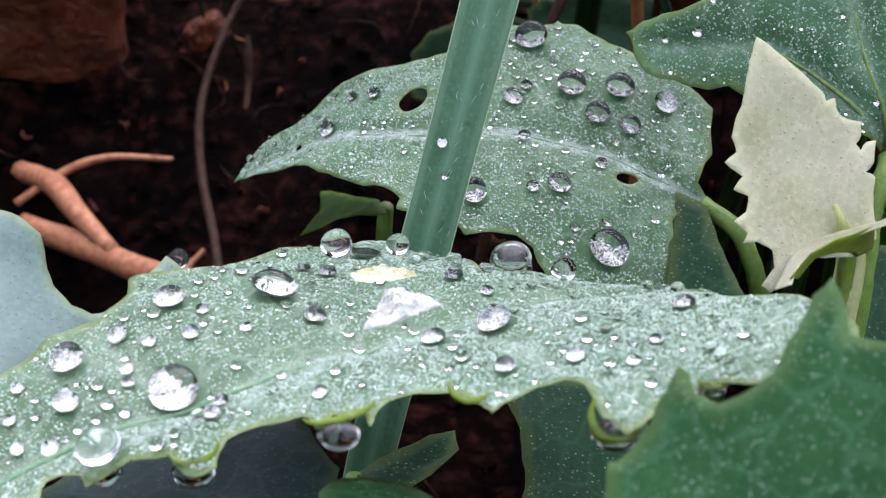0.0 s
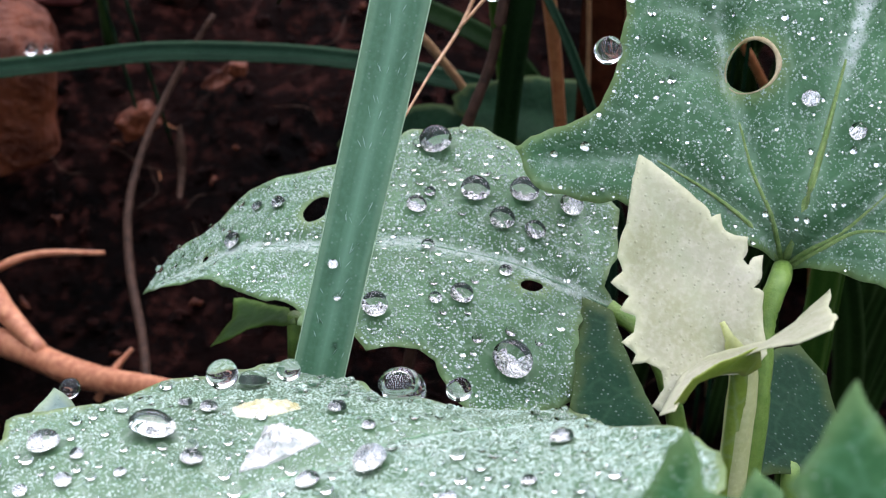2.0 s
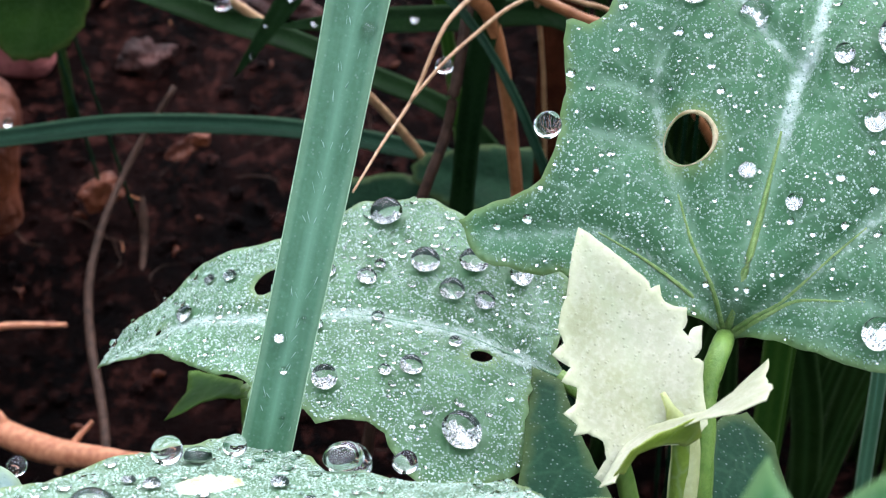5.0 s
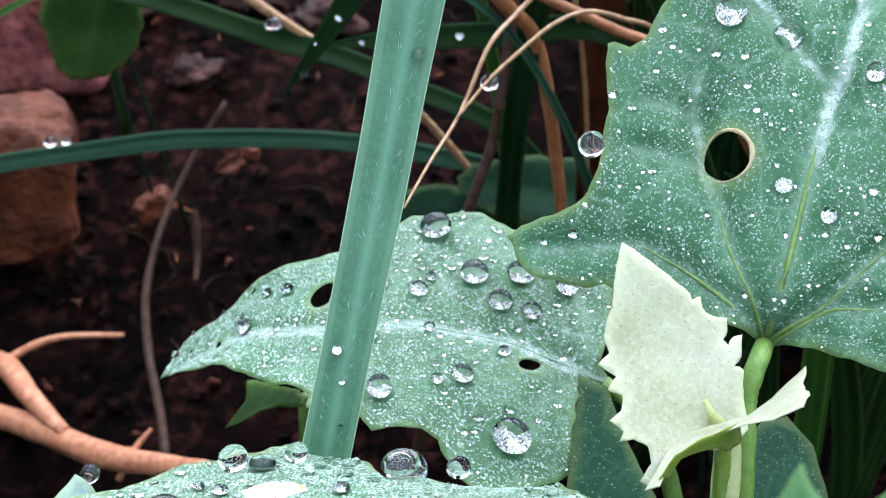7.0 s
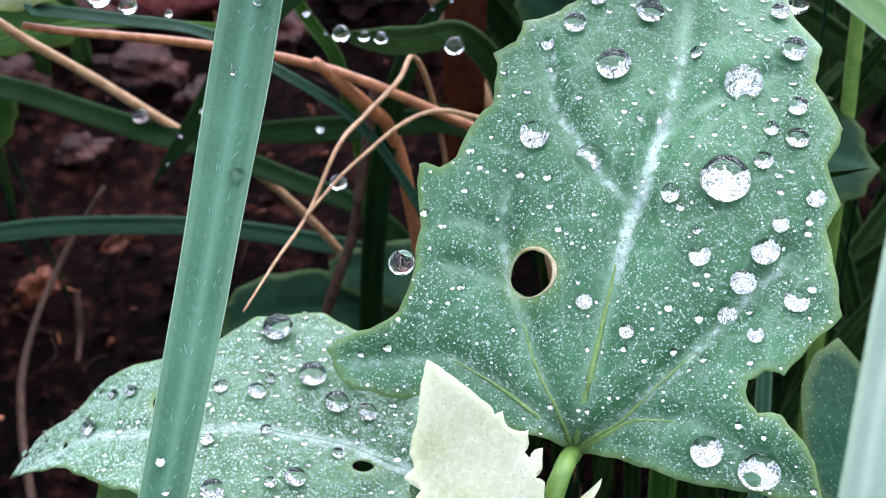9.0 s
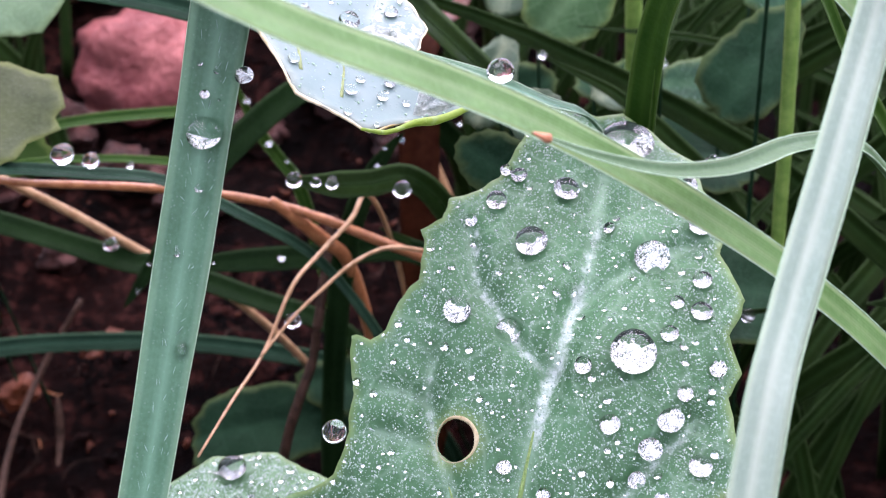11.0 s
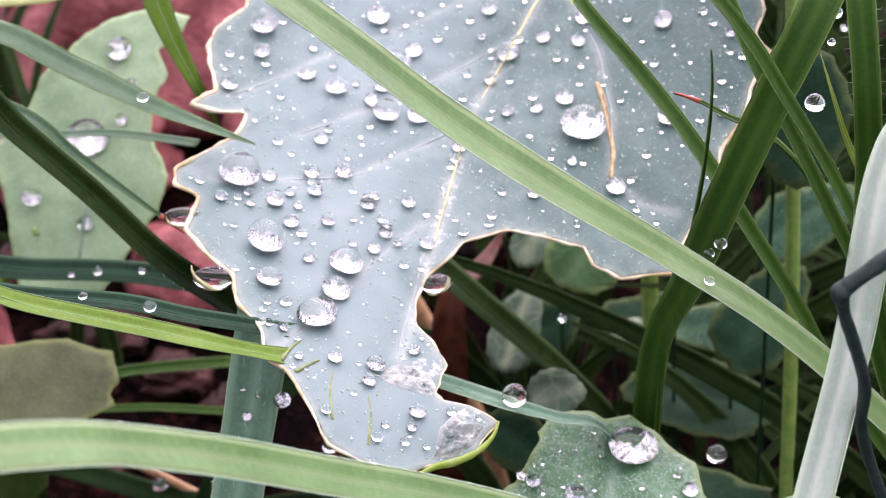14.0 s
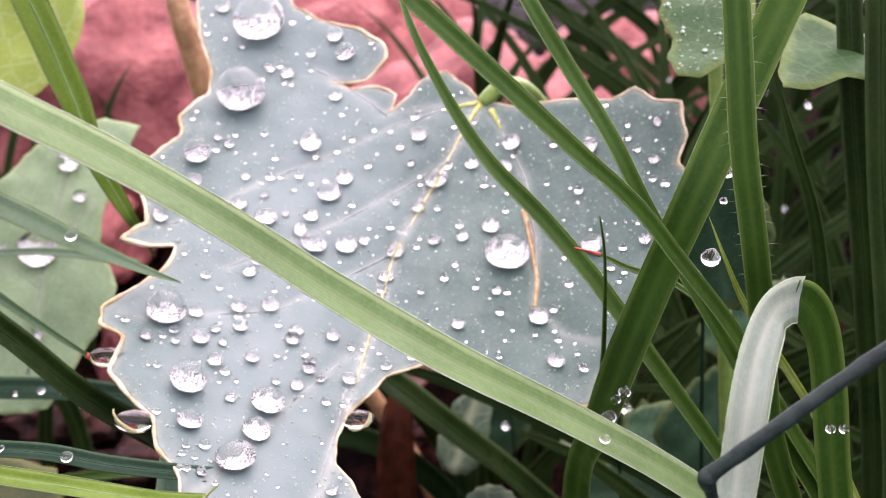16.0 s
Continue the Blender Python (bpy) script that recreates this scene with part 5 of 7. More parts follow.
# ---- the five large leaves ----
surf_a = Surface(LEAF_A, VEINS_A, 0.05, 0.055, 1.0, 0.06)
surf_a.bloom = [(VEINS_A[0], 0.05, 0.35), ([(0.4, 0.48), (1.2, 0.42), (2.1, 0.44), (3.0, 0.52)], 0.12, 0.42)]
dewy_leaf = leaf(surf_a, GREEN_PALE, "broad toothed pale green leaf thick with dew", [tuple(surf_a.place([(-0.35, 0.57)])[0] / CM), (-3.4, 6.0, 5.0), (-3.8, 6.6, 2.5), (-3.6, 7.2, 0.0)], (), VEIN_SOFT, step=0.045)
def crust(surf, root, name, outline, mat, tall, seed, label):
    """A raised crumpled patch on a leaf; outline in the leaf's plane."""
    ring = np.array(outline, float)
    ring = np.vstack([ring[i] + (ring[(i + 1) % len(ring)] - ring[i]) * k / 9 for i in range(len(ring)) for k in range(9)])
    mid = ring.mean(0)
    rows, n = 16, len(ring)
    uv = np.vstack([mid + (ring - mid) * (1 - (r / rows) ** 1.2) * (1 + 0.06 * math.sin(seed + r)) for r in range(rows)] + [mid[None]])
    lift = [tall * math.sin(math.pi / 2 * min(1, 1.6 * (i // n) / rows)) * (0.75 + 0.8 * noise.noise(Vector((a * 14, b * 14, seed))) + 0.7 * noise.noise(Vector((a * 38, b * 24, seed + 4)))) - (0.012 if i < n else 0) for i, (a, b) in enumerate(uv)]
    verts = surf.place(uv) + np.array(lift)[:, None] * surf.n * CM - surf.o * CM
    faces = [(r * n + i, r * n + (i + 1) % n, (r + 1) * n + (i + 1) % n, (r + 1) * n + i) for r in range(rows - 1) for i in range(n)]
    faces += [((rows - 1) * n + i, (rows - 1) * n + (i + 1) % n, rows * n) for i in range(n)]
    part(name, mesh_of(name, verts, faces, mat), root, label)


def curled_edge(origin, root, c, rx, ry, tilt, mat, r=0.026):
    """A yellow-green lip of leaf that cups a drop at the leaf's lower edge (centimetres)."""
    ex, ey = np.array([1.0, 0.12, 0.08]), np.array([0.0, 0.42, 0.90])
    pts = []
    for i in range(9):
        a = math.pi * (1.04 + 0.92 * i / 8)
        x, y = rx * math.cos(a), ry * math.sin(a)
        k = radians(tilt)
        pts.append(tuple(np.array(c) - origin + ex * (x * math.cos(k) - y * math.sin(k)) + ey * (x * math.sin(k) + y * math.cos(k))))
    part("curled_edge", mesh_of("curled_edge", *tube(pts, (0.3 * r, r, 1.3 * r, r, 0.3 * r), 8, 3, 0.1), mat), root, "curled yellow-green lip of the leaf")


crust(surf_a, dewy_leaf, "scar", [(2.19, 1.42), (2.28, 1.36), (2.45, 1.36), (2.60, 1.42), (2.61, 1.55), (2.48, 1.63), (2.32, 1.64), (2.20, 1.57)], SCAR_PALE, 0.035, 2.0, "pale yellow crusty scar")
crust(surf_a, dewy_leaf, "blister", [(2.06, 0.79), (2.20, 0.76), (2.40, 0.82), (2.60, 0.88), (2.52, 1.08), (2.42, 1.22), (2.32, 1.22), (2.24, 1.02)], BLISTER, 0.05, 5.0, "crumpled silvery blister beside the midrib")
for c, rx, ry, tilt in (((0.90, 6.00, 6.38), 0.14, 0.14, -38), ((-1.25, 6.27, 5.80), 0.13, 0.10, 8), ((0.17, 6.21, 6.33), 0.11, 0.08, -22), ((1.37, 6.15, 6.51), 0.09, 0.06, 4), ((-0.50, 6.37, 6.01), 0.19, 0.06, 10)):
    curled_edge(surf_a.o, dewy_leaf, c, rx, ry, tilt, LIME, 0.018)
surf_b = Surface(LEAF_B, VEINS_B, 0.07, 0.05, 2.0, 0.06)
surf_b.bloom = [(VEINS_B[0], 0.07, 0.72), ([(0.45, -0.62), (0.9, -0.75), (1.6, -0.8), (2.4, -0.6)], 0.16, 0.30)]
leaf(surf_b, GREEN, "green leaf with a ragged lower edge and round bite holes", [tuple(surf_b.place([(0.19, -0.24)])[0] / CM), (2.4, 10.6, 4.6), (2.9, 10.3, 2.5), (2.9, 10.3, 0.0)], HOLES_B, VEIN_SOFT, VEIN_SOFT, step=0.045, rib_r=0.011, side_r=(0.006, 0.003))
surf_c = Surface(LEAF_C, VEINS_C, 0.08, 0.125, 3.0, 0.06)
surf_c.bloom = [([(1.25, 0.0), (1.41, 0.02), (1.70, 0.02), (1.88, -0.02), (2.20, -0.02), (2.53, -0.03)], 0.060, 0.75), ([(2.53, -0.03), (3.11, -0.04)], 0.05, 0.45),
                ([(1.78, 0.04), (1.86, 0.24), (2.04, 0.44), (2.23, 0.66), (2.41, 0.81), (2.79, 0.89)], 0.040, 0.5), ([(0.96, 0.73), (1.29, 0.87), (1.61, 0.94)], 0.04, 0.45),
                (VEINS_C[3], 0.04, 0.42), (VEINS_C[2], 0.04, 0.42), (VEINS_C[1], 0.04, 0.36)]
leaf(surf_c, GREEN_BLUE, "large lobed dark green leaf with a round hole, beaded with rain", [tuple(surf_c.place([(0.05, 0.01)])[0] / CM), (2.90, 8.98, 6.19), (2.82, 8.87, 5.99), (2.81, 8.77, 5.62), (2.82, 8.72, 5.19), (2.84, 8.75, 2.6), (2.86, 8.8, 0.0)],
     HOLES_C, VEIN_GREEN, VEIN_GREEN, step=0.04, rib_points=3, rib_r=0.034, side_r=(0.021, 0.005), side_count=4)
surf_d = Surface(LEAF_D, VEINS_D, 0.06, 0.02, 4.0, 0.05)
leaf(surf_d, CREAM, "small upright cream-coloured young leaf with sharp teeth", [(2.44, 8.44, 6.20), (2.48, 8.41, 6.13), (2.55, 8.45, 5.98), (2.63, 8.50, 5.80), (2.64, 8.46, 5.4), (2.70, 8.6, 2.0), (2.74, 8.65, 0.0)], (), step=0.035, stalk_r=(0.018, 0.030, 0.085, 0.10, 0.10, 0.10), stalk_mat=LIME_PALE, jag=0.02)
surf_d3 = Surface(LEAF_D3, (), 0.03, 0.0, 5.5, 0.02)
leaf(surf_d3, LIME, "lime green underside of the folded young leaf", [(2.58, 8.42, 5.98), (2.60, 8.42, 5.6), (2.66, 8.52, 2.0), (2.68, 8.6, 0.0)], (), step=0.03, jag=0.02, stalk_r=(0.05, 0.08), stalk_mat=LIME)
surf_d2 = Surface(LEAF_D2, (), 0.05, 0.0, 5.0, 0.03)
leaf(surf_d2, CREAM, "cream young leaf folded over at the shoot tip", (), (), step=0.03, jag=0.02)
surf_e = Surface(LEAF_E, VEINS_E, 0.045, 0.03, 6.0, 0.06)
# sky sheen over the leaf's left part, put in as a paler tint
surf_e.bloom_or_sheen = [([(-1.0, -2.6), (1.0, -1.6), (3.5, -1.6), (6.0, -0.6)], 1.3, 0.85)]
surf_e.bloom = [(VEINS_E[0][:5], 0.10, 0.25), ([(5.55, -0.47), (5.41, -0.31), (5.43, -0.19)], 0.10, 0.4), ([(6.18, 0.03), (5.88, 0.11), (5.89, 0.25)], 0.10, 0.35),
                ([(5.9, -1.5), (6.2, -1.3), (6.55, -1.0)], 0.10, 0.7)]
grey_leaf = leaf(surf_e, GREY_LEAF, "large ragged blue-grey glaucous leaf with pale chewed edges and raindrops", [tuple(surf_e.place([(0.23, 0.03)])[0] / CM), (3.95, 15.0, 12.9), (4.5, 16.2, 12.3), (5.2, 17.6, 9.0), (5.4, 18.2, 1.0)],
     (), VEIN_GOLD, VEIN_PALE, step=0.05, stalk_r=(0.08, 0.12), rib_points=5, rib_r=0.017)
for name, line, rad, mat, words in (("scar", [(1.61, 0.67), (1.81, 0.75), (2.11, 0.84), (2.45, 0.93), (2.75, 0.95)], (0.034, 0.022), SCAR, "raised amber scar"),
                                    ("scar_crack", [(1.75, 0.73), (1.95, 0.80), (2.11, 0.85), (2.30, 0.89)], (0.014, 0.006), SCAR_DARK, "dark brown crack in the scar"),
                                    ("chewed_track", [(5.92, -1.37), (5.73, -1.34), (5.60, -1.30)], (0.018, 0.010), TRACK, "yellow-green feeding track"),
                                    ("chewed_track", [(6.01, -1.23), (5.89, -1.17), (5.78, -1.10)], (0.018, 0.010), TRACK, "yellow-green feeding track"),
                                    ("chewed_track", [(5.84, -0.98), (6.09, -0.94), (6.39, -0.85)], (0.012, 0.020), TRACK, "yellow-green feeding track"),
                                    ("chewed_track", [(5.97, -0.66), (6.19, -0.59), (6.51, -0.54)], (0.010, 0.016), TRACK, "yellow-green feeding track"),
                                    ("crease", [(4.35, -0.57), (4.83, -0.56), (5.15, -0.56), (5.47, -0.54)], (0.010, 0.008), VEIN_PALE, "thin crease")):
    tv, tf = vein_tube(surf_e, np.array(line), *rad)
    if name == "scar_crack":
        tv = np.array(tv) + surf_e.n * 0.024 * CM
    part(name, mesh_of(name, tv, tf, mat), grey_leaf, words)
for line, share in ((VEINS_E[0], 0.5), (VEINS_E[1], 0.45), (VEINS_E[2], 0.3)):
    first, second = np.array(line[0]), np.array(line[1])
    head = np.array([first, first + 0.5 * share * (second - first), first + share * (second - first)])
    part("vein_base", mesh_of("vein_base", *vein_tube(surf_e, head, 0.040, 0.010), VEIN_YELLOW), grey_leaf, "yellow-green vein root")
rim_line = fine_edge(surf_e.edge, 0.12, 0.03, 6.0)
rim_pts = surf_e.place(np.vstack([rim_line, rim_line[:1]]), -0.008) - surf_e.o * CM
part("chewed_rim", mesh_of("chewed_rim", *tube(rim_pts / CM, [0.011, 0.020, 0.012, 0.024, 0.017, 0.009, 0.013, 0.022, 0.012], 6, 2, 0.8), CHEWED), grey_leaf, "pale chewed rim")

for u, v, rx, ry, tilt in ((4.38, -2.68, 0.12, 0.07, -15), (5.00, -2.22, 0.19, 0.07, -35), (4.28, -0.43, 0.11, 0.07, 35)):
    curled_edge(surf_e.o, grey_leaf, surf_e.place([(u, v)], -0.03)[0] / CM - np.array([0.0, 0.03, 0.07]), rx, 1.2 * ry, tilt, VEIN_GOLD, 0.014)
lip = surf_e.place(np.array([(6.80, -0.34), (6.74, -0.18), (6.52, -0.02), (6.40, 0.12), (6.27, 0.27), (6.05, 0.36), (5.86, 0.38)]), 0.01) - surf_e.o * CM
part("curled_edge", mesh_of("curled_edge", *tube(lip / CM, (0.010, 0.022, 0.030, 0.022, 0.010), 8, 3, 0.3), LIME), grey_leaf, "curled yellow-green lip of the leaf")
crust(surf_e, grey_leaf, "torn_patch", [(5.45, -0.52), (5.62, -0.60), (5.75, -0.62), (5.78, -0.40), (5.76, -0.16), (5.60, -0.18), (5.48, -0.26)], TORN, 0.03, 8.0, "torn silvery skin by the chewed notch")
crust(surf_e, grey_leaf, "curled_tip", [(5.92, 0.02), (6.10, -0.06), (6.42, -0.06), (6.36, 0.08), (6.22, 0.22), (5.95, 0.30)], TORN, 0.06, 9.0, "wet crumpled skin of the curled tip")

# ---- leaves in front, below and behind ----
surf_g = Surface(LEAF_G, (), 0.08, 0, 7.0, 0.04)
leaf(surf_g, GREEN_FRONT, "deep green toothed leaf close to the lens", [tuple(surf_g.o), (2.2, 5.4, 3.0), (2.4, 6.0, 0.0)], step=0.07)
surf_gb = Surface(LEAF_GB, (), 0.04, 0, 7.5, 0.03)
leaf(surf_gb, GREEN_FRONT, "deep green leaf tip with a pale edge close to the lens", [tuple(surf_gb.place([(-0.7, -0.2)])[0] / CM), (2.5, 4.0, 4.0), (2.6, 4.2, 0.0)], step=0.05)
surf_lf = Surface(LEAF_LF, (), 0.08, 0, 8.0, 0.05)
leaf(surf_lf, BLUE_LEAF, "pale blue-green toothed leaf low beside the straw", [tuple(surf_lf.o), (-3.6, 8.2, 3.0), (-3.6, 8.6, 0.0)], step=0.07)
surf_ua = Surface(LEAF_UA, (), 0.08, 0, 9.0)
leaf(surf_ua, TEAL, "blue-green leaf hidden under the dewy leaf", [tuple(surf_ua.o), (-1.9, 7.0, 2.0), (-1.9, 7.4, 0.0)], step=0.1)
surf_ub = Surface(LEAF_UB, (), 0.05, 0, 10.0)
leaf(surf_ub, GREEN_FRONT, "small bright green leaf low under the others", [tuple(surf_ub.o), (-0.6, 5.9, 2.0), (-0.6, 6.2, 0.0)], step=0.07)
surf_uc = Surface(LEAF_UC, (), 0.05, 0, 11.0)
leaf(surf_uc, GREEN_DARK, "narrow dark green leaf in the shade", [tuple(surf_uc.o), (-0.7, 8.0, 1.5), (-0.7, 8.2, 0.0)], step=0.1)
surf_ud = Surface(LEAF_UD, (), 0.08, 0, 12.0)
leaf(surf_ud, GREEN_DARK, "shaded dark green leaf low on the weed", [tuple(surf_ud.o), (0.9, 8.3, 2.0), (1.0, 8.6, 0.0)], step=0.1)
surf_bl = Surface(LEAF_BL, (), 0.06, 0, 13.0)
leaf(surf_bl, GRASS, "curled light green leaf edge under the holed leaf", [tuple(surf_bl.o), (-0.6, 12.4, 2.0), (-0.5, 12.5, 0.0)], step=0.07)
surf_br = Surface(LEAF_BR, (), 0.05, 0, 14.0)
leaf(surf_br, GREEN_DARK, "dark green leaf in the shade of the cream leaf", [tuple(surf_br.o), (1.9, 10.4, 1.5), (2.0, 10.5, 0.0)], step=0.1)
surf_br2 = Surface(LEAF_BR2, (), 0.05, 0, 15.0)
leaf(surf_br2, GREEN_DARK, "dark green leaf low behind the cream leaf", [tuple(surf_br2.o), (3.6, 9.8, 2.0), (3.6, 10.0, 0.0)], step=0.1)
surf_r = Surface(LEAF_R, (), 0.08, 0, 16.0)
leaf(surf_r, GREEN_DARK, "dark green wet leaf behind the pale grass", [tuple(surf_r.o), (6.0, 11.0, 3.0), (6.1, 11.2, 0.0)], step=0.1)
LEAF_LB["edge"] = [(1.24 * a, 1.22 * b) for a, b in LEAF_LB["edge"]]
surf_lb = Surface(LEAF_LB, [[(-0.1, -1.4), (0.05, 0.0), (0.3, 1.5)], [(0.05, 0.0), (0.4, 0.5), (0.7, 0.9)], [(0.0, -0.3), (-0.4, 0.0), (-0.8, 0.1)]], 0.06, 0.03, 17.0, 0.05)
leaf(surf_lb, GREY_LIGHT, "grey-green lobed leaf with large raindrops further back", [tuple(surf_lb.place([(-0.6, -1.0)])[0] / CM), (-4.0, 18.6, 7.6), (-7.4, 20.0, 6.0), (-9.8, 21.0, ground_z(-9.8, 21.0))], (), VEIN_SOFT, VEIN_SOFT, step=0.06)
surf_lc = Surface(LEAF_LC, (), 0.08, 0, 18.0, 0.05)
leaf(surf_lc, LIME_PALE, "pale yellow-green leaf at the back, bright with light", [tuple(surf_lc.o + np.array([-0.6, 0.05, 0.0])), (-5.0, 18.0, 12.0), (-9.0, 20.0, 8.0), (-11.0, 21.0, 1.0)], step=0.1)
surf_le = Surface(LEAF_LE, (), 0.08, 0, 18.6, 0.05)
leaf(surf_le, LIME, "yellow-green leaf standing further back", [tuple(surf_le.o + np.array([-0.4, 0.05, -0.2])), (-5.0, 19.0, 12.0), (-9.5, 21.0, 8.0), (-11.5, 22.0, 1.0)], step=0.1)
surf_ld = Surface(LEAF_LD, (), 0.1, 0, 19.0, 0.06)
leaf(surf_ld, OLIVE, "dull olive leaf with a ragged edge and brown spots", [tuple(surf_ld.o), (-6.4, 17.0, 6.0), (-9.0, 18.0, 0.0)], step=0.1)
surf_ur = Surface(LEAF_UR, (), 0.08, 0, 20.0, 0.06)
leaf(surf_ur, GREEN_MID, "mid-green dewy leaf behind the grass", [tuple(surf_ur.o), (6.4, 14.6, 8.0), (6.5, 15.0, 0.0)], step=0.1)
surf_us = Surface(LEAF_US, (), 0.08, 0, 21.0, 0.05)
leaf(surf_us, GREEN_MID, "green leaf folded along its length behind the grass", [tuple(surf_us.o), (8.2, 12.6, 7.0), (8.3, 13.0, 0.0)], step=0.1)

# ---- grass blades ----
STEM = [(1.07, 11.51, 11.0), (0.92, 11.21, 10.23), (0.77, 10.91, 9.46), (0.62, 10.61, 8.69), (0.46, 10.31, 7.92), (0.30, 10.01, 7.14), (0.13, 9.72, 6.37), (-0.04, 9.43, 5.6), (-0.21, 9.14, 4.83)]
stem_root, stem_line = blade(STEM, (0.50, 0.40, 0.33, 0.28), GRASS_BLUE, "upright blue-green grass blade with pale streaks and beads", (-0.05, -0.85, 0.5), [(-0.5, 8.7, 3.4), (-0.9, 8.2, 0.0)], 0.10, rib=False)


def streaks(line, count, half, root, seed):
    """Short pale bristle marks slanting from the middle of a blade to its sides, in one mesh under the blade."""
    rng = random.Random(seed)
    verts, faces = [], []
    for _ in range(count):
        k = rng.randrange(2, len(line) - 14)
        along = line[k - 1] - line[k + 1]
        along /= np.linalg.norm(along)
        side = np.cross(along, np.array([-0.05, -0.85, 0.5]))
        side /= np.linalg.norm(side)
        top = np.cross(side, along)
        w = rng.choice((-1, 1))
        x = w * abs(rng.gauss(0.05, 0.3)) * half
        start = line[k] + side * x * CM + top * (0.013 + 0.10 * 0.8 * abs(x)) * CM
        end = start + (along * rng.uniform(0.03, 0.08) + side * w * rng.uniform(0.005, 0.04)) * CM
        v, f = tube([tuple((q - line[-1]) / CM) for q in (start, (start + end) / 2, end)], (0.001, rng.uniform(0.002, 0.0045), 0.001), 4, 1)
        base = len(verts)
        verts += v
        faces += [tuple(base + i for i in t) for t in f]
    tagged(part("bristle", mesh_of("bristle", verts, faces, RIB_PALE), root, "short pale bristles lying on the blade"), kind="stuff")


streaks(stem_line, 90, 0.20, stem_root, 3)
blade([(-1.6, 2.6, 13.0), (-0.3, 3.7, 13.0), (0.45, 4.6, 12.80), (0.84, 5.10, 12.58), (1.04, 5.53, 12.33), (1.38, 6.11, 11.95), (1.84, 6.59, 11.57), (2.39, 6.97, 11.23), (3.01, 7.32, 10.84), (3.70, 7.63, 10.35), (4.50, 7.88, 9.74), (5.24, 8.21, 9.05), (5.86, 8.53, 8.33), (6.58, 9.09, 7.17)],
      0.23, GRASS_NEAR, "arching light green grass blade close to the lens", (0.25, -0.65, 0.7), [(7.4, 9.8, 4.0), (7.8, 10.2, 0.0)], 0.08, (0.0, 0.0))
blade([(2.96, 6.92, 10.92), (3.32, 7.14, 10.70), (3.77, 7.37, 10.51), (4.18, 7.64, 10.42), (4.70, 8.14, 10.36), (5.21, 8.58, 10.16), (5.68, 8.90, 9.67), (6.23, 9.13, 9.25), (6.98, 9.51, 8.67)],
      0.13, GRASS_SOFT, "twisted grass blade with a brown withered tip", (0.1, -0.4, 0.9), [(7.9, 10.2, 5.0), (8.3, 10.6, 0.0)], 0.25, (0.12, 0.0), tip=(3, STRAW_DARK), twist=(-20, 50))
blade([(0.18, 7.25, 15.10), (0.80, 7.51, 14.63), (1.34, 7.78, 14.21), (1.92, 8.13, 13.68), (2.56, 8.44, 13.07), (3.28, 8.57, 12.53), (4.06, 8.89, 11.94), (4.93, 9.27, 11.22), (5.90, 9.67, 10.23), (6.45, 9.95, 9.52)],
      0.30, GRASS_NEAR, "long arching grass blade crossing before the grey leaf", (0.3, -0.55, 0.8), [(7.3, 10.6, 5.0), (7.7, 11.0, 0.0)], 0.12, wave=0.006)
blade([(2.92, 11.37, 14.84), (3.00, 11.06, 14.53), (3.16, 10.81, 14.13), (3.57, 10.66, 13.39), (4.06, 10.77, 12.78), (4.51, 10.77, 12.19), (4.93, 10.76, 11.54), (5.50, 10.97, 10.63), (5.92, 11.24, 9.88)],
      0.19, GRASS, "narrow dark green grass blade over the grey leaf", (0.6, -0.6, 0.5), [(7.4, 11.9, 7.6), (9.6, 12.6, 3.0), (10.4, 12.8, 0.0)], 0.2, (0.15, 0.0))
blade([(2.82, 8.35, 15.27), (3.11, 8.46, 14.97), (3.51, 8.43, 14.58), (4.05, 8.65, 14.00), (4.60, 9.16, 13.36), (4.92, 9.42, 12.89), (5.44, 9.89, 12.11), (6.02, 10.37, 11.06)],
      0.15, GRASS, "slender light green grass blade leaning over the leaf", (0.3, -0.7, 0.6), [(7.4, 11.0, 8.6), (9.6, 11.6, 3.0), (10.4, 12.0, 0.0)], 0.15, hairs=60)
blade([(3.77, 10.45, 14.94), (3.92, 10.24, 14.64), (4.23, 10.16, 14.10), (4.51, 10.00, 13.63), (4.80, 10.00, 13.03), (5.17, 10.09, 12.37), (5.57, 10.25, 11.63)],
      0.15, GRASS, "narrow grass blade slanting down into the tuft", (0.5, -0.7, 0.4), [(7.0, 10.8, 9.0), (9.4, 11.4, 3.0), (10.2, 11.6, 0.0)], 0.2)
blade([(5.92, 10.11, 14.91), (5.75, 10.01, 14.61), (5.45, 9.82, 14.05), (5.10, 9.59, 13.38), (4.86, 9.77, 12.68), (4.65, 10.05, 11.94), (4.52, 10.75, 11.00), (4.45, 11.9, 9.85)],
      0.30, GRASS, "broad bright green grass blade strung with raindrops", (-0.4, -0.8, 0.4), [(4.6, 13.4, 6.5), (4.7, 14.0, 0.0)], 0.1)
blade([(5.30, 9.59, 14.93), (5.31, 9.39, 14.35), (5.34, 9.29, 13.74), (5.43, 9.28, 13.09), (5.55, 9.47, 12.42), (5.71, 9.74, 11.37)], 0.19, GRASS, "upright hairy green grass blade", (-0.3, -0.9, 0.2),
      [(6.4, 10.2, 9.4), (8.4, 11.0, 4.0), (9.4, 11.2, 0.0)], 0.15, hairs=140)
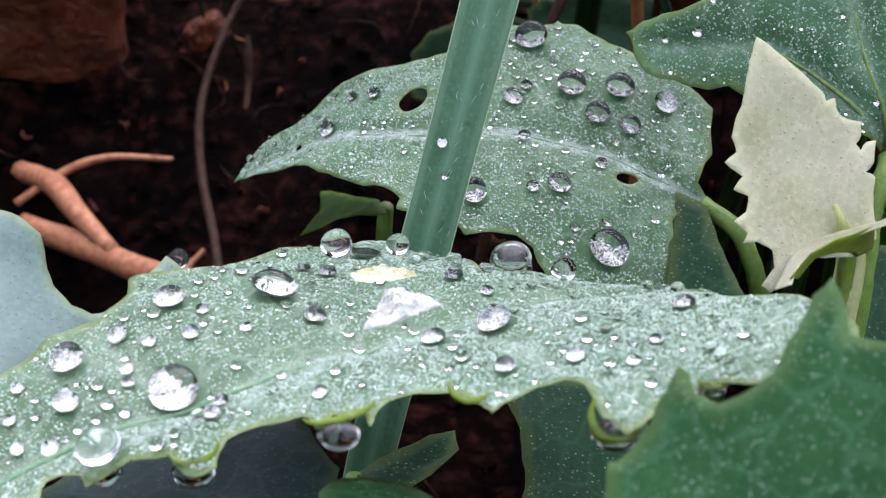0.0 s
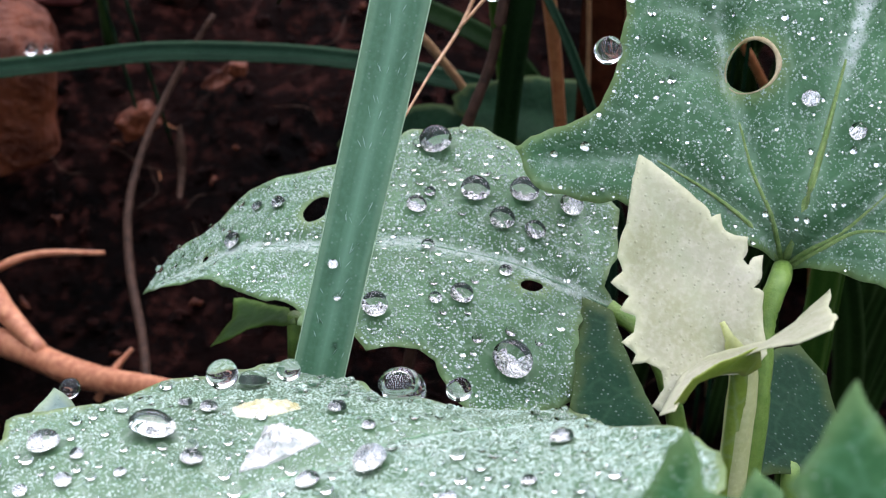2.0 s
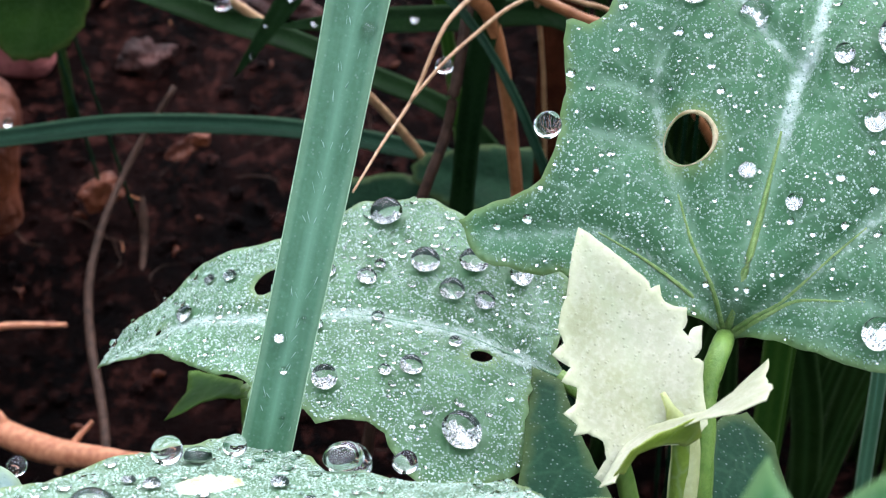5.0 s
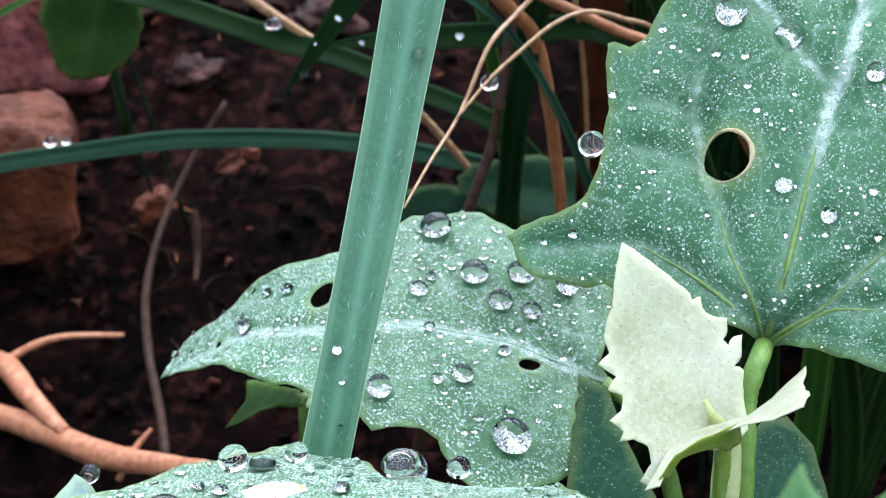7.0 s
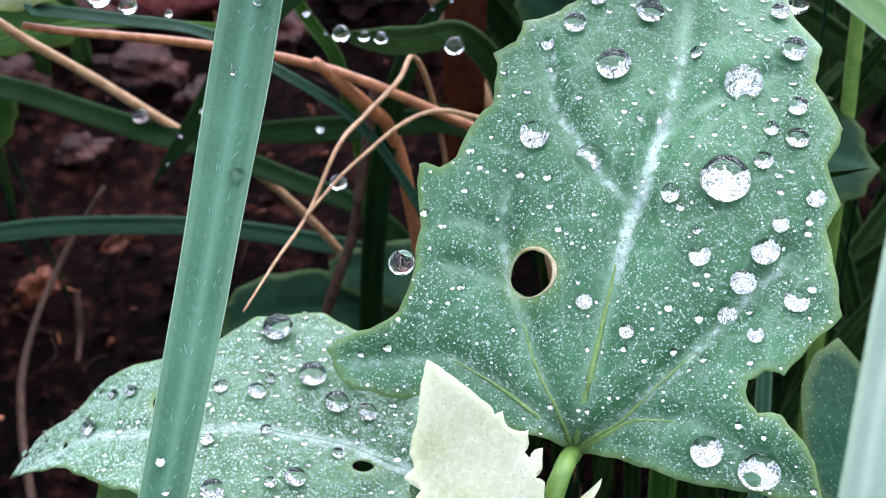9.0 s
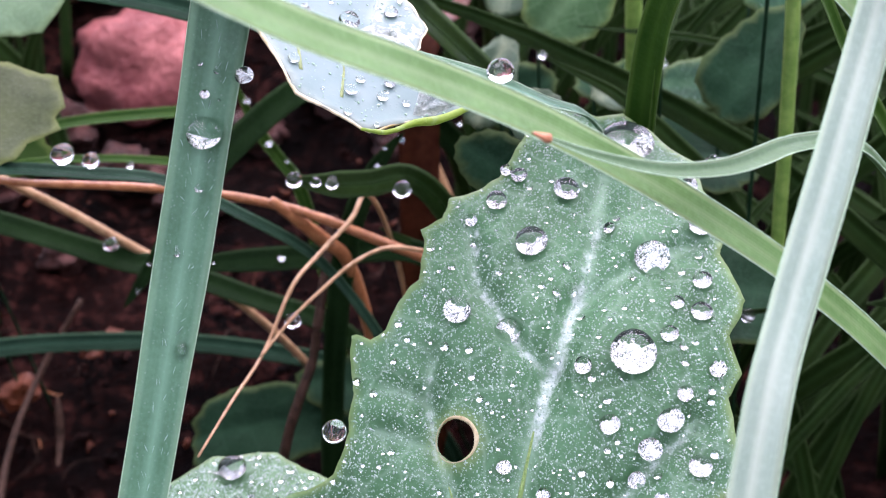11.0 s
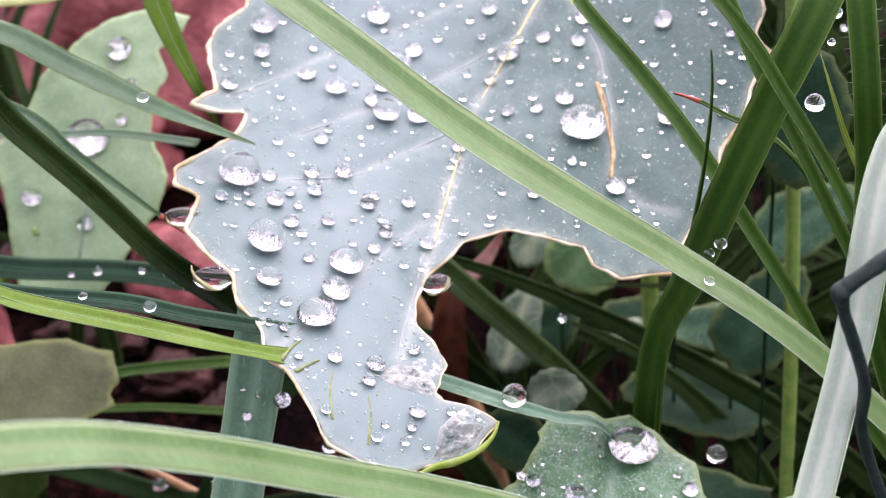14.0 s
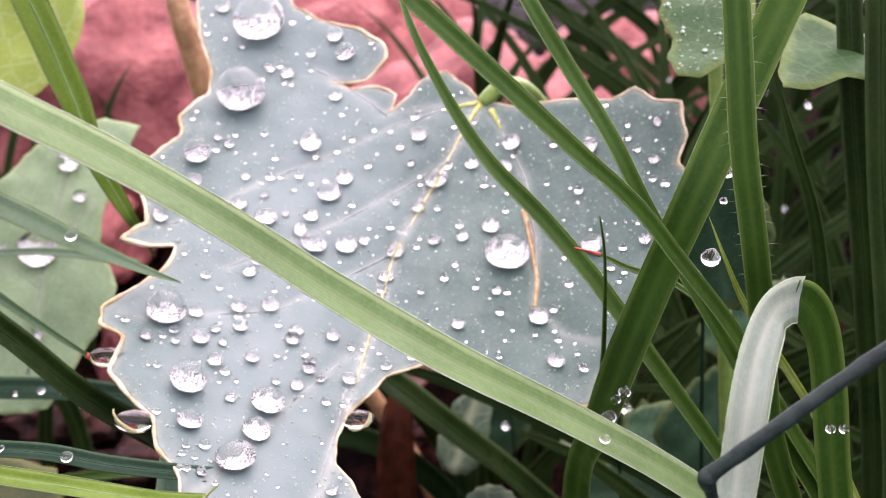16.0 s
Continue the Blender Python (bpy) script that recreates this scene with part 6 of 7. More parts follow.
blade([(5.88, 11.08, 14.02), (6.09, 11.05, 13.33), (6.32, 11.12, 12.63), (6.51, 11.32, 11.65), (6.77, 11.66, 10.19)], 0.15, GRASS_DARK, "shaded narrow grass blade", (-0.2, -0.9, 0.3),
      [(7.8, 12.4, 7.6), (9.8, 12.8, 3.0), (10.4, 13.0, 0.0)], 0.15, (0.15, 0.0))
blade([(5.12, 9.33, 13.23), (5.26, 9.42, 12.88), (5.45, 9.59, 12.46)], 0.07, LIME, "short yellow-green grass shoot", (-0.2, -0.9, 0.3), [(6.3, 10.0, 11.0), (8.6, 10.8, 5.0), (9.8, 11.2, 0.0)], 0.2, (0.1, 0.0))
blade([(6.75, 12.08, 14.51), (6.81, 11.88, 13.29), (6.97, 11.78, 11.78), (7.22, 11.93, 9.45)], 0.22, GRASS_DARK, "dark upright grass blade in the tuft", (-0.2, -0.9, 0.2), [(7.4, 12.4, 4.0), (7.4, 12.6, 0.0)])
blade([(6.89, 11.58, 14.58), (6.92, 11.33, 12.94), (7.16, 11.04, 9.93)], 0.26, GRASS_DARK, "dark upright grass blade in the tuft", (-0.2, -0.9, 0.2), [(7.3, 11.6, 4.0), (7.3, 11.8, 0.0)])
blade([(4.34, 9.15, 13.32), (4.39, 9.35, 12.98), (4.43, 9.70, 12.46), (4.49, 10.39, 11.71), (4.51, 11.22, 10.72), (4.52, 12.01, 9.64)], 0.055, GRASS, "thin upright grass blade with a fine point", (0.4, -0.8, 0.3),
      [(4.6, 13.0, 5.0), (4.6, 13.2, 0.0)], 0.3, (0.12, 0.0))
blade([(4.24, 10.03, 12.80), (4.44, 10.10, 12.71), (4.66, 10.16, 12.57), (5.00, 10.40, 12.36), (5.43, 10.77, 11.91), (5.95, 11.10, 11.03)], 0.09, GRASS, "thin grass blade with a withered red tip", (0.2, -0.5, 0.8),
      [(7.4, 11.8, 9.0), (9.6, 12.4, 3.0), (10.2, 12.6, 0.0)], 0.3, (0.06, 0.0), tip=(9, RED_TIP))
blade([(0.88, 12.26, 11.83), (0.58, 12.29, 11.94), (-0.09, 12.67, 12.10), (-0.84, 12.89, 12.42), (-1.62, 13.02, 12.77)], 0.26, GRASS_MID, "grass blade that ends at the grey leaf's notch", (0.2, -0.6, 0.8), [(-5.0, 13.6, 12.6), (-9.5, 13.5, 8.0), (-10.5, 13.5, 0.0)], 0.12, (0.08, 0.0))
blade([(0.91, 12.36, 9.88), (0.61, 12.09, 10.32), (0.05, 11.68, 10.98), (-0.40, 11.30, 11.70), (-0.84, 10.90, 12.37), (-1.34, 10.61, 13.07)], 0.24, GRASS_DARK, "dark hairy grass blade passing behind the grey leaf", (0.4, -0.7, 0.5),
      [(-4.0, 9.6, 14.0), (-8.0, 9.0, 9.0), (-9.0, 9.0, 0.0)], 0.3, hairs=160)
blade([(0.22, 12.01, 11.10), (-0.14, 11.83, 11.49), (-0.59, 11.67, 11.95), (-1.00, 11.60, 12.35)], 0.13, GRASS_MID, "pale narrow blade with a reddish end", (0.3, -0.7, 0.6), [(-4.4, 10.6, 13.4), (-8.4, 10.0, 9.0), (-9.2, 10.0, 0.0)], 0.2, (0.1, 0.0), tip=(5, RED_TIP))
blade([(1.41, 10.63, 10.68), (1.06, 10.46, 10.82), (0.49, 10.31, 11.00), (0.03, 10.25, 11.15), (-0.76, 10.09, 11.31), (-1.37, 9.93, 11.48)], 0.17, GRASS_BACK, "grass blade lying level under the grey leaf", (0.0, -0.45, 0.9), [(-4.4, 9.2, 11.4), (-8.4, 8.8, 7.0), (-9.4, 8.8, 0.0)], 0.15)
blade([(1.38, 10.30, 10.61), (1.17, 10.15, 10.71), (0.77, 9.69, 11.03), (0.27, 9.45, 11.28), (-0.47, 9.14, 11.62), (-0.94, 8.83, 11.93)], 0.17, GRASS_LIME, "bright green grass blade under the grey leaf", (0.1, -0.5, 0.85), [(-4.0, 7.8, 12.4), (-7.4, 7.6, 8.0), (-8.4, 7.8, 0.0)], 0.15)
bend_root, bend_line = blade([(5.56, 8.46, 12.93), (5.47, 8.36, 12.96), (5.33, 8.18, 12.95), (5.20, 7.98, 12.78), (5.10, 7.80, 12.46), (5.00, 7.68, 11.85), (4.76, 7.30, 11.22), (4.52, 6.90, 10.68), (4.27, 6.50, 10.13), (4.10, 6.20, 9.69)],
      0.31, GRASS_PALE, "pale grass blade bent over in a sharp arch", (0.35, -0.9, 0.1), [(3.7, 5.4, 6.0), (3.6, 5.2, 0.0)], 0.06)
v, f, w, _ = ribbon([(5.50, 8.40, 12.945), (5.60, 8.51, 12.89), (5.70, 8.61, 12.76), (5.79, 8.70, 12.55), (5.86, 8.77, 12.20), (5.93, 8.82, 11.62), (6.06, 8.92, 10.64), (6.3, 9.1, 8.0)], 0.29, (0.35, -0.9, 0.1), 0.06, (0.0, 0.1))
me = mesh_of("hanging_end", v - bend_line[-1], f, GRASS)
for j, key in enumerate(("vein", "rim", "across")):
    me.attributes.new(key, "FLOAT", "POINT").data.foreach_set("value", np.array([x[j] for x in w], np.float32))
part("hanging_end", me, bend_root, "darker green hanging end")
blade([(1.96, 11.37, 10.03), (2.43, 11.21, 9.96), (3.07, 10.92, 9.85), (3.50, 11.13, 9.60), (3.97, 11.60, 9.22)], 0.16, GRASS_BLUE, "grass blade lying behind the grey leaf's tip, with a drop", (0.0, -0.4, 0.9), [(5.2, 12.8, 6.0), (5.6, 13.2, 0.0)], 0.15)
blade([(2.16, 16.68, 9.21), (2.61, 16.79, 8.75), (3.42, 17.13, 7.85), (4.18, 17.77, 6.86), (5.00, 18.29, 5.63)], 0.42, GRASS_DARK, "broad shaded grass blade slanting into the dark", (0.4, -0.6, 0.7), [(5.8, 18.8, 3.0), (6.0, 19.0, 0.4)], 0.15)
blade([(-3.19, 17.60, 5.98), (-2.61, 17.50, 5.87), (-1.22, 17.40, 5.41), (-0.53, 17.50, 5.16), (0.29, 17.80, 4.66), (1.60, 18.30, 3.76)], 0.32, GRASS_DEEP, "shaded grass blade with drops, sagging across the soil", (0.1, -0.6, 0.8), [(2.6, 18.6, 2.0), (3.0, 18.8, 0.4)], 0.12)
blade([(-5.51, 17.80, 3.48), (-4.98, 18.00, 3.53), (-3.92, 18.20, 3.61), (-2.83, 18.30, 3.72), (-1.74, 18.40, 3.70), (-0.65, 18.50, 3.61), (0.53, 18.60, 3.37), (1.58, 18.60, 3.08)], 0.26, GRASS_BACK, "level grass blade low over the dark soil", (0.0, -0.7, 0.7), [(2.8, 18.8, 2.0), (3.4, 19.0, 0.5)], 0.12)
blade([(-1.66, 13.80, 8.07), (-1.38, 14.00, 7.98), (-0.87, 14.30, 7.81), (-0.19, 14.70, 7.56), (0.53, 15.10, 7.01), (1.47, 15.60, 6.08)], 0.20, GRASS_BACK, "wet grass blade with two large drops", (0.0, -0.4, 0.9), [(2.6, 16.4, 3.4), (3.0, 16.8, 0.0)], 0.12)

blade([(0.31, 14.20, 11.42), (0.18, 13.90, 11.89), (0.00, 13.70, 12.42), (-0.13, 13.60, 12.88), (-0.23, 13.60, 13.31)], 0.33, GRASS_LIME, "broad bright green blade behind the grey leaf", (0.3, -0.8, 0.5), [(-1.4, 13.8, 15.5), (-4.5, 14.6, 15.0), (-9.0, 15.5, 8.0), (-10.0, 16.0, 0.0)], 0.12, (0.1, 0.0))
blade([(-0.12, 15.40, 10.93), (-1.16, 16.00, 10.90), (-2.22, 16.60, 10.72), (-3.14, 17.00, 10.60)], 0.12, GRASS_MID, "thin level blade behind the grey-green leaf", (0.0, -0.5, 0.8), [(-6.0, 18.0, 9.0), (-10.0, 19.0, 0.5)], 0.15)
blade([(0.6, 15.6, 8.9), (0.32, 15.40, 9.13), (-0.86, 15.30, 9.45), (-2.08, 15.40, 9.49), (-3.13, 15.50, 9.50)], 0.30, GRASS_BACK, "shaded blade with small drops lying level", (0.0, -0.6, 0.8), [(-6.5, 16.0, 8.0), (-10.0, 16.5, 0.0)], 0.12)
blade([(-0.15, 17.50, 7.34), (-1.44, 17.60, 7.21), (-2.63, 17.80, 6.94), (-3.92, 18.00, 6.71)], 0.16, GRASS, "olive green stem lying in the shade", (0.0, -0.6, 0.8), [(-7.0, 18.5, 5.0), (-10.0, 19.5, 0.6)], 0.2)
blade([(-0.13, 17.00, 6.85), (-1.40, 17.20, 6.85), (-2.68, 17.50, 6.59)], 0.11, GRASS, "olive green stalk among the shaded grass", (0.0, -0.6, 0.8), [(-7.0, 18.5, 4.0), (-10.0, 19.8, 0.8)], 0.2)
blade([(1.14, 14.90, 7.47), (1.54, 14.90, 7.40), (2.00, 14.90, 7.40), (2.42, 15.00, 7.42)], 0.30, GRASS_DARK, "dark wet blade end holding large drops", (0.0, -0.8, 0.5), [(3.0, 15.4, 6.6), (3.8, 16.6, 3.0), (4.0, 17.0, 0.0)], 0.1, (0.06, 0.0))


for pts, wide, mat, root, words in (
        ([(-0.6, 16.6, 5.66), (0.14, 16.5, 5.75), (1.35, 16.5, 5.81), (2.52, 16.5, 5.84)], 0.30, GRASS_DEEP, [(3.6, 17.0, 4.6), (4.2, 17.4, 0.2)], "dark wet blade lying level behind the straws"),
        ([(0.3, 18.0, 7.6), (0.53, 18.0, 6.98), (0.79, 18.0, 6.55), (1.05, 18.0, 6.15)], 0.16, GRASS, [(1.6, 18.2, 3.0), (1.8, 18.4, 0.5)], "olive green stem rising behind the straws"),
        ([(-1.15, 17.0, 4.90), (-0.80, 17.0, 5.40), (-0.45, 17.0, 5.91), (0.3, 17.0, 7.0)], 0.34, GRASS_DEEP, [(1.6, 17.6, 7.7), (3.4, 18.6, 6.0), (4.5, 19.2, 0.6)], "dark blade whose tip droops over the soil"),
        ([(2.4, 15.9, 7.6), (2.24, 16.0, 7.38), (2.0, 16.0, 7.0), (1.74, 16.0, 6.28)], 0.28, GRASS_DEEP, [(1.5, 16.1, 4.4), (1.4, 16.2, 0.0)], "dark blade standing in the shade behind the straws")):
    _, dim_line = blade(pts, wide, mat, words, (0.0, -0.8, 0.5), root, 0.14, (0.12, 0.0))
    beads_along(dim_line, [(0.10, 0.05, 0.045), (0.22, -0.06, 0.03), (0.33, 0.02, 0.05), (0.45, 0.07, 0.025)], (0.0, -0.7, 0.6), "glassy drop on a shaded blade", "drops on grass")


# ---- small leaves in the shade behind ----
def oval_leaf(centre, facing, along, length, width, mat, label, seed):
    """A small toothed oval leaf; facing is its upper side, along the way from stalk to tip."""
    n = Vector(facing).normalized()
    u = Vector(along) - n * Vector(along).dot(n)
    u.normalize()
    v = n.cross(u)
    edge = []
    for i in range(30):
        a = 2 * math.pi * i / 30
        r = 1 + (0.035 if i % 2 else -0.02) + 0.12 * noise.noise(Vector((math.cos(a) * 1.5, math.sin(a) * 1.5, seed)))
        edge.append((length / 2 * math.cos(a) * r, width / 2 * math.sin(a) * r * (1.1 - 0.25 * math.cos(a))))
    plan = dict(o=tuple(centre), u=tuple(u), v=tuple(v), k=(0, 0, 0, -0.06, 0.02, 0.08), edge=edge)
    surf = Surface(plan, [[(-length * 0.5, 0), (0, 0.02), (length * 0.42, 0)]], 0.08, 0.03, seed, 0.05)
    foot = surf.place([(-length * 0.47, 0)])[0] / CM
    away = foot + np.array([0.3, 1.2, -foot[2] * 0.5])
    leaf(surf, mat, label, [tuple(foot), tuple(away), (away[0] + 0.2, away[1] + 0.6, ground_z(away[0] + 0.2, away[1] + 0.6))], step=0.09, stalk_r=(0.02, 0.026), stalk_mat=GREEN_SHADE, group="small leaves in the shade")


SHADE = "small grey-green leaf half hidden in the shaded grass"
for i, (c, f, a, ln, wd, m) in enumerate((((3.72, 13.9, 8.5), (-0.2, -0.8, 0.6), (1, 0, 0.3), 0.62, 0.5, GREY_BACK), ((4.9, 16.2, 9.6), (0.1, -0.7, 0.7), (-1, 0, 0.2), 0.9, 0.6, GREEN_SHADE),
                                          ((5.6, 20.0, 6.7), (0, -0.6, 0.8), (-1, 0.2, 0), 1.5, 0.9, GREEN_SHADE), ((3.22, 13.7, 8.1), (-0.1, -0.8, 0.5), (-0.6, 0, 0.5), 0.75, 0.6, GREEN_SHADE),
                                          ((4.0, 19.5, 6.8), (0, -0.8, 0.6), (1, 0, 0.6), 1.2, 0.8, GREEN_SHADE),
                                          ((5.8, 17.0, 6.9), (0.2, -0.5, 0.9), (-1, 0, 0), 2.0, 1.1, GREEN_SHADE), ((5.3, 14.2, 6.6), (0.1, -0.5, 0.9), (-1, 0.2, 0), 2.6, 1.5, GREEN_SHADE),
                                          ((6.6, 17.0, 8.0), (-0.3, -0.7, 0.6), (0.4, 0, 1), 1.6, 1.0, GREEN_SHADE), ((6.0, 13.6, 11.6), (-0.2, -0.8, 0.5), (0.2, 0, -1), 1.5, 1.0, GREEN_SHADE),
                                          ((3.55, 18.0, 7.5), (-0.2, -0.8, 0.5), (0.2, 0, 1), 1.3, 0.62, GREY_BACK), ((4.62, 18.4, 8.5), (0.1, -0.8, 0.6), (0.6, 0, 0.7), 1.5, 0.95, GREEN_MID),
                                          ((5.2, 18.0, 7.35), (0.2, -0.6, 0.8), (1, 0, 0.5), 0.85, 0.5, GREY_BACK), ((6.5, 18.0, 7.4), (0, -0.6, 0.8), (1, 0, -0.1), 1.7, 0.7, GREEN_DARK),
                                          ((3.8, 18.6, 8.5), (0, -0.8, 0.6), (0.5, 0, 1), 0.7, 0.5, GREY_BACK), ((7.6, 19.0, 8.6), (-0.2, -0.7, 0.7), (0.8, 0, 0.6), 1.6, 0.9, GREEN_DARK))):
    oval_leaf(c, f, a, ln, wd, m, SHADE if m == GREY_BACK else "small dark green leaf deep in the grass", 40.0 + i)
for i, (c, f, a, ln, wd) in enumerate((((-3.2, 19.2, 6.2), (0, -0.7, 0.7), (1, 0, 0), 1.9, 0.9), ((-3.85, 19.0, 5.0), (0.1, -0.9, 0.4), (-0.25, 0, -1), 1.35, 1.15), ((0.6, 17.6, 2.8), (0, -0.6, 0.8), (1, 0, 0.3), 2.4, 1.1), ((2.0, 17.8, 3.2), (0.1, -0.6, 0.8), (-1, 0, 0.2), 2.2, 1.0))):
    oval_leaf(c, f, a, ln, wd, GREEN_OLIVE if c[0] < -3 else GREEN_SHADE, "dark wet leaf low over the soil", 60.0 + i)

# ---- straws, twigs and stalks ----
def straw(points, radii, mat, label, name="dry_straw", category="straw", group="dry straws"):
    return stalk_thing(points, radii, mat, label, category, name, group)


straw([(-1.80, 14.20, 7.80), (-1.50, 14.40, 7.68), (-0.43, 15.00, 7.36), (0.62, 15.50, 7.00), (1.37, 15.60, 6.73), (2.02, 15.60, 6.44), (2.61, 15.70, 6.13), (3.35, 15.80, 5.77), (5.0, 16.4, 3.0), (5.6, 16.8, 0.0)], (0.035, 0.055, 0.06, 0.05), STRAW_RED, "russet dry straw lying across the grass")
straw([(0.90, 15.50, 6.98), (1.16, 15.60, 6.70), (1.46, 15.80, 6.33), (1.71, 16.00, 5.99), (2.2, 16.5, 3.0), (2.4, 16.8, 0.0)], (0.05, 0.09, 0.08, 0.05), STRAW_RED, "split orange straw sheath hanging down")
straw([(0.39, 11.87, 5.92), (0.62, 12.8, 5.95), (0.90, 13.75, 6.03), (1.19, 14.30, 6.51), (1.47, 14.80, 6.65), (1.80, 15.20, 6.86), (1.95, 15.60, 6.99), (2.4, 17.0, 5.0), (2.6, 17.6, 0.0)], (0.010, 0.022, 0.03, 0.03), STRAW, "thin forked straw with a pale bleached point")
straw([(0.86, 13.6, 6.02), (1.19, 14.00, 6.27), (1.47, 14.30, 6.42), (1.82, 14.60, 6.60), (2.17, 14.90, 6.63), (2.58, 15.20, 6.45), (2.99, 15.40, 6.21), (3.8, 16.0, 3.0), (4.2, 16.4, 0.0)], (0.014, 0.026, 0.03), STRAW, "thin curved straw branching from another")
straw([(1.55, 16.50, 6.35), (1.45, 16.20, 5.80), (1.35, 15.90, 5.24), (1.26, 15.80, 4.74), (1.10, 15.60, 4.35), (0.95, 15.50, 3.90), (0.5, 15.4, 1.6), (0.3, 15.4, 0.0)], (0.06, 0.06, 0.07), TWIG, "upright brown twig rising from the soil", "twig", "twig", "twigs")
straw([(-3.6, 16.0, 8.2), (-2.64, 16.50, 7.11), (-2.35, 16.80, 6.75), (-1.81, 17.20, 6.21), (-0.89, 17.60, 5.37), (0.12, 18.00, 4.52), (1.4, 18.6, 2.6), (2.0, 19.0, 0.5)], (0.05, 0.06, 0.05), STRAW, "pinkish dry stem leaning over the soil", "dry_straw", "straw", "twigs")
straw([(-2.32, 20.00, 3.57), (-2.86, 19.50, 2.76), (-3.16, 18.60, 2.17), (-3.23, 17.80, 1.74), (-3.10, 17.00, 1.35), (-2.76, 15.80, 1.11), (-2.53, 14.80, 0.90), (-2.3, 14.2, 0.0)], (0.04, 0.06, 0.06), TWIG, "thin greyish bent stalk by the soil", "stalk", "stalk", "twigs")
straw([(-2.97, 20.50, 1.66), (-2.96, 20.40, 1.47), (-2.94, 20.20, 1.06), (-2.92, 19.50, 0.54), (-2.9, 19.3, 0.0)], (0.02, 0.07, 0.04, 0.03), TWIG, "small brownish bud on a thin stalk", "bud", "bud", "twigs")
straw([(-0.27, 20.25, 13.52), (-0.15, 20.04, 12.94), (-0.01, 20.14, 12.29), (0.13, 20.2, 11.55), (0.27, 20.3, 10.61), (1.4, 21.0, 8.0), (3.0, 22.0, 4.5), (3.8, 22.6, 1.6)], (0.15, 0.20, 0.17, 0.13), STRAW, "thick pinkish dry stalk behind the grey leaf", "dry_straw", "straw", "twigs")
for pts, r in (([(-2.0, 14.6, 1.2), (-2.55, 15.00, 0.96), (-3.55, 15.80, 0.56), (-4.68, 16.80, 0.3), (-5.6, 17.50, 0.1)], 0.18), ([(-4.13, 16.30, 0.55), (-4.69, 17.00, 0.6), (-5.32, 18.00, 0.5), (-5.9, 18.6, 0.3)], 0.16),
               ([(-3.78, 18.60, 0.62), (-4.65, 18.30, 0.75), (-5.20, 18.20, 0.55), (-5.8, 17.9, 0.2)], 0.06), ([(-2.89, 15.80, 0.95), (-3.11, 15.60, 0.74), (-3.3, 15.5, 0.4)], 0.05)):
    straw(pts, (r * 0.6, r, r), STRAW_DARK, "wet straw lying on the dark soil")
WIRE_LINE = [(6.06, 6.90, 13.52), (5.36, 6.90, 13.00), (5.00, 6.90, 12.72), (4.70, 6.95, 12.46), (4.74, 7.00, 12.30), (4.83, 7.10, 12.09), (4.98, 7.30, 11.71), (5.08, 7.60, 11.24), (5.41, 7.90, 10.42), (5.81, 8.20, 9.51), (6.4, 8.8, 5.0), (6.6, 9.0, 0.0)]
wire_base = np.array(WIRE_LINE[-1])
wire_root = thing("bent_stalk", wire_base * CM, "kinked dark green dead stalk close to the lens", "stalk", "twigs")
for name, pts, r in (("upper_stalk", WIRE_LINE[:4], (0.042, 0.05, 0.045)), ("lower_stalk", WIRE_LINE[3:], (0.040, 0.038, 0.042, 0.05)), ("joint", [(4.76, 6.95, 12.50), (4.70, 6.95, 12.45), (4.71, 6.97, 12.38)], (0.04, 0.056, 0.04))):
    part(name, mesh_of(name, *tube([tuple(np.array(q) - wire_base) for q in pts], r, 9, 7, 0.15), WIRE), wire_root)

# ---- leaf litter ----
def litter(points, width, label, face=(0, -0.8, 0.6)):
    verts, faces, weight, line = ribbon(points, width, face, 0.25, (0.25, 0.25), 0.02, 0.03)
    base = line[-1].copy()
    top = thing("fallen_leaf", base, label, "leaf litter", "litter on the soil")
    part("leaf_blade", mesh_of("leaf_blade", verts - base, faces, LITTER), top)


litter([(3.40, 18.6, 8.65), (3.09, 17.94, 8.45), (2.71, 17.35, 8.31), (2.6, 17.3, 6.0), (2.7, 17.6, 0.4)], 0.5, "russet dead leaf hanging behind the grey leaf's notch")
litter([(-2.2, 21.8, 2.1), (-2.5, 21.6, 1.9), (-2.8, 21.5, 1.8)], 0.25, "small orange scrap of dead leaf")
litter([(3.3, 18.2, 3.9), (3.0, 18.0, 3.2), (2.7, 17.9, 2.4), (2.5, 17.8, 0.4)], 0.5, "orange dead leaf hanging in the grass")

# ---- rootlets and scraps on the soil, beyond counting ----
def debris(seed, count, mat, label, length, thick):
    rng = random.Random(seed)
    verts, faces = [], []
    for _ in range(count):
        x, y, a = rng.uniform(-9, 5), rng.uniform(13, 28), rng.uniform(0, 6.28)
        n = rng.uniform(*length)
        pts = []
        for i in range(4):
            px, py = x + n * i / 3 * math.cos(a), y + n * i / 3 * math.sin(a)
            pts.append((px, py, ground_z(px, py) + 0.03 + rng.uniform(0, 0.10)))
            a += rng.uniform(-0.5, 0.5)
        r = rng.uniform(*thick)
        v, f = tube(pts, (0.4 * r, r, 0.5 * r), 5, 3, 0.4)
        base = len(verts)
        verts += v
        faces += [tuple(base + k for k in t) for t in f]
    tagged(new("soil_scraps", mesh_of("soil_scraps", verts, faces, mat)), label, "soil litter", kind="stuff")


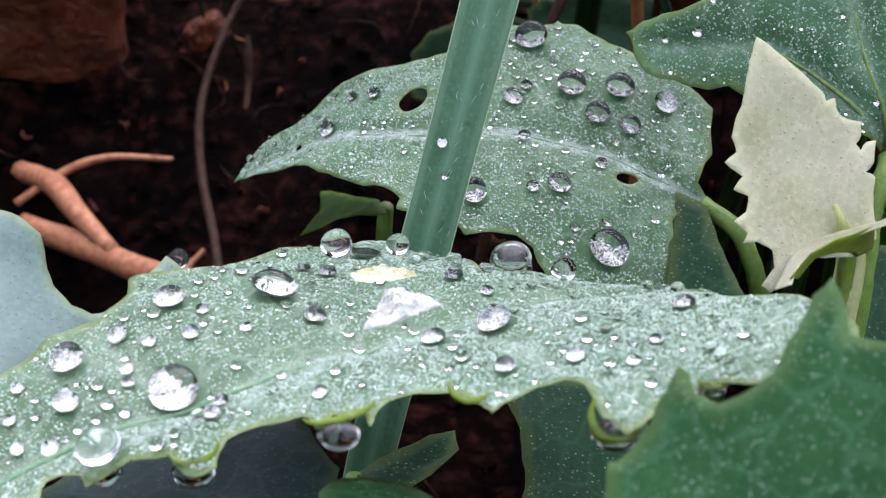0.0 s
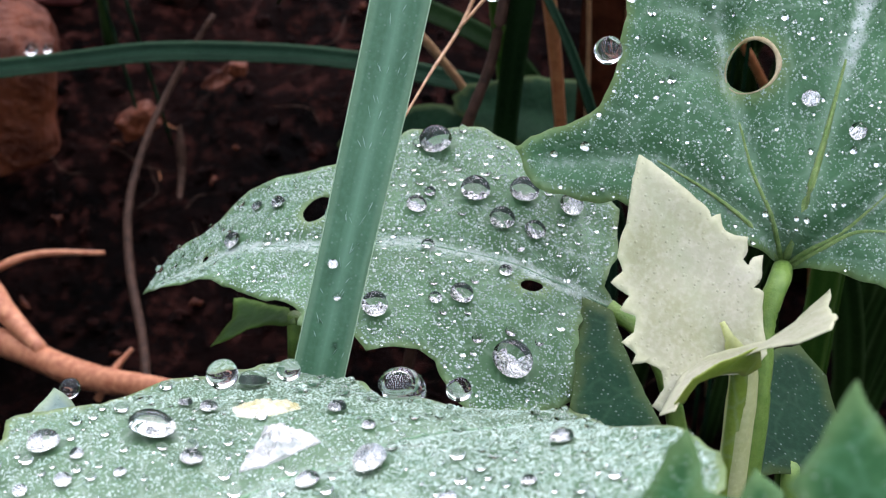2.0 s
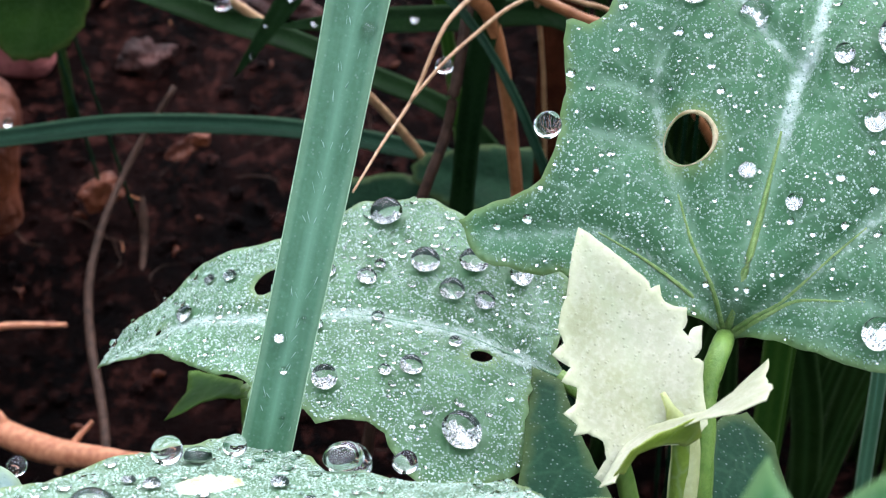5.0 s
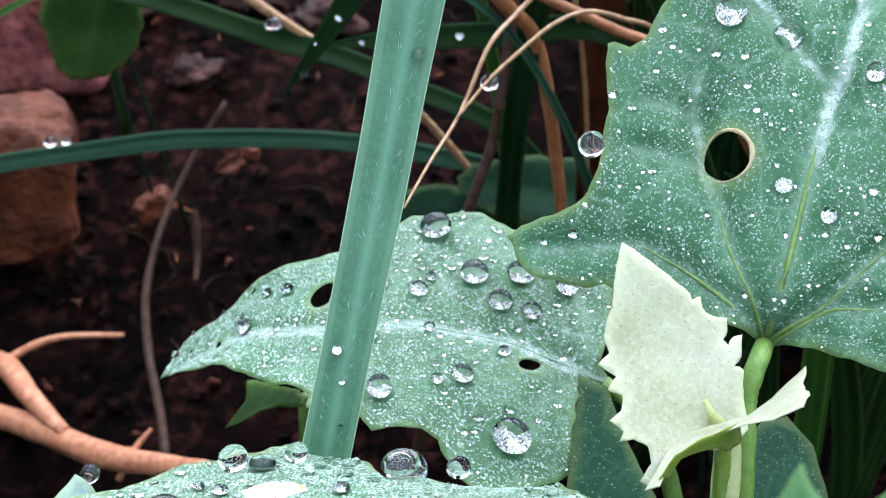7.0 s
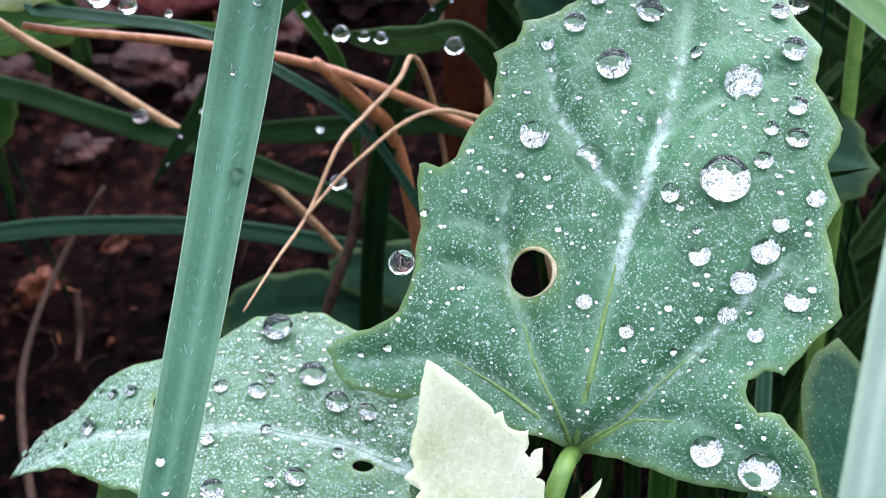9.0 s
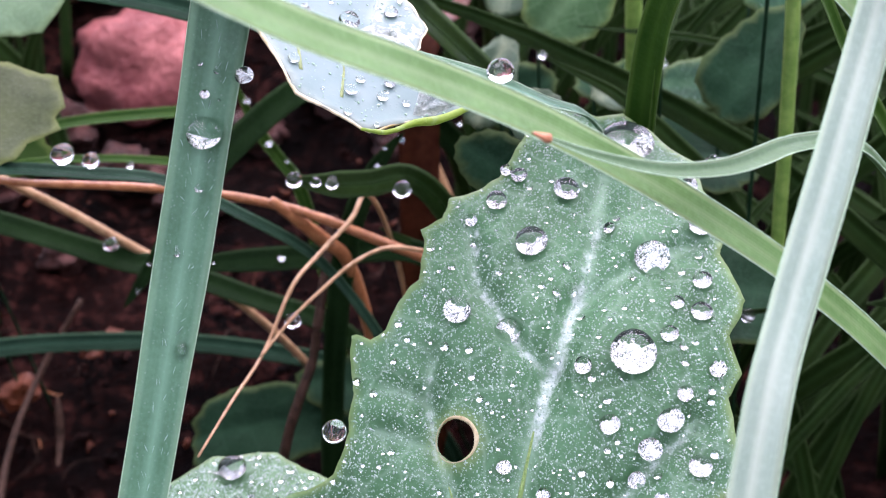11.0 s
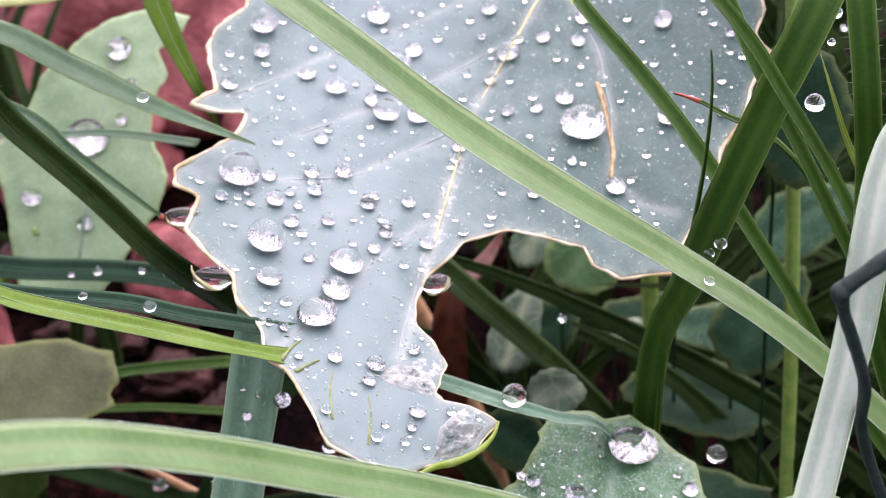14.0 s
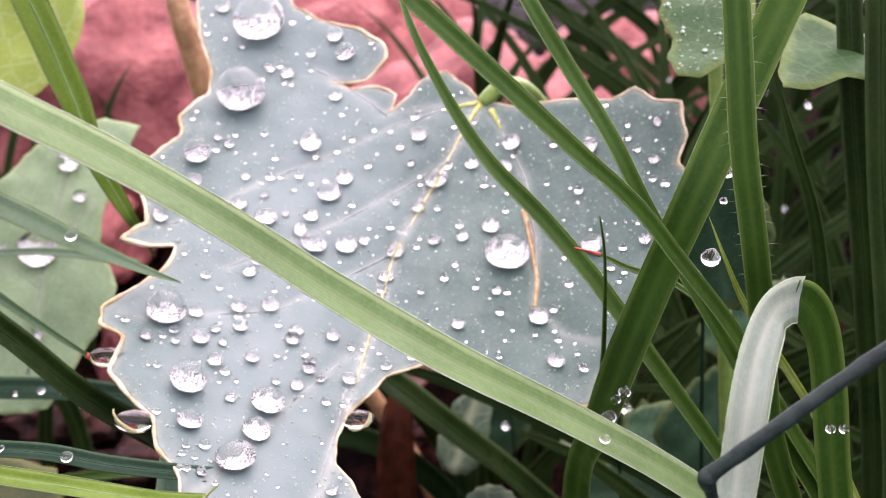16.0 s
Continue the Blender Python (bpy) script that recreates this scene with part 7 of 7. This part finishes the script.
debris(71, 60, TWIG, "thin dark rootlets lying on the wet soil", (0.4, 1.2), (0.005, 0.012))
debris(72, 90, LITTER, "russet scraps of rotten stems on the soil", (0.06, 0.22), (0.02, 0.06))
debris(73, 22, STRAW_RED, "short bits of wet straw on the soil", (0.1, 0.4), (0.005, 0.012))

# ---- dense grass and small leaves behind, beyond counting ----
def back_grass():
    rng = random.Random(5)
    verts, faces, weights = [], [], []
    for i in range(270):
        if i < 170:
            x, y = rng.uniform(3.2, 15), rng.uniform(14.5, 33)
        else:
            x, y = rng.uniform(-16, -3.5), rng.uniform(22, 36)
        z0 = ground_z(x, y)
        tall = rng.uniform(5, 12) if x > 0 else rng.uniform(3, 9)
        lean = Vector((rng.uniform(-0.9 if x > 8 else -0.4, 0.8), rng.uniform(-0.5, 0.4), 0)) if x > 0 else Vector((rng.uniform(-0.5, 0.4), rng.uniform(-0.3, 0.3), 0))
        pts = [(x, y, z0 - 0.1)] + [(x + lean.x * tall * s ** 1.8, y + lean.y * tall * s ** 1.8, z0 + tall * (s - 0.22 * s ** 3)) for s in (0.3, 0.6, 0.85, 1.0)]
        v, f, w, _ = ribbon(pts, rng.uniform(0.16, 0.36), (rng.uniform(-0.6, 0.6), -0.9, 0.3), 0.15, (0.0, 0.35), steps=4)
        base = len(verts)
        verts += list(v)
        faces += [tuple(base + k for k in t) for t in f]
        weights += w
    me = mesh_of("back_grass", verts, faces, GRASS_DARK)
    for j, key in enumerate(("vein", "rim", "across")):
        layer = me.attributes.new(key, "FLOAT", "POINT")
        layer.data.foreach_set("value", np.array([w[j] for w in weights], np.float32))
    tagged(new("back_grass", me), "dense dark wet grass behind the leaves", "grass", kind="stuff")
    bv, bf, wet = [], [], []
    for i in range(150):
        p = Vector(verts[rng.randrange(len(verts))])
        if p.z < 0.03:
            continue
        small, size = SMALL[i % 3], rng.uniform(0.03, 0.085) * CM
        m = Matrix.Translation(p) @ uphill((rng.uniform(-0.3, 0.3), -0.8, 0.5)) @ Matrix.Scale(size, 4)
        base = len(bv)
        bv += [tuple(m @ q.co) for q in small.vertices]
        bf += [tuple(base + k for k in f.vertices) for f in small.polygons]
        wet += [f.material_index for f in small.polygons]
    me = mesh_of("back_beads", bv, bf, WATER)
    me.materials.append(SKY_GLINT_FINE)
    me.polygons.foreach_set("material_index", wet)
    tagged(new("back_beads", me), "raindrops glinting on the dark grass behind", "water", kind="stuff")


def blocker_grass():
    """Unseen tall grass added round the spot and behind the camera to block the low sky."""
    rng = random.Random(8)
    verts, faces, weights, made = [], [], [], 0
    while made < 620:
        a, r = rng.uniform(0, 2 * math.pi), rng.uniform(12, 24)
        x, y = 2 + r * math.cos(a), 7 + r * math.sin(a)
        if y > -2 and abs(x - 2) < 0.5 * (y + 2) + 5.5:
            continue
        made += 1
        z0, tall = ground_z(x, y), rng.uniform(12, 24) if y > 4 else rng.uniform(5, 10)
        out = Vector((math.cos(a), math.sin(a), 0)) * rng.uniform(-0.05, 0.35)
        pts = [(x, y, z0 - 0.1)] + [(x + out.x * tall * s ** 2, y + out.y * tall * s ** 2, z0 + tall * (s - 0.15 * s ** 3)) for s in (0.35, 0.7, 1.0)]
        v, f, w, _ = ribbon(pts, rng.uniform(0.5, 1.0), (2 - x, 7 - y, 3), 0.15, (0.0, 0.4), steps=3)
        base = len(verts)
        verts += list(v)
        faces += [tuple(base + k for k in t) for t in f]
        weights += w
    me = mesh_of("unseen_grass", verts, faces, GRASS_DARK)
    for j, key in enumerate(("vein", "rim", "across")):
        layer = me.attributes.new(key, "FLOAT", "POINT")
        layer.data.foreach_set("value", np.array([w[j] for w in weights], np.float32))
    tagged(new("unseen_grass", me), "tall dark grass added out of view to block the low sky", "grass", kind="stuff")


blocker_grass()


back_grass()

# ---- rain drops ----
drops_on(surf_a, DROPS_A, "clear raindrop beaded on the dewy green leaf", "drops on the dewy leaf", 1, True)
drops_on(surf_b, DROPS_B, "clear round raindrop on the holed green leaf", "drops on the holed leaf", 2)
drops_on(surf_c, DROPS_C, "bright round raindrop on the large dark leaf", "drops on the large leaf", 3)
drops_on(surf_e, DROPS_E, "clear raindrop on the blue-grey leaf", "drops on the grey leaf", 4, pale=True)
MORE_A = more_drops(surf_a, 190, 0.016, 0.050, "small clear bead of dew on the dewy green leaf", "drops on the dewy leaf", 31, DROPS_A, things=8)
MORE_B = more_drops(surf_b, 130, 0.016, 0.042, "small clear bead of rain on the holed leaf", "drops on the holed leaf", 32, DROPS_B, HOLES_B, things=6)
MORE_C = more_drops(surf_c, 120, 0.014, 0.038, "small clear bead of rain on the large leaf", "drops on the large leaf", 33, DROPS_C, HOLES_C, things=6)
MORE_E = more_drops(surf_e, 330, 0.014, 0.055, "small clear bead of rain on the grey leaf", "drops on the grey leaf", 34, DROPS_E, things=6)
more_drops(surf_c, 320, 0.008, 0.018, "", "", 43, DROPS_C + MORE_C, HOLES_C, things=0)
more_drops(surf_a, 300, 0.009, 0.022, "", "", 41, DROPS_A + MORE_A, things=0)
more_drops(surf_b, 260, 0.009, 0.022, "", "", 42, DROPS_B + MORE_B, HOLES_B, things=0)
fine_dew(surf_a, 23000, 0.0035, 0.0095, "fine dew beads covering the pale leaf", 21, DROPS_A + MORE_A, power=3.0, mat=MEAL_BRIGHT)
fine_dew(surf_a, 6500, 0.004, 0.0105, "bright dew thick along the lower half of the pale leaf", 29, DROPS_A + MORE_A, power=2.5, region=(-0.3, 4.2, -0.9, 0.60), mat=MEAL_BRIGHT)
fine_dew(surf_b, 12500, 0.0045, 0.012, "fine dew beads on the holed leaf", 22, DROPS_B + MORE_B, HOLES_B, power=3.0, mat=MEAL_BRIGHT)
fine_dew(surf_c, 17500, 0.0035, 0.0095, "fine dew beads on the large leaf", 23, DROPS_C + MORE_C, HOLES_C, power=2.5)
fine_dew(surf_e, 3600, 0.004, 0.013, "fine rain beads scattered on the grey leaf", 24, DROPS_E + MORE_E, power=3.0)
fine_dew(surf_g, 320, 0.002, 0.005, "sparse dew specks on the front leaf", 25)
fine_dew(surf_ur, 160, 0.008, 0.03, "dew on the light leaf behind", 26)
drops_on(surf_lb, [(-0.04, 0.23, 0.25), (0.33, 1.47, 0.17), (-0.68, -0.6, 0.12), (0.38, 0.46, 0.08), (-0.04, -0.91, 0.10), (-0.47, 0.23, 0.07), (0.47, 0.93, 0.09)], "pale raindrop on the grey-green leaf further back", "drops on other leaves", 27)

# drops that stand or hang elsewhere
for x, y, z, r in ((-0.70, 8.62, 5.57, 0.105), (-0.31, 8.98, 5.37, 0.083), (0.47, 8.95, 5.22, 0.15), (0.84, 9.0, 5.22, 0.09), (0.09, 9.0, 5.25, 0.055)):
    water_drop((x * CM, y * CM, z * CM), (0.0, -0.35, 0.94), r, "round bead standing on the dewy leaf's far edge", "drops on the dewy leaf", clear=True)
for x, y, z, r in ((0.88, 5.98, 6.34, 0.105), (-0.50, 6.38, 5.92, 0.101), (-1.25, 6.27, 5.71, 0.101), (1.35, 6.15, 6.47, 0.067), (-1.76, 6.36, 5.59, 0.091)):
    water_drop((x * CM, y * CM, z * CM), (0.05, -0.75, -0.6), r, "heavy drop hanging from the leaf's lower edge", "hanging drops", stretch=1.15, clear=True)
for x, y, z, r in ((0.57, 10.30, 7.88, 0.062), (0.13, 9.59, 6.04, 0.021), (-0.04, 9.53, 5.91, 0.036), (-0.01, 9.46, 5.69, 0.030), (-0.02, 9.34, 5.37, 0.026), (0.80, 10.89, 9.44, 0.141), (0.74, 10.75, 9.07, 0.042),
                   (0.77, 11.09, 9.98, 0.023), (0.90, 11.08, 9.92, 0.028), (0.80, 11.01, 9.75, 0.041), (0.91, 11.0, 9.71, 0.023), (1.12, 11.0, 9.89, 0.075), (0.22, 10.0, 7.0, 0.022), (0.55, 10.55, 8.6, 0.025)):
    water_drop((x * CM, y * CM, z * CM), (-0.1, -0.55, 0.85), r, "round bead of rain on the upright grass blade", "drops on grass", low=True)
for x, y, z, r in ((-1.02, 14.05, 8.08, 0.12), (-0.80, 14.30, 7.92, 0.09), (-0.45, 14.5, 7.80, 0.04), (-1.28, 17.36, 5.60, 0.10), (3.10, 10.95, 9.89, 0.11), (-0.15, 12.66, 12.16, 0.055),
                   (0.22, 10.2, 11.12, 0.05), (-0.27, 10.1, 11.27, 0.035), (1.06, 10.40, 10.90, 0.03), (5.15, 12.4, 8.5, 0.10), (5.24, 9.9, 12.7, 0.075), (1.18, 14.1, 6.15, 0.09), (-4.3, 18.1, 3.78, 0.08), (-4.1, 18.1, 3.8, 0.06),
                   (4.35, 8.96, 11.72, 0.04), (5.33, 9.82, 13.39, 0.05), (5.30, 9.76, 13.2, 0.03), (4.62, 10.0, 11.6, 0.05), (4.58, 10.2, 11.45, 0.04), (4.55, 10.4, 11.2, 0.06), (5.85, 8.62, 11.9, 0.035), (5.95, 8.65, 11.88, 0.035)):
    water_drop((x * CM, y * CM, z * CM), (0.0, -0.55, 0.8), r, "clear bead of rain clinging to a grass blade", "drops on grass", clear=True)
for x, y, z, r in ((-1.88, 9.30, 5.0, 0.075), (1.76, 9.80, 7.42, 0.095)):
    water_drop((x * CM, y * CM, z * CM), (0.0, -0.8, 0.6), r, "large pale drop on a leaf", "drops on other leaves", clear=True)
for x, y, z, r in ((1.22, 14.75, 7.50, 0.09), (1.45, 14.75, 7.48, 0.06), (1.62, 14.75, 7.46, 0.07), (2.36, 14.8, 7.35, 0.10), (-1.3, 15.15, 9.55, 0.05), (-1.6, 15.15, 9.52, 0.035), (-0.8, 15.1, 9.56, 0.04)):
    water_drop((x * CM, y * CM, z * CM), (0.0, -0.7, 0.7), r, "glassy drop on a shaded blade", "drops on grass", clear=True)
for u, v, r in ((4.36, -2.66, 0.115), (5.00, -2.19, 0.13), (4.27, -0.44, 0.11)):
    p = surf_e.place([(u, v)], -0.04)[0]
    water_drop(p, (0.0, -0.65, -0.75), r, "clear drop clinging under the grey leaf's chewed edge", "hanging drops", stretch=1.45, clear=True)
